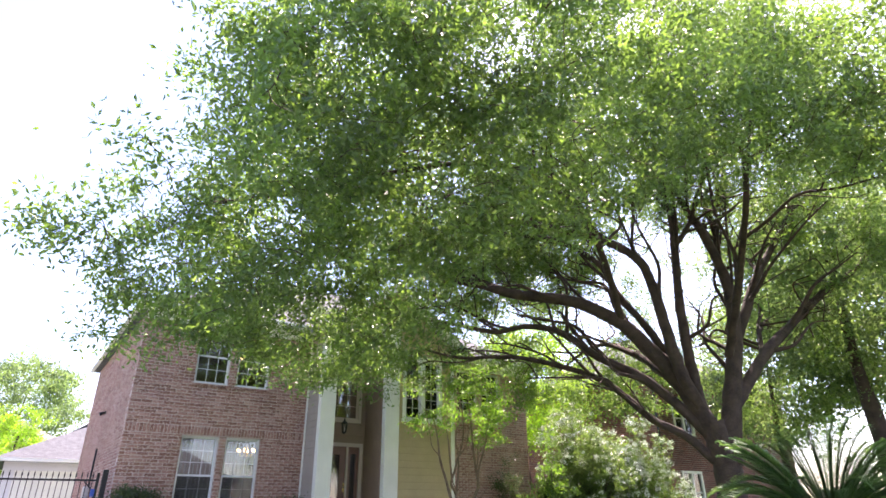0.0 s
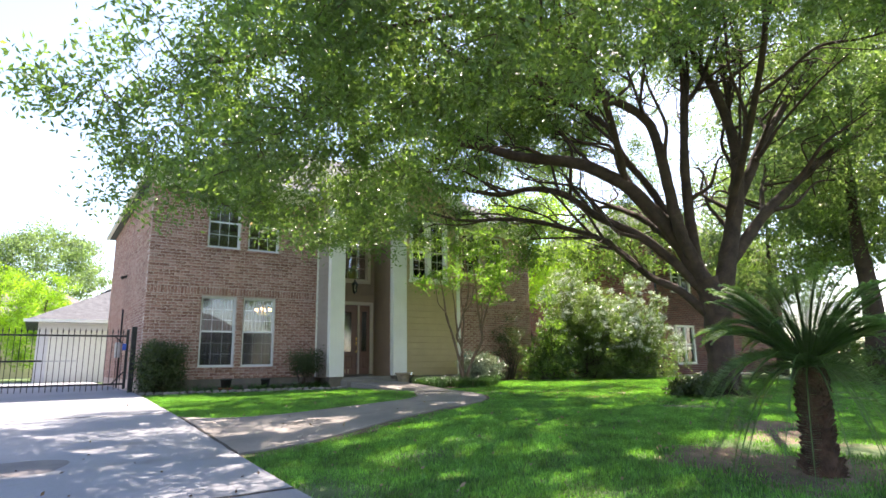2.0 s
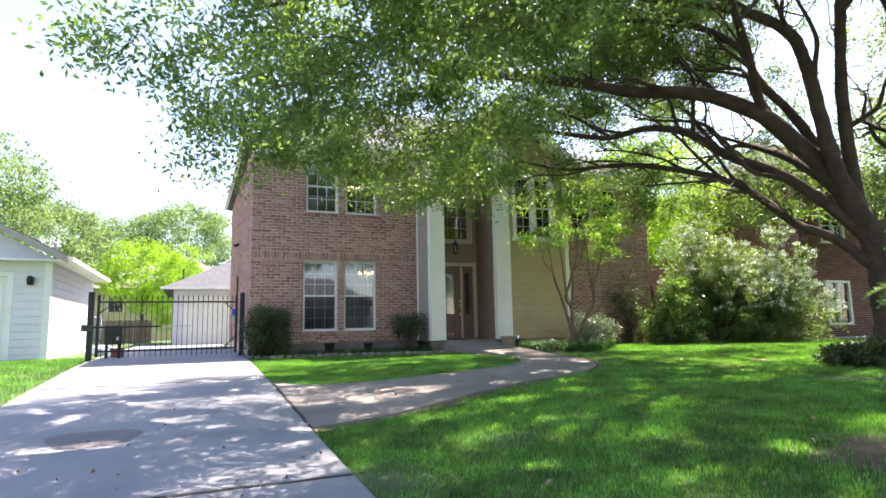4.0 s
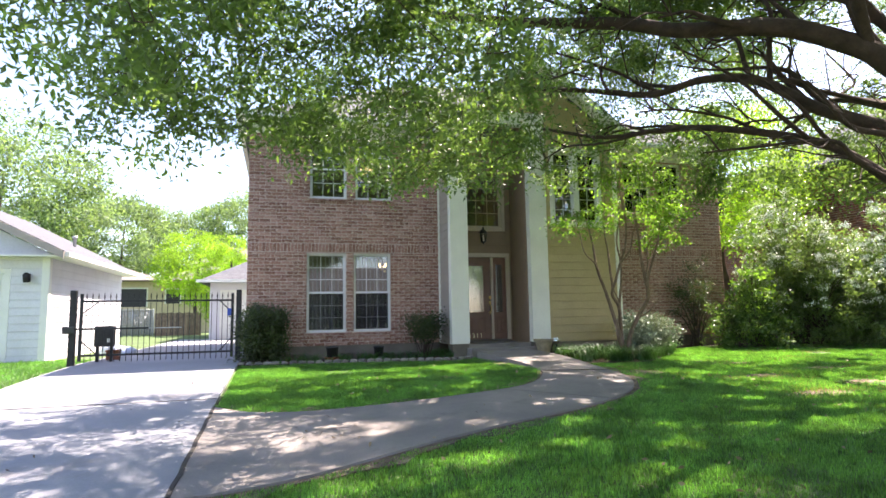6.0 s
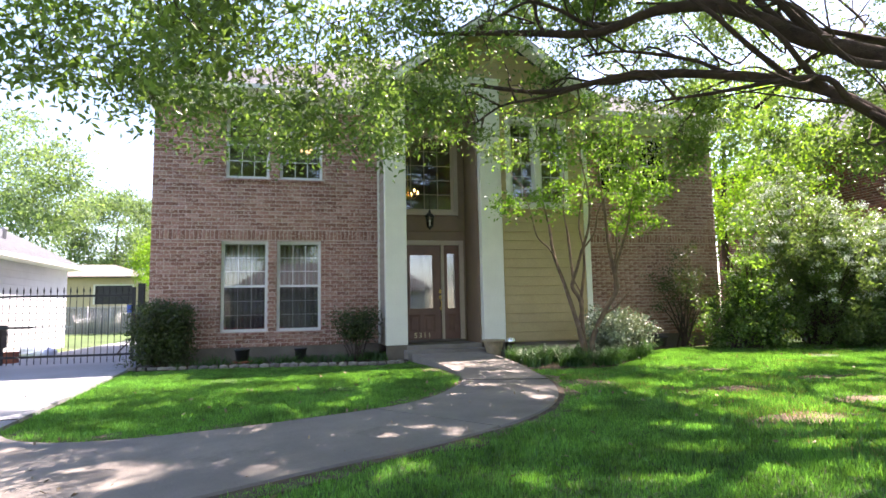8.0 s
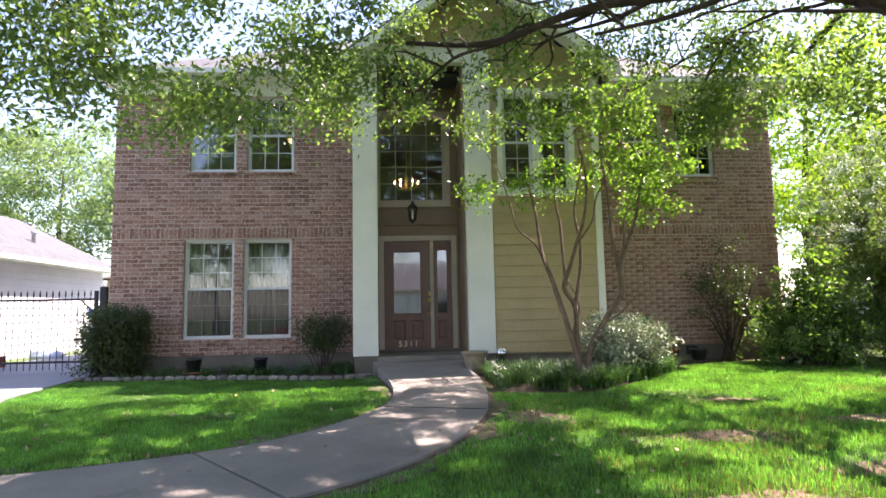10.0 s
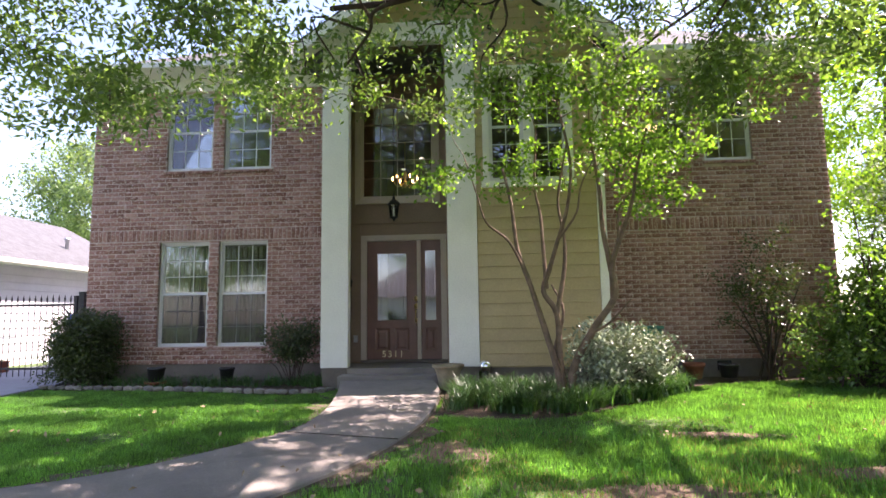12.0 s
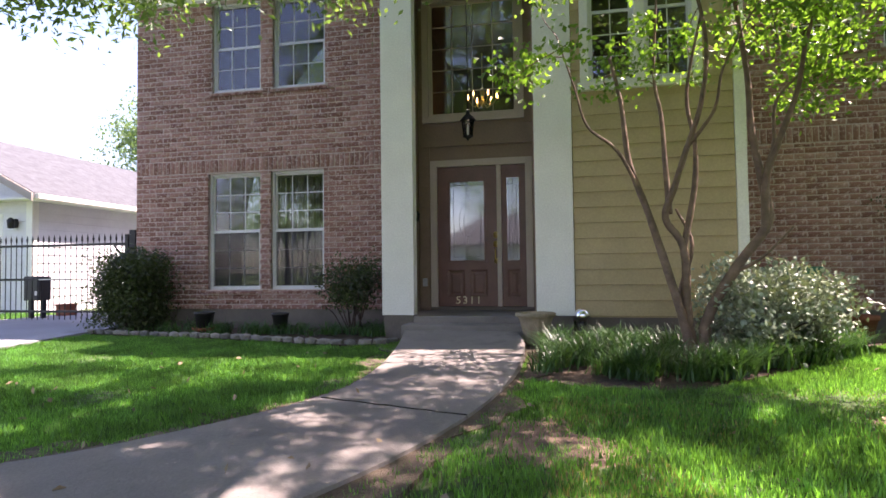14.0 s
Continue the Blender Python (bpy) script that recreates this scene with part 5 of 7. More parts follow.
# ---- crape myrtle ----
myr = thing("crape_myrtle", "multi-stemmed crape myrtle with smooth tan bark and lime leaves", "tree")
mr = np.random.default_rng(8)
MB = (8.66, -2.38)
STEMS = [
    ([(-0.10, 0, 0.25), (-0.14, 0.0, 0.6), (-0.33, 0.03, 1.30), (-0.46, 0.06, 1.75), (-0.60, 0.1, 2.2), (-0.66, 0.15, 2.8), (-0.76, 0.2, 3.3)], 0.040),
    ([(-0.04, 0.04, 0.25), (-0.10, 0.04, 0.7), (-0.12, 0.05, 1.32), (-0.28, 0.05, 1.62), (-0.20, 0.02, 1.9), (-0.08, 0.0, 2.28), (0.05, -0.05, 2.7), (0.12, 0, 3.3), (0.0, 0.05, 4.1)], 0.036),
    ([(0.04, -0.02, 0.25), (0.06, -0.02, 0.66), (0.34, 0.0, 1.15), (0.62, 0.02, 1.55), (0.58, 0.04, 1.95), (0.51, 0.05, 2.45), (0.50, 0.1, 3.0), (0.40, 0.1, 3.8)], 0.046),
    ([(0.60, 0.02, 1.52), (0.60, -0.03, 1.95), (0.72, -0.05, 2.32), (0.88, -0.05, 2.75), (0.94, -0.1, 3.15), (1.10, -0.1, 3.7)], 0.030),
    ([(-0.24, 0.05, 1.66), (-0.26, 0.12, 2.2), (-0.28, 0.15, 2.65), (-0.34, 0.15, 3.05), (-0.30, 0.15, 3.8)], 0.024),
    ([(-0.50, 0.07, 1.88), (-0.72, -0.04, 2.28), (-1.00, -0.10, 2.52), (-1.12, -0.15, 2.9), (-1.28, -0.2, 3.4)], 0.016),
    ([(-0.12, 0.05, 1.32), (0.00, 0.10, 1.9), (0.02, 0.12, 2.35), (-0.04, 0.14, 2.85), (0.10, 0.1, 3.6)], 0.026),
    ([(0.30, 0.0, 1.08), (0.52, -0.1, 1.22), (0.78, -0.14, 1.50)], 0.018),
    ([(-0.02, 0.08, 0.25), (-0.16, 0.12, 0.8), (-0.02, 0.16, 1.35), (-0.16, 0.18, 1.72)], 0.026),
    ([(0.58, 0.04, 1.95), (0.72, 0.12, 2.3), (0.78, 0.15, 2.75), (1.15, 0.12, 3.1)], 0.018),
    ([(-0.08, 0.0, 2.28), (0.16, -0.08, 2.62), (0.24, -0.1, 3.0), (0.5, -0.12, 3.5)], 0.016),
]
mn, mrad = [], []
for pts, r in STEMS:
    ob, line = limb("stem", [(MB[0] + x, MB[1] + y, z + 0.06) for x, y, z in pts], r * 1.25, r * 0.45, M_MYRTLE_BARK, myr, 8, 0.04, 5)
    if len(pts) > 3:
        mn += line[len(line) // 2:]
        mrad += [r * 0.5] * (len(line) - len(line) // 2)
mc = []
while len(mc) < 66:
    q = mr.normal(size=3) * [0.95, 0.6, 0.68]
    p = np.array([9.12, -2.35, 3.88]) + q + [0.0, 0, 0.12 * abs(q[0])]
    if 3.0 < p[2] < 5.5:
        mc.append(p)
mc += [np.array([10.0, -2.2, 3.3]) + mr.normal(size=3) * [0.35, 0.3, 0.3] for _ in range(22)]
mc += [np.array([7.2, -2.6, 2.75]) + mr.normal(size=3) * [0.32, 0.2, 0.26] for _ in range(4)]
crown(myr, mn, mrad, mc, 80, 0.125, M_MYRTLE_BARK, M_MYRTLE_LEAF, 0.072, 0.046, mr)

# ---- bushes ----


def bush(name, label, box, n, leaf_mat, length, width, seed, shape=2.5, bark=None, blossom=None, category="bush", hollow=0.55, group="", clump=0.13):
    """A leafy bush that fills a box: stems from the ground, leaves thick near the outside."""
    x0, x1, y0, y1, z0, z1 = box
    rng = np.random.default_rng(seed)
    b = thing(name, label, category, group)
    cx, cy = (x0 + x1) / 2, (y0 + y1) / 2
    h = z1 - z0
    m = max(20, n // 45)
    u = rng.normal(size=(m, 3))
    u /= (np.abs(u) ** shape).sum(1, keepdims=True) ** (1 / shape)
    rad = hollow + (1 - hollow) * rng.uniform(size=(m, 1)) ** 0.6
    lump = np.array([1 + 0.45 * noise.noise(Vector((a * 1.9 + seed, c * 1.9, e * 1.9))) + 0.18 * noise.noise(Vector((a * 5 + seed, c * 5, e * 5))) for a, c, e in u])[:, None]
    size = np.array([(x1 - x0) / 2, (y1 - y0) / 2, h / 2])
    cl = u * rad * lump * size * 0.92 + [cx, cy, z0 + h / 2]
    sp = clump * float(np.min(size)) + 0.02
    p = cl[rng.integers(m, size=n)] + rng.normal(size=(n, 3)) * sp * [1, 1, 0.75]
    p = p[p[:, 2] > z0 + 0.03 * h]
    foot = min(z0, float(ground_z(cx, cy)))
    runs = []
    for k in range(14):
        t = p[rng.integers(len(p))]
        a = np.array([cx + rng.normal() * 0.08, cy + rng.normal() * 0.06, foot - 0.05])
        runs.append((np.array(smooth_line([a, a * 0.5 + t * 0.5 + [0, 0, 0.1 * h], t], 4)), 0.008 + 0.006 * h, 0.004))
    twig_mesh("stem_mass", runs, bark or M_BARK, b)
    leaf_cloud("leaves", p, leaf_mat, b, length, width, rng=rng)
    if blossom:
        share, mat, ln = blossom
        top = cl[(cl[:, 2] > z0 + 0.25 * h) & (rad[:, 0] > 0.72)]
        pick = top[rng.choice(len(top), int(len(top) * share), replace=False)]
        pick = pick + (pick - [cx, cy, z0 + h / 2]) * 0.09
        clus = np.repeat(pick, 26, 0) + rng.normal(size=(len(pick) * 26, 3)) * 0.085
        leaf_cloud("blossom", clus, mat, b, ln, ln * 0.7, rng=rng)
    return b


def tiered_shrub(label, box, n, leaf_mat, seed, blossom=None, pad=0.30, each=70, length=0.085, name="tall_flowering_shrub", fill=9000):
    """A shrub of flat leafy sprays set in tiers, cream heads on the outer ones, a dark leafy core."""
    x0, x1, y0, y1, z0, z1 = box
    rng = np.random.default_rng(seed)
    b = thing(name, label, "bush")
    mid, size = np.array([(x0 + x1) / 2, (y0 + y1) / 2, z0]), np.array([(x1 - x0) / 2, (y1 - y0) / 2, z1 - z0])
    places, heads, runs = [], [], []
    for k in range(n):
        u = rng.normal(size=3)
        u[2] = abs(u[2])
        u /= np.linalg.norm(u)
        bulge = 1 + 0.42 * noise.noise(Vector(u * 1.6) + Vector((seed, 0, 0))) + 0.16 * noise.noise(Vector(u * 5) + Vector((0, seed, 0)))
        r = rng.uniform(0.5, 1.06) if k % 3 else rng.uniform(0.85, 1.15)
        c = mid + u * size * r * bulge * 0.92
        out = np.array([u[0], u[1], 0]) / (np.hypot(u[0], u[1]) + 1e-6)
        side = np.array([-out[1], out[0], 0])
        m = int(each * rng.uniform(0.6, 1.4))
        s, w = rng.uniform(-1.0, 1.1, m), rng.normal(size=m) * 0.42
        p = c + np.outer(s * pad, out) + np.outer(w * pad * (1 - 0.4 * s), side)
        p[:, 2] += -0.10 * s * s * pad + rng.normal(size=m) * 0.085 + (0.45 * u[2] - 0.12) * pad * s
        places.append(p[p[:, 2] > z0 + 0.04])
        a = mid + [rng.normal() * 0.15, rng.normal() * 0.15, -0.1]
        if k % 4 == 0:
            runs.append((np.array(smooth_line([a, a * 0.45 + c * 0.55 + [0, 0, 0.15 * size[2]], c], 4)), 0.016, 0.005))
        if blossom and r * bulge > 0.72 and c[2] > z0 + 0.22 * size[2] and rng.uniform() < blossom * (0.35 + 0.9 * c[2] / z1 + 0.35 * u[0]):
            for h in range(int(rng.integers(1, 4))):
                q = c + out * rng.uniform(-0.5, 1.1) * pad + side * rng.normal() * 0.6 * pad + [0, 0, 0.05 + 0.05 * rng.normal()]
                heads.append(q + rng.normal(size=(26, 3)) * [0.05, 0.05, 0.03])
    u = rng.normal(size=(fill, 3))
    u /= np.linalg.norm(u, axis=1, keepdims=True)
    core = mid + [0, 0, size[2] * 0.42] + u * rng.uniform(0.1, 0.72, (fill, 1)) * size * [1, 1, 0.52]
    places.append(core[core[:, 2] > z0 + 0.03])
    twig_mesh("stem_mass", runs, M_BARK, b)
    leaf_cloud("leaves", np.concatenate(places), leaf_mat, b, length, length * 0.48, rng=rng)
    if heads:
        leaf_cloud("blossom", np.concatenate(heads), M_BLOSSOM, b, 0.05, 0.036, rng=rng)
    return b


bush("boxwood_bush", "clipped dark green bush beside the gate post", (0.46, 1.40, -0.95, -0.1, 0.36, 1.50), 16000, M_BUSH_LEAF, 0.052, 0.030, 21, 3.6, clump=0.17)
bush("leggy_bush", "sparse dark bush beside the porch wall", (4.05, 5.02, -1.0, -0.2, 0.62, 1.42), 3400, M_BUSH_LEAF, 0.055, 0.028, 22, 1.9, hollow=0.1, clump=0.22)
bush("variegated_bush", "pale variegated bush in dappled sun", (8.60, 10.05, -2.70, -1.6, 0.34, 1.30), 9000, M_PALE_LEAF, 0.062, 0.036, 23, 2.2, hollow=0.1, clump=0.16)
tiered_shrub("broad shrub covered in cream blossom beside the brick neighbour", (15.0, 18.3, -3.3, -0.5, 0.30, 3.5), 620, M_SHRUB_LEAF, 29, blossom=1.0, pad=0.15, each=44)
tiered_shrub("large uneven shrub topped with cream blossom", (13.2, 16.9, -2.8, 0.4, 0.30, 4.3), 760, M_SHRUB_LEAF, 24, blossom=0.75, pad=0.16, each=46, fill=14000)
tiered_shrub("glossy green shrub of loose sprays at the house corner", (11.9, 14.0, -2.3, -0.3, 0.32, 2.1), 200, M_GLOSSY_LEAF, 25, pad=0.15, each=40, name="glossy_shrub", fill=3500)
tiered_shrub("upright young shrub with lime-green sprays", (12.35, 13.45, -2.1, -1.1, 0.4, 3.3), 60, M_MYRTLE_LEAF, 26, pad=0.15, each=32, name="lime_shrub", fill=200)
bush("rose_bush", "thin dark rose bush against the brick wall", (11.2, 12.9, -0.75, -0.15, 0.6, 2.9), 2900, M_BUSH_LEAF, 0.05, 0.03, 27, 1.8, hollow=0.1, clump=0.25)
bush("low_fern_bush", "low dark fern clump at the foot of the oak", (9.2, 10.6, -9.3, -8.2, 0.16, 0.62), 4500, M_BUSH_LEAF, 0.11, 0.03, 28, 2.0, hollow=0.2)


def strap_clump(name, label, x, y, n, h, mat, seed, group):
    """A clump of arching strap leaves."""
    rng = np.random.default_rng(seed)
    z = float(ground_z(x, y))
    vs, fs = [], []
    for k in range(n):
        a, ln, lean = rng.uniform(0, 2 * math.pi), h * rng.uniform(0.7, 1.3), rng.uniform(0.35, 1.1)
        dx, dy, w = math.cos(a), math.sin(a), 0.008
        bx, by = x + rng.normal() * 0.06, y + rng.normal() * 0.06
        o = len(vs)
        for s in (0, 0.4, 0.75, 1.0):
            r = lean * ln * s * s * 1.1
            zz = z + ln * (s - 0.42 * lean * s * s)
            ww = w * (1 - 0.85 * s)
            vs += [(bx + dx * r - dy * ww, by + dy * r + dx * ww, zz), (bx + dx * r + dy * ww, by + dy * r - dx * ww, zz)]
        for s in range(3):
            fs.append((o + 2 * s, o + 2 * s + 1, o + 2 * s + 3, o + 2 * s + 2))
    ob = array_object(name, vs, fs, mat)
    return tagged(ob, label, "plant", group)


lr = random.Random(4)
for k in range(118):
    t = lr.random()
    bx = 7.22 + 3.05 * t
    by = -1.75 - 1.65 * lr.random() if bx < 8.6 else -3.35 + 0.95 * (bx - 8.6) + 0.55 * lr.random()
    strap_clump("liriope_clump", "clump of arching dark green strap leaves", bx, by, 56, 0.29, M_LIRIOPE, 100 + k, "liriope edging the walk")
for k in range(52):
    strap_clump("small_bedding_plant", "small green bedding plant under the windows", 1.2 + 3.8 * lr.random(), -0.30 - 0.72 * lr.random(), 30, 0.13 + 0.09 * lr.random(), M_LIRIOPE, 300 + k, "bedding plants under the windows")

# ---- sago palm ----
SX, SY = 4.32, -13.39
sz = float(ground_z(SX, SY)) - 0.04
sago = thing("sago_palm", "sago palm with shaggy trunk and arching dark fronds", "palm")
bm = lathe([(0.17, -0.05), (0.15, 0.1), (0.11, 0.25), (0.105, 0.5), (0.125, 0.75), (0.12, 0.9), (0.05, 0.98)], 22)
part("trunk", moved(bm, Matrix.Translation((SX, SY, sz))), M_SAGO_TRUNK, sago)
sr = np.random.default_rng(3)
vs, fs = [], []
for k in range(420):
    a, z = sr.uniform(0, 2 * math.pi), sr.uniform(0.0, 0.94)
    r = 0.102 + 0.04 * (z < 0.15)
    dx, dy = math.cos(a), math.sin(a)
    o = len(vs)
    b = np.array([SX + r * dx, SY + r * dy, sz + z])
    w = 0.026
    tip = b + np.array([dx * 0.06, dy * 0.06, 0.045 + 0.03 * sr.normal()])
    vs += [tuple(b + [-dy * w, dx * w, -0.03]), tuple(b + [dy * w, -dx * w, -0.03]), tuple(tip), tuple(b + [0, 0, 0.04])]
    fs += [(o, o + 1, o + 2), (o, o + 2, o + 3), (o + 1, o + 3, o + 2)]
sc = array_object("leaf_base_mass", vs, fs, M_SAGO_TRUNK, sago)
sc["kind"] = "stuff"


def frond_mesh(rise, fall, length, seed):
    """One feather frond along +x, rising then drooping."""
    rng = np.random.default_rng(seed)
    t = np.linspace(0, 1, 15)
    px = length * (t - 0.10 * t * t)
    pz = length * (rise * t - fall * t * t)
    line = np.stack([px, 0 * t, pz], 1)
    v, q = tube_arrays(line, 0.010, 0.003, 4)
    tri = np.concatenate([q[:, [0, 1, 2]], q[:, [0, 2, 3]]])
    vs, fs, o = [v], [tri], len(v)
    m = 96
    for s in np.linspace(0.10, 0.99, m):
        b = np.array([np.interp(s, t, px), 0, np.interp(s, t, pz)])
        ln = 0.17 * math.sin(math.pi * min(1, 0.15 + s * 0.88)) ** 0.6
        for side in (-1, 1):
            tip = b + [ln * 0.55, side * ln * 0.8, ln * 0.22 + rng.normal() * 0.01]
            vs.append(np.array([b + [-0.008, 0, 0], b + [0.008, 0, 0], tip]))
            fs.append(np.array([[o, o + 1, o + 2]]))
            o += 3
    return np.concatenate(vs), np.concatenate(fs)


kinds = [(1.75, 0.85, 0.84), (1.15, 0.85, 0.98), (0.70, 1.05, 1.02), (0.42, 1.45, 0.95)]
frond_data = []
for k, (rise, fall, ln) in enumerate(kinds):
    v, f = frond_mesh(rise, fall, ln, k)
    frond_data.append((v, f))
meshes = [None] * 4
for k in range(104):
    kind = (0, 0, 1, 0, 1, 2, 3, 1)[k % 8]
    ang = k * 2.39996 + sr.normal() * 0.1
    if meshes[kind] is None:
        ob = array_object("frond", *frond_data[kind], M_SAGO, sago)
        meshes[kind] = ob.data
    else:
        ob = new("frond", meshes[kind])
        ob.parent = sago
    s = 0.9 + 0.2 * sr.uniform()
    ob.matrix_local = Matrix.Translation((SX, SY, sz + 0.94)) @ Matrix.Rotation(ang, 4, "Z") @ Matrix.Rotation(sr.normal() * 0.08, 4, "Y") @ Matrix.Diagonal((s, s, s, 1))

# ---- bare soil ----
SOIL = [(4.2, -12.4, 1.0, 0.65), (6.2, -12.2, 1.2, 0.5), (7.25, -5.0, 0.55, 0.6), (8.0, -7.7, 1.1, 0.35), (9.4, -7.1, 0.8, 0.3), (8.7, -6.1, 0.9, 0.35), (10.4, -5.6, 1.0, 0.28), (10.6, -9.2, 1.4, 0.9), (9.6, -4.4, 0.8, 0.25), (4.5, -13.3, 1.5, 0.8), (6.9, -11.6, 1.1, 0.5), (12.5, -6.2, 1.0, 0.35)]
M_SOIL = material("bare_brown_soil", (0.17, 0.115, 0.08), 0.95, 0.35, 3, 60, 0.9, stain=((0.08, 0.10, 0.035), 2.2, 0.55))
for k, (px, py, ra, rb) in enumerate(SOIL):
    bm = bmesh.new()
    hub = bm.verts.new((px, py, 0))
    rings = []
    for q in (0.5, 1.0):
        rings.append([bm.verts.new((px + q * ra * (1 + 0.35 * math.sin(3 * a + k) * q + 0.15 * math.sin(7 * a)) * math.cos(a), py + q * rb * (1 + 0.3 * math.sin(2 * a + 2 * k) * q + 0.15 * math.cos(5 * a)) * math.sin(a), 0)) for a in np.linspace(0, 2 * math.pi, 25)[:-1]])
    for v in bm.verts:
        v.co.z = float(ground_z(v.co.x, v.co.y)) - 0.018
    for v in rings[1]:
        v.co.z -= 0.04
    for i in range(24):
        bm.faces.new((hub, rings[0][i], rings[0][(i + 1) % 24]))
        bm.faces.new((rings[0][i], rings[1][i], rings[1][(i + 1) % 24], rings[0][(i + 1) % 24]))
    for f in bm.faces:
        f.smooth = True
    tagged(mesh_object("soil_patch", bm, M_SOIL), "bare brown soil patch worn into the lawn", "soil", kind="structure")

# ---- lawn blades ----


def inside(poly, x, y):
    poly = np.asarray(poly, float)
    out = np.zeros(len(x), bool)
    for (ax, ay), (bx, by) in zip(poly, np.roll(poly, -1, 0)):
        cross = (ay > y) != (by > y)
        with np.errstate(divide="ignore", invalid="ignore"):
            out ^= cross & (x < (bx - ax) * (y - ay) / (by - ay) + ax)
    return out


def grass(name, label, poly, per_m2, h, seed, patchy=0.0, mat=None, dry=False):
    rng = np.random.default_rng(seed)
    poly = np.asarray(poly, float)
    lo, hi = poly.min(0), poly.max(0)
    n = int(per_m2 * np.prod(hi - lo))
    x, y = rng.uniform(lo[0], hi[0], n), rng.uniform(lo[1], hi[1], n)
    keep = inside(poly, x, y)
    x, y = x[keep], y[keep]
    if patchy:
        bare = np.sin(x * 1.1 + 1.7 * np.sin(y * 0.9)) + np.sin(y * 1.7 + 1.3 * np.sin(x * 0.7)) + 0.6 * np.sin(3.1 * x + 2.3 * y)
        worn = sum(np.exp(-(((x - px) / (ra * 0.85)) ** 2 + ((y - py) / (rb * 0.85)) ** 2)) for px, py, ra, rb in SOIL) * 0.95
        keep = rng.uniform(size=len(x)) > np.clip((bare - 1.35) * 0.9, 0, 0.85) * patchy + np.clip(worn, 0, 0.95)
        x, y = x[keep], y[keep]
    if dry:
        spot = np.array([noise.noise(Vector((a * 0.9, b * 1.3, 3.0))) + 0.6 * noise.noise(Vector((a * 3.1, b * 3.1, 5.0))) for a, b in zip(x, y)])
        keep = spot > rng.uniform(-0.15, 0.45, len(x))
        x, y = x[keep], y[keep]
    n = len(x)
    z = ground_z(x, y) - 0.035
    tall = 0.80 + 0.32 * np.sin(x * 2.1 + np.sin(y * 3.0)) * np.sin(y * 1.9) + 0.42 * np.sin(x * 17 + 2.1 * np.sin(y * 9)) * np.sin(y * 15 + 1.7 * np.sin(x * 7))
    hh = h * rng.uniform(0.6, 1.35, n) * tall
    a, b = rng.uniform(0, 2 * np.pi, n), rng.uniform(0, 2 * np.pi, n)
    lean = rng.uniform(0.1, 0.9, n) * hh
    w = rng.uniform(0.004, 0.007, n)
    p0 = np.stack([x - np.cos(a) * w, y - np.sin(a) * w, z], 1)
    p1 = np.stack([x + np.cos(a) * w, y + np.sin(a) * w, z], 1)
    p2 = np.stack([x + np.cos(b) * lean, y + np.sin(b) * lean, z + hh + 0.02], 1)
    v = np.stack([p0, p1, p2], 1).reshape(-1, 3)
    ob = array_object(name, v, np.arange(3 * n).reshape(-1, 3), mat or M_GRASS)
    return tagged(ob, label, "grass", kind="stuff")


R_EDGE = [(float(q[0]) + 0.05, float(q[1]) - 0.06) for q in OUTER]
grass("island_grass", "short green lawn island between walk and bed", [(float(q[0]) - 0.06, float(q[1]) + 0.08) for q in INNER] + [(float(q[0]), float(q[1]) - 0.12) for q in BORDER[::-1]] + [(0.52, -0.9), (0.52, -5.4)], 6500, 0.031, 31, 0.4)
grass("lawn_grass", "green lawn dappled with sun and worn patches", [(0.52, -14.5), (0.52, -8.95)] + R_EDGE[:-4] + [(7.02, -3.3)] + [(float(q[0]), float(q[1]) - 0.04) for q in BED_R[6:]] + [(14.5, -0.6), (18.5, -0.8), (18.5, -12.0), (9, -13.6), (6, -14.5)], 5200, 0.027, 32, 1.2)
grass("side_grass", "sunlit grass strip beside the driveway", [(-2.95, -9.0), (-2.95, 2.4), (-9.0, 2.4), (-9.0, -9.0)], 900, 0.05, 33)
M_STRAW = material("dry_straw_blades", (0.27, 0.22, 0.115), 0.7, 0.35, 2, 30, 0.0, pieces="island", translucent=0.2)
grass("dry_grass", "dry straw-coloured blades through the worn lawn", [(7.3, -9.6), (7.3, -4.0), (9.4, -3.4), (14.0, -1.4), (15.5, -3.0), (15.5, -9.6)], 2400, 0.017, 34, 0.0, M_STRAW, True)

grass("tuft_grass", "longer uneven grass tufts over the worn lawn", [(7.0, -9.4), (7.1, -4.0), (9.2, -3.3), (11.5, -1.5), (14.5, -1.6), (14.5, -8.0), (11.0, -9.4)], 900, 0.058, 36, 1.6)
grass("edge_tufts", "ragged grass tufts along the walk", [(float(q[0]) - 0.02, float(q[1]) + 0.05) for q in INNER[3:40]] + [(float(q[0]) - 0.25, float(q[1]) + 0.40) for q in INNER[3:40]][::-1], 900, 0.06, 37, 1.0)
fallen = np.random.default_rng(38)
fx, fy = fallen.uniform(1.0, 13.0, 420), fallen.uniform(-12.5, -2.4, 420)
fallen_leaves = leaf_cloud("fallen_leaves", np.stack([fx, fy, ground_z(fx, fy) + 0.012], 1), material("pale_fallen_leaf", (0.26, 0.20, 0.12), 0.7, 0.4, 5, 30, 0, pieces="island"), None, 0.06, 0.03, droop=0.0, rng=fallen)
tagged(fallen_leaves, "pale fallen leaves scattered over lawn and walk", "leaves", kind="stuff")

# ---- neighbouring houses ----


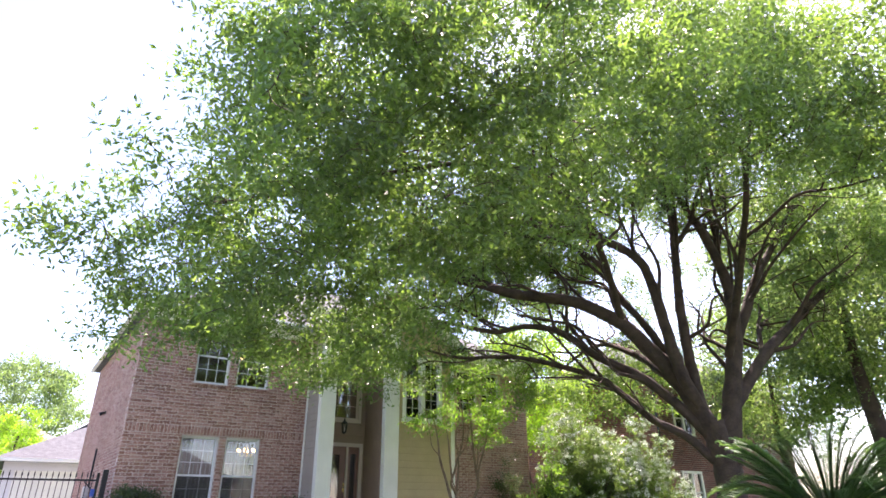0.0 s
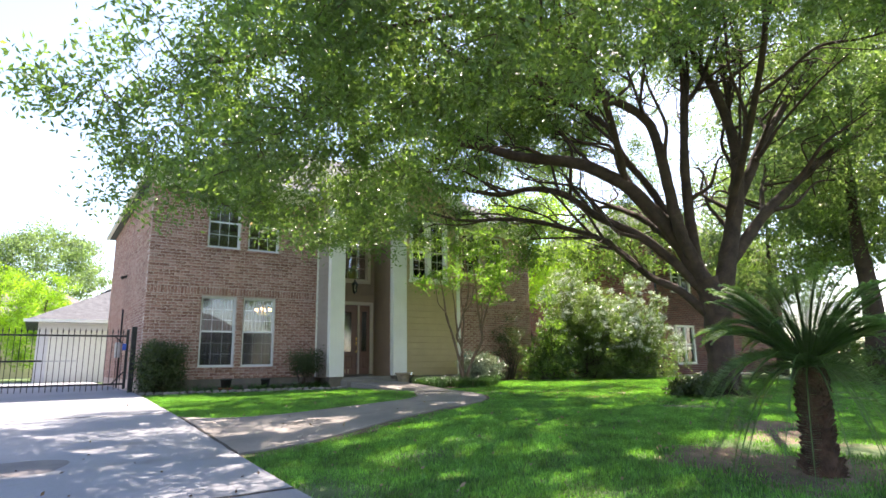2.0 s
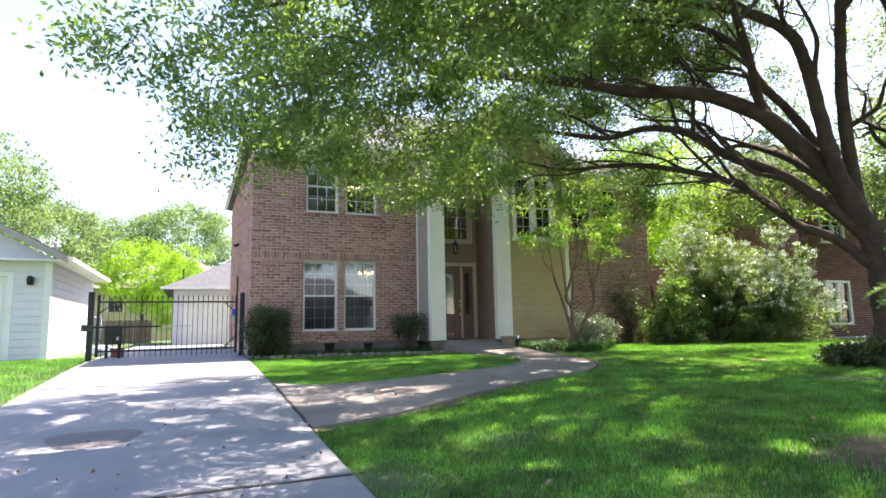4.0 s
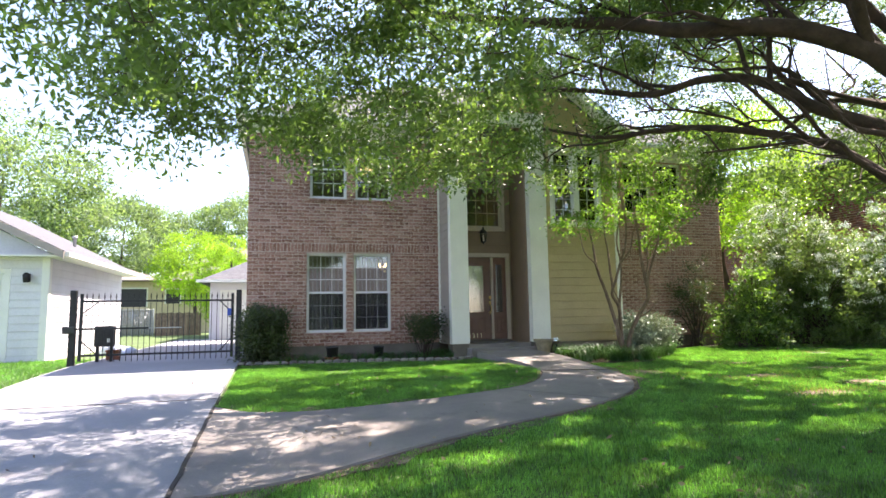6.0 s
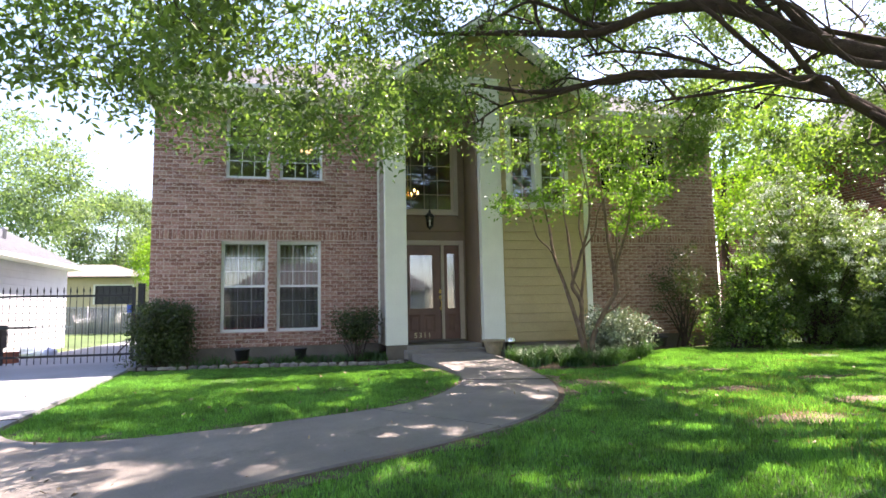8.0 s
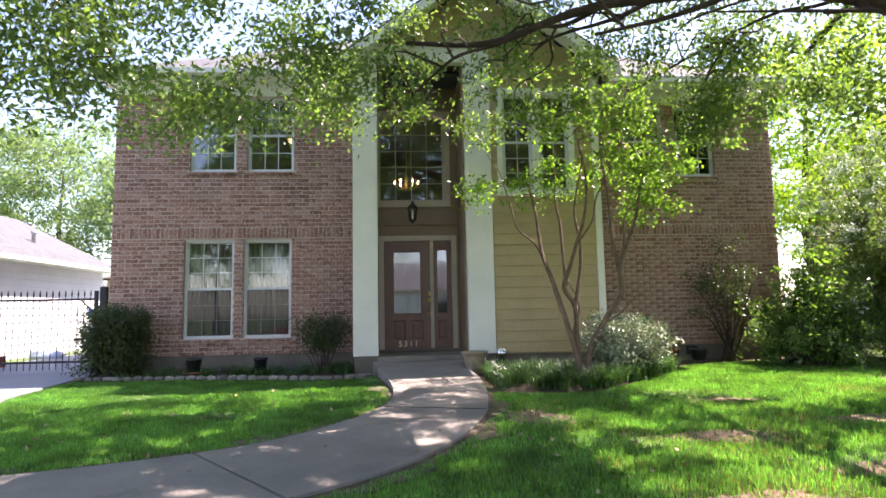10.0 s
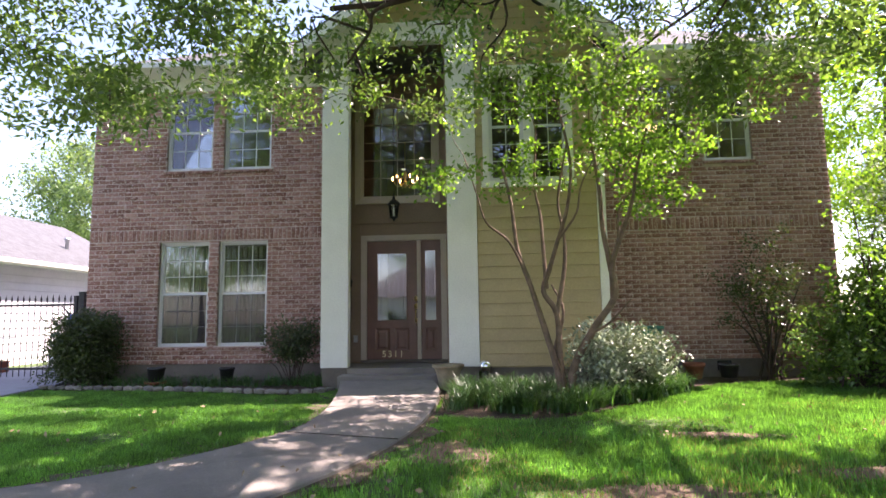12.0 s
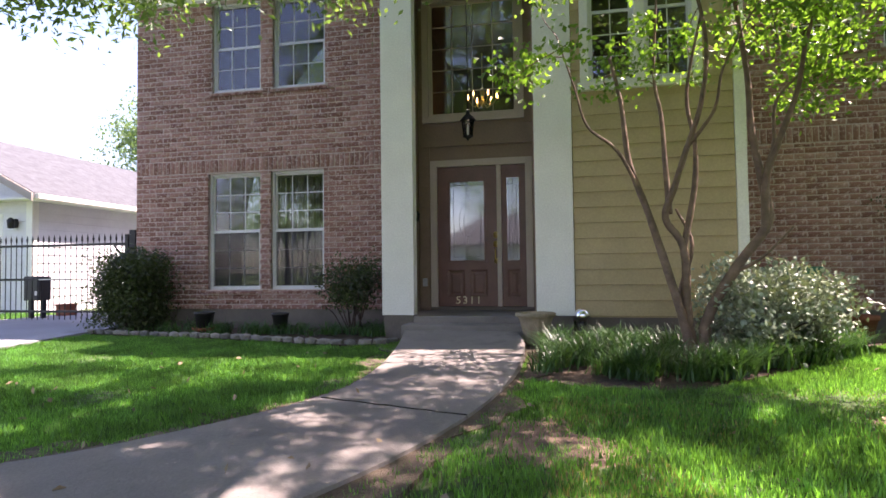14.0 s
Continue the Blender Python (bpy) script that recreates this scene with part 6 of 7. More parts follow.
def lap_wall(name, x0, x1, y, z0, z1, openings, mat, label, parent=None, step=0.19):
    w = mesh_object(name, wall_boxes(x0, x1, z0, z1, y + 0.012, y + 0.14, openings), mat, parent)
    siding(w, x0, x1, z0, z1, y + 0.012, openings, mat, step)
    return w


nb = thing("neighbour_garage_house", "white lap-sided house with garage and grey shingle roof", "house")
lap_wall("front_wall", -10.0, -4.12, 2.5, 0.3, 2.95, [(-9.4, -5.05, 0.30, 2.45)], M_WHITE_SIDING, "", nb)
sw = mesh_object("side_wall", boxes((-4.26, -4.132, 2.64, 9.3, 0.3, 2.95)), M_WHITE_SIDING, nb)
z = 0.32
while z < 2.90:
    bm = lap_board(0.0, 6.78, 0.0, z, min(z + 0.19, 2.95))
    moved(bm, Matrix.Translation((-4.132, 2.52, 0)) @ Matrix.Rotation(radians(90), 4, "Z"))
    part("siding_board", bm, M_WHITE_SIDING, sw)
    z += 0.19
part("corner_board", boxes((-4.26, -4.10, 2.46, 2.51, 0.3, 2.95), (-4.13, -4.095, 2.51, 2.62, 0.3, 2.95)), M_TRIM, nb)
gd = mesh_object("garage_door", boxes((-9.4, -5.05, 2.56, 2.60, 0.32, 2.45)), M_TRIM, nb)
for k in range(4):
    for j in range(5):
        part("door_panel", boxes((-9.32 + 0.86 * j, -8.58 + 0.86 * j, 2.545, 2.56, 0.40 + 0.52 * k, 0.82 + 0.52 * k), bev=0.006), M_TRIM, gd)
part("door_casing", boxes((-5.05, -4.92, 2.48, 2.53, 0.3, 2.57), (-9.4, -5.05, 2.48, 2.53, 2.45, 2.57)), M_TRIM, nb)
part("gable_wall", extruded([(-10.0, 2.95), (-4.13, 2.95), (-7.06, 4.45)], "y", 2.512, 2.64), M_WHITE_SIDING, nb)
for e in (-10.45, -3.70):
    part("roof_plane", extruded([(e, 2.88), (-7.06, 4.62), (-7.06, 4.72), (e, 2.98)], "y", 2.10, 9.5), M_SHINGLE, nb)
    part("barge_board", extruded([(e, 2.78), (-7.06, 4.52), (-7.06, 4.70), (e, 2.96)], "y", 2.06, 2.10), M_GREY_SIDING, nb)
part("gutter", boxes((-3.72, -3.60, 2.15, 9.5, 2.84, 2.95), bev=0.01), M_TRIM, nb)
part("soffit", boxes((-4.132, -3.72, 2.12, 9.5, 2.84, 2.88), (-10.3, -4.132, 2.12, 2.50, 2.84, 2.88)), M_TRIM, nb)
vp = part("vent_pipe", moved(lathe([(0.05, 0), (0.05, 0.45), (0.08, 0.47), (0.08, 0.53)], 10), Matrix.Translation((-4.9, 6.8, 3.4))), M_GALV, nb)
lamp = thing("garage_lamp", "dark outdoor lamp beside the garage door", "lamp", at=(-4.55, 2.47, 2.35))
part("backplate", boxes((-0.05, 0.05, -0.02, 0.03, -0.1, 0.1), bev=0.006), M_IRON, lamp)
part("shade", moved(lathe([(0.06, -0.12), (0.08, 0.06), (0.03, 0.12)], 8), Matrix.Translation((0, -0.12, 0))), M_IRON, lamp)
part("arm", boxes((-0.015, 0.015, -0.12, -0.02, 0.06, 0.09)), M_IRON, lamp)

bg = thing("rear_garage", "white garage with wide door at the end of the driveway", "garage")
part("front_wall", wall_boxes(-1.55, 4.2, 0.35, 2.85, 13.0, 13.15, [(-1.15, 3.7, 0.35, 2.5)]), M_WHITE_SIDING, bg)
gd2 = mesh_object("garage_door", boxes((-1.15, 3.7, 13.06, 13.1, 0.36, 2.5)), M_TRIM, bg)
for k in range(4):
    for j in range(8):
        part("door_panel", boxes((-1.08 + 0.6 * j, -0.56 + 0.6 * j, 13.045, 13.06, 0.44 + 0.52 * k, 0.86 + 0.52 * k), bev=0.006), M_TRIM, gd2)
part("side_wall", boxes((-1.55, -1.40, 13.15, 19.0, 0.35, 2.85)), M_WHITE_SIDING, bg)
rf = hip_roof("garage_roof", -2.0, 4.7, 12.5, 19.5, 2.82, 1.9, M_SHINGLE, "grey shingle hip roof of the rear garage")
rf.parent = bg
for key in ("category", "kind"):
    if key in rf:
        del rf[key]
part("gutter", boxes((-2.05, 4.7, 12.38, 12.5, 2.80, 2.92)), M_TRIM, bg)

rb = thing("brick_neighbour_house", "two-storey dark red brick house with white-framed windows", "house")
NX, NY = 20.3, -0.6


def dark_brick_face(parent, length, z0, z1, m, openings):
    rows = []
    z, r = z0, 0
    while z < z1:
        x = 0.0 - (0.12 if r % 2 else 0)
        while x < length:
            a, b = max(0, x), min(length, x + 0.225)
            zc = z + 0.035
            if b - a > 0.04 and not any(o[0] - 0.1 < (a + b) / 2 < o[1] + 0.1 and o[2] - 0.03 < zc < o[3] + 0.03 for o in openings):
                rows.append(((a + b) / 2, zc, b - a, 0.068, 0.002))
            x += 0.24
        z, r = z + 0.083, r + 1
    v, f = brick_mesh_rows(rows, 0.0)
    v = [tuple(m @ Vector(q)) for q in v]
    ob = array_object("brickwork", v, f, M_DARK_BRICK, parent)
    ob["kind"] = "stuff"


NW = [(1.2, 2.6, 0.75, 2.45), (1.2, 2.6, 3.9, 5.3)]
fw = mesh_object("front_wall", moved(wall_boxes(0, 11, 0.1, 6.3, 0.01, 0.3, NW), Matrix.Translation((NX, NY, 0))), M_DARK_MORTAR, rb)
dark_brick_face(fw, 11, 0.3, 6.3, Matrix.Translation((NX, NY, 0)), NW)
side_m = Matrix.Translation((NX, NY + 9.0, 0)) @ Matrix.Rotation(radians(-90), 4, "Z")
sdw = mesh_object("side_wall", moved(wall_boxes(0, 8.7, 0.1, 6.3, 0.01, 0.3, []), side_m), M_DARK_MORTAR, rb)
dark_brick_face(sdw, 9.0, 0.3, 6.3, side_m, [])
for x0, x1, z0, z1 in NW:
    wn_ = mesh_object("window", boxes((NX + x0, NX + x0 + 0.09, NY - 0.03, NY + 0.1, z0, z1), (NX + x1 - 0.09, NX + x1, NY - 0.03, NY + 0.1, z0, z1), (NX + x0 + 0.09, NX + x1 - 0.09, NY - 0.03, NY + 0.1, z1 - 0.09, z1), (NX + x0 + 0.09, NX + x1 - 0.09, NY - 0.03, NY + 0.1, z0, z0 + 0.09), (NX + (x0 + x1) / 2 - 0.05, NX + (x0 + x1) / 2 + 0.05, NY - 0.02, NY + 0.1, z0 + 0.09, z1 - 0.09)), M_TRIM, rb)
    part("pane", boxes((NX + x0 + 0.09, NX + x1 - 0.09, NY + 0.06, NY + 0.066, z0 + 0.09, z1 - 0.09)), M_GLASS, wn_)
    part("glazing_bar", boxes((NX + x0 + 0.09, NX + x1 - 0.09, NY + 0.03, NY + 0.05, (z0 + z1) / 2 - 0.025, (z0 + z1) / 2 + 0.025)), M_TRIM, wn_)
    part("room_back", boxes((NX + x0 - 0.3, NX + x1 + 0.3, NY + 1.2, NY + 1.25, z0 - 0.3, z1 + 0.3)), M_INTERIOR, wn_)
bm = bmesh.new()
rod(bm, (NX - 0.08, NY - 0.08, 0.35), (NX - 0.08, NY - 0.08, 6.3), 0.05)
part("downspout", bm, M_IRON, rb)
sdp = part("side_window", boxes((NX - 0.06, NX + 0.02, NY + 1.3, NY + 1.4, 1.0, 2.5), (NX - 0.06, NX + 0.02, NY + 2.3, NY + 2.4, 1.0, 2.5), (NX - 0.06, NX + 0.02, NY + 1.4, NY + 2.3, 2.4, 2.5), (NX - 0.06, NX + 0.02, NY + 1.4, NY + 2.3, 1.0, 1.1)), M_TRIM, rb)
rf = hip_roof("roof", NX - 0.5, NX + 11.5, NY - 0.5, NY + 9.5, 6.3, 3.2, M_SHINGLE, "brown shingle hip roof")
rf.parent = rb
for key in ("category", "kind"):
    if key in rf:
        del rf[key]
bp = strip("neighbour_path", [(17.5, -1.6), (19, -1.7), (24, -1.8)], [(17.5, -2.4), (19, -2.5), (24, -2.6)], M_WALK, 0.02, 0.1, "pale concrete path by the brick neighbour", "path")

for hx, hy, s in ((-22.0, 34.0, 1.0), (-30.0, 46.0, 1.2)):
    fh = thing("distant_house", "distant low house with brown shingle roof", "house", group="distant houses")
    part("wall", boxes((hx - 5 * s, hx + 5 * s, hy, hy + 7, 0.3, 3.0 * s)), M_WHITE_SIDING, fh)
    rf = hip_roof("roof", hx - 5.6 * s, hx + 5.6 * s, hy - 0.6, hy + 7.6, 3.0 * s, 2.4 * s, M_SHINGLE, "")
    rf.parent = fh
    for key in ("category", "kind"):
        if key in rf:
            del rf[key]
    for k in range(3):
        wf = part("window", boxes((hx - 3.6 * s + 3 * k * s, hx - 2.2 * s + 3 * k * s, hy - 0.04, hy - 0.001, 1.2 * s, 2.4 * s)), M_BLACK_PLASTIC, fh, "dark window")

# house and car across the street, seen only as reflections
oh = thing("opposite_house", "pale house across the street", "house")
part("wall", boxes((-2, 14, -42, -36, -0.5, 3.0)), M_WHITE_SIDING, oh)
rf = hip_roof("roof", -2.6, 14.6, -42.6, -35.4, 3.0, 2.6, M_SHINGLE, "")
rf.parent = oh
for key in ("category", "kind"):
    if key in rf:
        del rf[key]
part("garage_door", boxes((0, 5, -35.99, -35.95, -0.4, 2.0)), M_TRIM, oh)
part("window", boxes((8, 10.4, -35.99, -35.95, 0.6, 2.1)), M_BLACK_PLASTIC, oh)



def parked_car(x, y, paint, label):
    """A parked saloon car, its length along the street."""
    z = float(ground_z(x, y)) + 0.02
    c = thing("parked_car", label, "car", group="cars on the street", at=(x, y, z))
    side = [(-2.2, 0.32), (2.2, 0.32), (2.25, 0.62), (2.1, 0.86), (1.1, 0.96), (-1.75, 1.0), (-2.2, 0.92), (-2.28, 0.6)]
    bm = extruded(side, "y", -0.86, 0.86)
    bmesh.ops.bevel(bm, geom=bm.edges[:], offset=0.05, segments=2, affect="EDGES")
    part("body", bm, paint, c)
    bm = extruded([(-1.7, 0.98), (1.0, 0.95), (0.35, 1.42), (-1.1, 1.45)], "y", -0.70, 0.70)
    part("greenhouse", bm, M_BLACK_PLASTIC, c, "dark car windows")
    part("roof", moved(boxes((-0.72, 0.72, -0.66, 0.66, -0.03, 0.03), bev=0.02), Matrix.Translation((-0.38, 0, 1.45))), paint, c)
    for wx in (-1.38, 1.38):
        for wy in (-0.80, 0.80):
            tyre = part("wheel", moved(lathe([(0.20, -0.1), (0.32, -0.1), (0.33, 0.0), (0.32, 0.1), (0.20, 0.1)], 20), Matrix.Translation((wx, wy, 0.32)) @ Matrix.Rotation(radians(90), 4, "X")), M_BLACK_PLASTIC, c)
            part("rim", moved(lathe([(0.03, -0.11), (0.20, -0.105), (0.20, 0.105), (0.03, 0.11)], 16), Matrix.Translation((wx, wy, 0.32)) @ Matrix.Rotation(radians(90), 4, "X")), M_GALV, tyre)
    return c


parked_car(1.0, -22.4, material("red_car_paint", (0.48, 0.025, 0.022), 0.25, 0.05, 2, 30, 0.0), "dark red saloon car parked on the street")
parked_car(5.9, -22.5, material("silver_car_paint", (0.55, 0.56, 0.58), 0.25, 0.05, 2, 30, 0.0), "silver saloon car parked on the street")

# ---- fences behind the gate ----
M_GREY_SLAT = material("grey_vinyl_slat", (0.20, 0.21, 0.22), 0.6, 0.1, 3, 40, 0.05, pieces="object")
cf = thing("chain_link_fence", "chain-link fence with grey slats across the back yard", "fence")
A, B = Vector((-8.6, 22.0, 0.36)), Vector((-5.4, 22.0, 0.36))
D = B - A
for k in range(4):
    p = A + D * k / 3
    bm = bmesh.new()
    rod(bm, p - Vector((0, 0, 0.1)), p + Vector((0, 0, 1.5)), 0.025)
    part("post", bm, M_GALV, cf)
bm = bmesh.new()
rod(bm, A + Vector((0, 0, 1.48)), B + Vector((0, 0, 1.48)), 0.018)
part("top_rail", bm, M_GALV, cf)
bm = bmesh.new()
n = 60
for k in range(-24, n):
    for s in (0, 1):
        t0, t1 = k / n, (k + 24) / n
        a0, a1 = max(0, t0), min(1, t1)
        if a1 <= a0:
            continue
        z0, z1 = (a0 - t0) / (t1 - t0) * 1.45, (a1 - t0) / (t1 - t0) * 1.45
        if s:
            z0, z1 = 1.45 - z0, 1.45 - z1
        rod(bm, A + D * a0 + Vector((0, 0, z0 + 0.02)), A + D * a1 + Vector((0, 0, z1 + 0.02)), 0.003, sides=3)
for k in range(40):
    part("privacy_slat", boxes((A.x + 0.08 * k + 0.008, A.x + 0.08 * k + 0.072, A.y + 0.012, A.y + 0.016, 0.44, 1.80)), M_GREY_SLAT, cf)
w_ = part("wire_mesh", bm, M_GALV, cf)
w_["kind"] = "stuff"
M_SACK = material("pale_blue_plastic", (0.45, 0.52, 0.66), 0.35, 0.2, 6, 30, 0.5)
wf = thing("board_fence", "weathered brown board fence at the back", "fence")
for k in range(16):
    part("board", boxes((-5.32 + 0.15 * k, -5.32 + 0.15 * k + 0.14, 22.0 + 0.002 * (k % 3), 22.02 + 0.002 * (k % 3), 0.33, 1.62 + 0.02 * (k % 3))), M_CEDAR, wf)
part("rail", boxes((-5.32, -2.93, 22.03, 22.07, 0.7, 0.79)), M_CEDAR, wf)
part("rail", boxes((-5.32, -2.93, 22.03, 22.07, 1.35, 1.44)), M_CEDAR, wf)
# low house beyond the fences
M_TAN_ROOF = material("sunlit_tan_shingles", (0.17, 0.148, 0.138), 0.95, 0.2, 4, 30, 0.5)
M_CREAM = material("cream_wall_paint", (0.55, 0.46, 0.30), 0.7, 0.08, 2, 30, 0.1)
lh = thing("rear_neighbour_house", "low cream house with tan shingle roof and dark wide window", "house")
part("wall", wall_boxes(-13.0, -1.5, 0.3, 3.75, 28.0, 28.2, [(-9.2, -6.9, 2.1, 3.35), (-5.9, -4.9, 2.3, 3.3)]), M_CREAM, lh)
for x0, x1, z0, z1 in ((-9.2, -6.9, 2.1, 3.35), (-5.9, -4.9, 2.3, 3.3)):
    w2 = part("window", boxes((x0, x0 + 0.08, 27.96, 28.05, z0, z1), (x1 - 0.08, x1, 27.96, 28.05, z0, z1), (x0 + 0.08, x1 - 0.08, 27.96, 28.05, z1 - 0.08, z1)), M_TRIM, lh)
    part("pane", boxes((x0 + 0.08, x1 - 0.08, 28.06, 28.07, z0, z1 - 0.08)), M_BLACK_PLASTIC, w2)
for ra, rb_, rz, rise, ya in ((-13.5, -5.9, 3.75, 1.0, 27.3), (-6.0, -1.0, 3.75, 1.5, 27.1), (-5.2, 1.5, 5.0, 1.7, 31.0)):
    rf = hip_roof("roof", ra, rb_, ya, ya + 5.5, rz, rise, M_TAN_ROOF, "")
    rf.parent = lh
    for key in ("category", "kind"):
        if key in rf:
            del rf[key]
part("upper_wall", boxes((-4.7, 1.0, 31.6, 31.8, 3.75, 5.0)), M_CREAM, lh)
for bx, by, s in ((-3.15, 4.5, 0.30), (-2.75, 4.25, 0.24)):
    bm = bmesh.new()
    bmesh.ops.create_icosphere(bm, subdivisions=3, radius=1.0)
    for v in bm.verts:
        q = 1 + 0.28 * noise.noise(v.co * 2.1 + Vector((bx * 7, 0, 0)))
        v.co = Vector((v.co.x * q * s, v.co.y * q * s * 0.8, max(-0.5, v.co.z * q) * s * 0.62))
    for f in bm.faces:
        f.smooth = True
    sack = mesh_object("plastic_sack", moved(bm, Matrix.Translation((bx, by, float(ground_z(bx, by)) + 0.5 * s * 0.62 - 0.01))), M_SACK)
    tagged(sack, "crumpled pale blue plastic sack by the garage wall", "bag", "sacks by the garage")

# ---- background trees ----


def back_tree(x, y, h, spread, seed, mat, label, trunk_h=None, n=130, each=70, leaf=0.22, girth=0.0):
    rng = np.random.default_rng(seed)
    z0 = float(ground_z(x, y)) - 0.1
    t = thing("background_tree", label, "tree", group="background trees")
    th = trunk_h or h * 0.35
    limb("trunk", [(x, y, z0), (x + 0.1, y, z0 + th * 0.5), (x, y + 0.1, z0 + th), (x + 0.2, y, z0 + h * 0.75)], girth or 0.02 * h + 0.06, 0.05, M_BARK, t, 9, 0.04, 5)
    nd = [(x, y, z0 + th * 0.8 + (h * 0.75 - th * 0.8) * q) for q in np.linspace(0, 1, 6)]
    cs = []
    while len(cs) < n:
        u = rng.normal(size=3)
        u /= np.linalg.norm(u)
        u *= rng.uniform(0.35, 1.0) ** 0.5 * (1 + 0.25 * noise.noise(Vector(u * 2.0 + np.array([seed, 0, 0]))))
        p = np.array([x, y, z0 + (h + th) / 2]) + u * [spread, spread, (h - th) / 2 * 1.05]
        cs.append(p)
    crown(t, nd, [0.1] * 6, cs, each, spread * 0.11, M_BARK, mat, leaf, leaf * 0.55, rng)
    return t


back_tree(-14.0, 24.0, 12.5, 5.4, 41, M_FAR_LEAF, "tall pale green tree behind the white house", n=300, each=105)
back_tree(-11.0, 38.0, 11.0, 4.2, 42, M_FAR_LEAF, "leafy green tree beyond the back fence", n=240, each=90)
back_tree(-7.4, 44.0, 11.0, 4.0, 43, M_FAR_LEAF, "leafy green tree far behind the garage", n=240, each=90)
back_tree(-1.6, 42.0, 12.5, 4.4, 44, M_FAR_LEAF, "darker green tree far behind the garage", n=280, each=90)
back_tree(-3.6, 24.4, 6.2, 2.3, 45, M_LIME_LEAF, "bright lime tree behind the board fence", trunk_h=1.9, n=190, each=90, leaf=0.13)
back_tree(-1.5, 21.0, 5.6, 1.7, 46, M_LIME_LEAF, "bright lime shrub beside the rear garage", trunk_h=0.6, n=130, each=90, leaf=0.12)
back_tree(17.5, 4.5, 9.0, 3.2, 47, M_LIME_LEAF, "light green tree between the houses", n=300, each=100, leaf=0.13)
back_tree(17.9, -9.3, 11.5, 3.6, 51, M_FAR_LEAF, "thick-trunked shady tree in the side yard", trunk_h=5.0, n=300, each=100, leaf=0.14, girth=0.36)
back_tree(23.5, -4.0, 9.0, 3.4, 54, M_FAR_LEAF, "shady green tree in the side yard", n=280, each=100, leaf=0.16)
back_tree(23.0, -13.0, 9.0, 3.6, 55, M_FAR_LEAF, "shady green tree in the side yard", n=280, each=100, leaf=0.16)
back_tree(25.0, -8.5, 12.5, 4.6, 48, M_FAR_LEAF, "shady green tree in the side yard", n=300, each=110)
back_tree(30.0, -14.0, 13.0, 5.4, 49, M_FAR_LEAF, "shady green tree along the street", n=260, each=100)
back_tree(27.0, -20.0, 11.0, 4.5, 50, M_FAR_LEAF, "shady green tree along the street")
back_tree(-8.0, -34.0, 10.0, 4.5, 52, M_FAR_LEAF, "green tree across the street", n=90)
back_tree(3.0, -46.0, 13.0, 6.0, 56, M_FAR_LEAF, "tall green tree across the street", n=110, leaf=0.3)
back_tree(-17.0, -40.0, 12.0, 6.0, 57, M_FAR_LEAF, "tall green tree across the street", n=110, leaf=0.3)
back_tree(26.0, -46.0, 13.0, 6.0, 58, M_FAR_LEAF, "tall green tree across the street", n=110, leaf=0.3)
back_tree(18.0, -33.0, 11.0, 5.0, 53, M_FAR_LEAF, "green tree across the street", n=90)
for k, (hx, hy, hw, hh) in enumerate(((20.0, -7.5, 1.6, 1.5), (22.5, -10.5, 2.0, 1.8), (18.3, -9.8, 1.3, 1.2))):
    bush("side_yard_shrub", "shady green shrub in the side yard", (hx - hw, hx + hw, hy - 1.2, hy + 1.2, 0.15, 0.15 + hh), 4200, M_SHRUB_LEAF, 0.13, 0.06, 60 + k, 2.2, group="side yard shrubs")

# ---- small things by the house ----
stone_pts = resample(BORDER, 30)
edge = thing("stone_border", "row of rough grey stones edging the bed", "border stones")
base_data = []
for s in range(4):
    bm = bmesh.new()
    bmesh.ops.create_icosphere(bm, subdivisions=1, radius=1.0)
    for v in bm.verts:
        v.co *= 1 + 0.22 * noise.noise(v.co * 1.7 + Vector((s * 5, 0, 0)))
        v.co.z = max(-0.6, min(0.75, v.co.z))
    me = bpy.data.meshes.new("border_stone")
    bm.to_mesh(me)
    bm.free()
    me.materials.append(M_STONE)
    base_data.append(me)
st = random.Random(7)
for k, ((ax, ay), (bx, by)) in enumerate(zip(stone_pts, stone_pts[1:])):
    ob = new("border_stone", base_data[k % 4])
    ob.parent = edge
    mx_, my_ = (ax + bx) / 2, (ay + by) / 2
    ob.matrix_local = Matrix.Translation((mx_, my_ - 0.03, float(ground_z(mx_, my_)) + 0.02)) @ Matrix.Rotation(math.atan2(by - ay, bx - ax) + st.uniform(-0.15, 0.15), 4, "Z") @ Matrix.Diagonal((0.098 * st.uniform(0.85, 1.1), 0.06 * st.uniform(0.8, 1.2), 0.058 * st.uniform(0.8, 1.2), 1))


def nursery_pot(x, y, z, r, h, saucer):
    p = thing("nursery_pot", "black plastic nursery pot on a terracotta saucer" if saucer else "black plastic nursery pot in the bed", "pot", group="pots in the front bed", at=(x, y, z))
    if saucer:
        part("saucer", lathe([(r * 1.0, 0.0), (r * 1.25, 0.015), (r * 1.3, 0.05), (r * 1.2, 0.05), (r * 1.1, 0.02), (0.0, 0.018)], 20), M_TERRACOTTA, p, "terracotta saucer")
    part("pot_body", lathe([(r * 0.75, 0.02), (r * 0.95, h * 0.86), (r * 1.03, h * 0.87), (r * 1.05, h), (r * 0.95, h), (r * 0.9, h * 0.85), (0.0, h * 0.82)], 22), M_BLACK_PLASTIC, p)
    return p


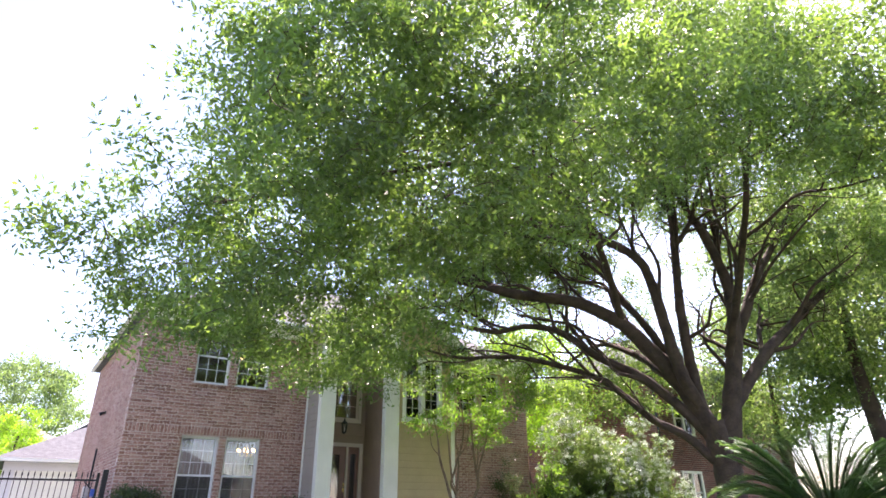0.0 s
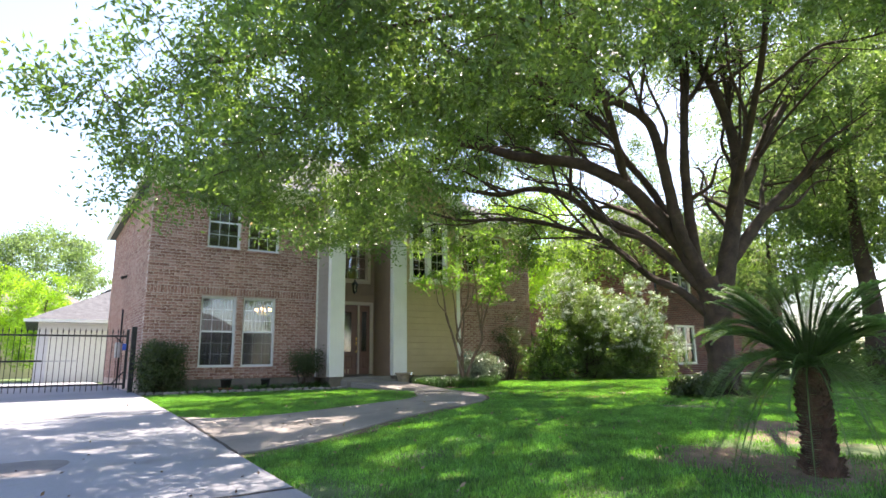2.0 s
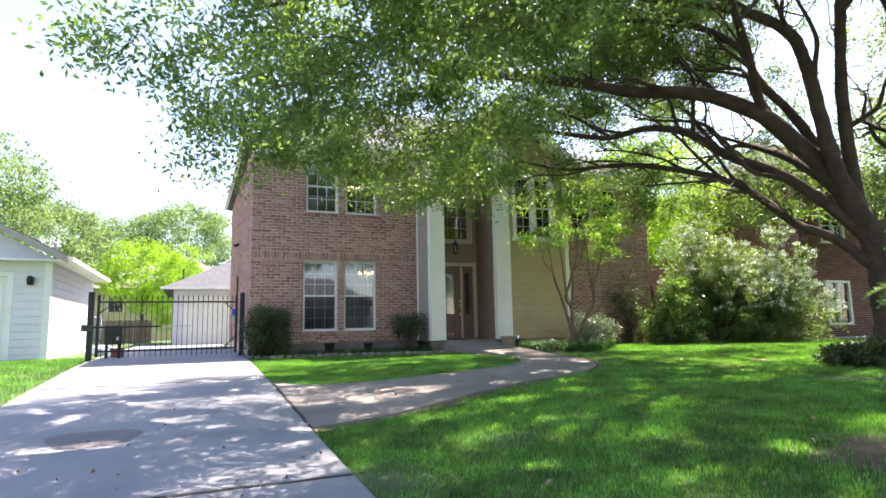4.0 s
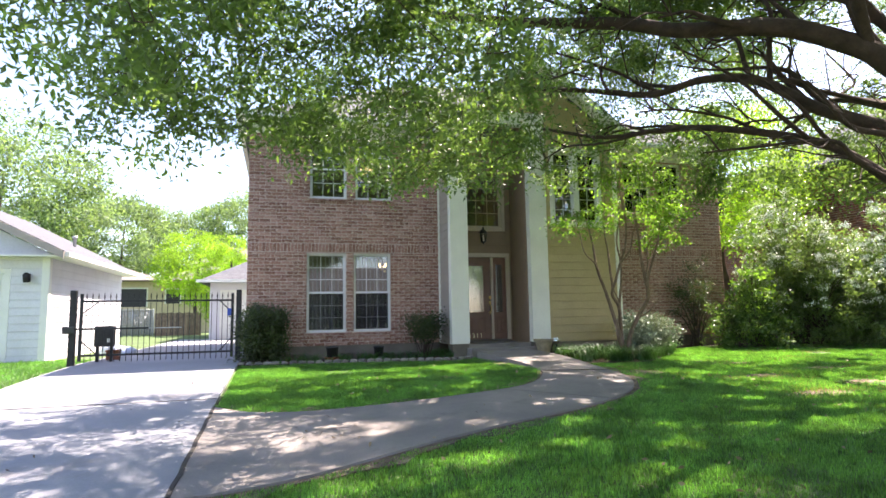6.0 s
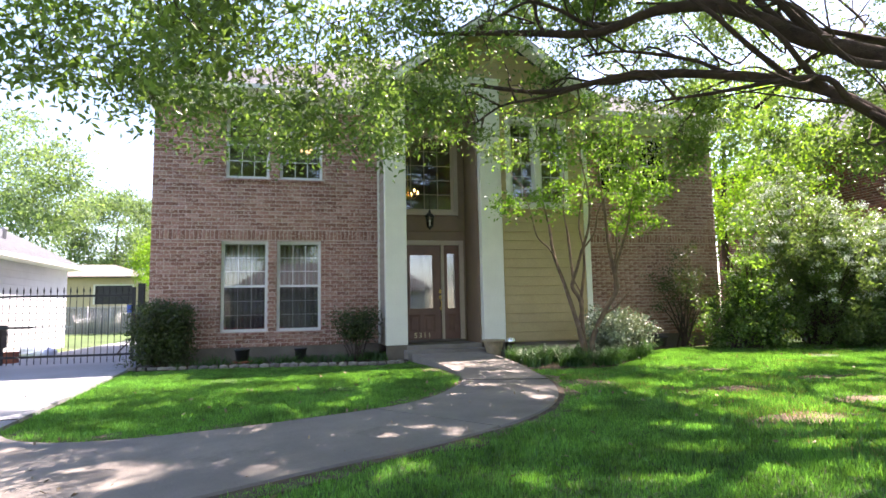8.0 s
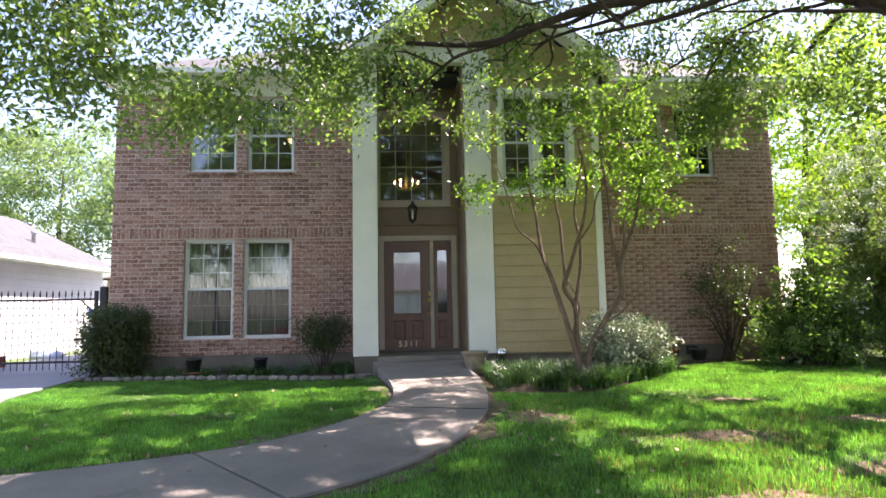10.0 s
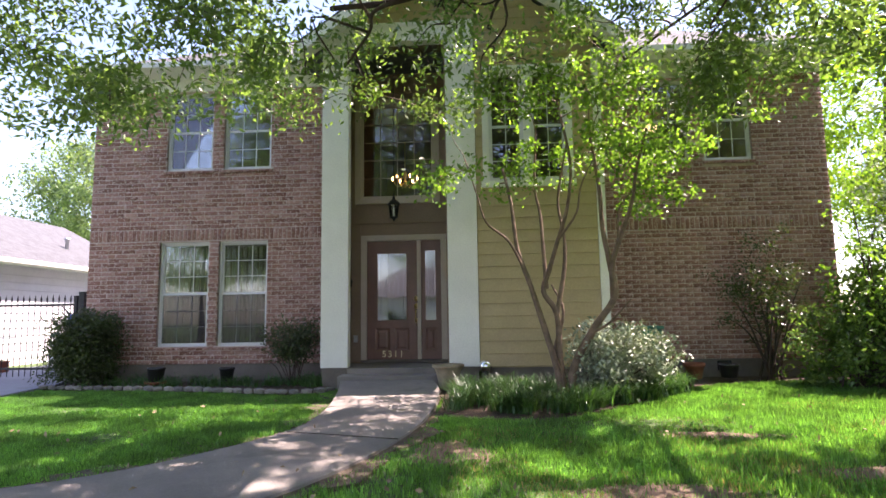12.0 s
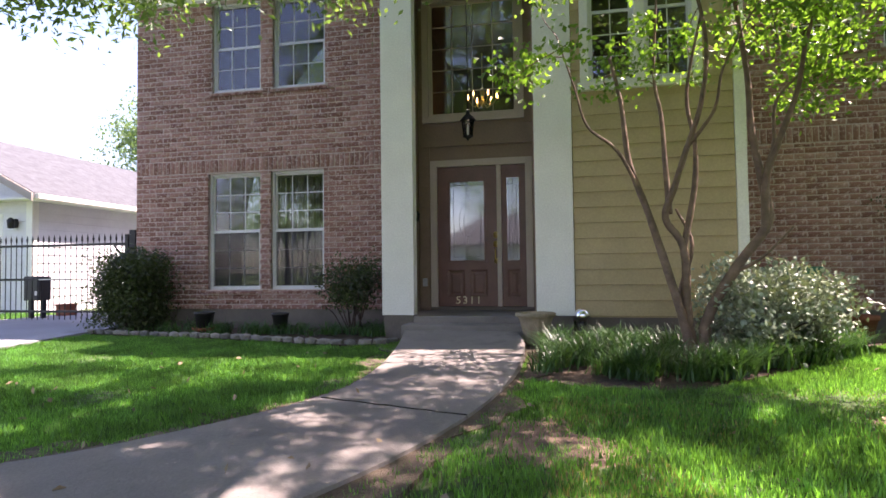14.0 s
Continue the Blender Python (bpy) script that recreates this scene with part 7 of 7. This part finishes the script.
zb = 0.38
nursery_pot(2.40, -0.85, zb, 0.135, 0.27, True)
nursery_pot(3.45, -0.62, zb, 0.12, 0.24, False)
tp = thing("terracotta_pot", "round terracotta pot against the brick wall", "pot", at=(10.85, -0.55, 0.37))
part("pot_body", lathe([(0.10, 0.0), (0.14, 0.18), (0.16, 0.18), (0.165, 0.24), (0.14, 0.24), (0.13, 0.2), (0.0, 0.19)], 20), M_TERRACOTTA, tp)
nursery_pot(11.35, -0.6, 0.37, 0.15, 0.22, False)
urn = thing("planter_bowl", "low weathered concrete planter bowl beside the step", "planter", at=(7.08, -1.5, 0.345))
part("bowl", lathe([(0.12, 0.0), (0.13, 0.02), (0.15, 0.14), (0.19, 0.28), (0.21, 0.31), (0.23, 0.32), (0.23, 0.355), (0.20, 0.355), (0.18, 0.30), (0.0, 0.28)], 24), M_URN, urn)
ball = thing("gazing_ball", "small mirrored gazing ball on a dark stand", "garden ball", at=(7.62, -1.02, 0.36))
bm = bmesh.new()
bmesh.ops.create_uvsphere(bm, u_segments=24, v_segments=16, radius=0.095)
for f in bm.faces:
    f.smooth = True
part("ball", moved(bm, Matrix.Translation((0, 0, 0.27))), M_CHROME, ball)
part("stand", lathe([(0.08, 0.0), (0.05, 0.04), (0.03, 0.12), (0.06, 0.18)], 14), M_IRON, ball)
bn = thing("green_bin", "low green plastic bin behind the pale bush", "bin", at=(10.05, -0.6, 0.36))
part("bin_body", boxes((-0.28, 0.28, -0.2, 0.2, 0.0, 0.78), bev=0.03), M_GREEN_BIN, bn)
part("lid", boxes((-0.3, 0.3, -0.22, 0.22, 0.78, 0.83), bev=0.015), M_GREEN_BIN, bn)
hose = thing("coiled_hose", "dark hose coiled on the mulch by the wall", "hose", at=(0, 0, 0))
bm = bmesh.new()
pts = [(10.45 + (0.30 - 0.01 * k * 0.3) * math.cos(k * 0.4), -0.95 + 0.2 * math.sin(k * 0.4), 0.385 + 0.0016 * k) for k in range(60)]
for a, b in zip(pts, pts[1:]):
    rod(bm, a, b, 0.010, sides=6)
part("hose_coil", bm, M_BLACK_PLASTIC, hose)
bm = bmesh.new()
lf = random.Random(15)
lv, lfz = [], []
for k in range(80):
    x, y = lf.uniform(-2.6, 0.4), lf.gauss(-10.6, 0.7) if k % 2 else lf.uniform(-14, -2)
    lv.append((x, y, float(ground_z(x, y)) + 0.016))
litter = leaf_cloud("dry_leaves", lv, material("dry_brown_leaf", (0.14, 0.085, 0.045), 0.8, 0.4, 5, 30, 0, pieces="island"), None, 0.045, 0.024, droop=0.0, rng=np.random.default_rng(2))
tagged(litter, "dry brown leaves scattered on the driveway", "leaves", kind="stuff")
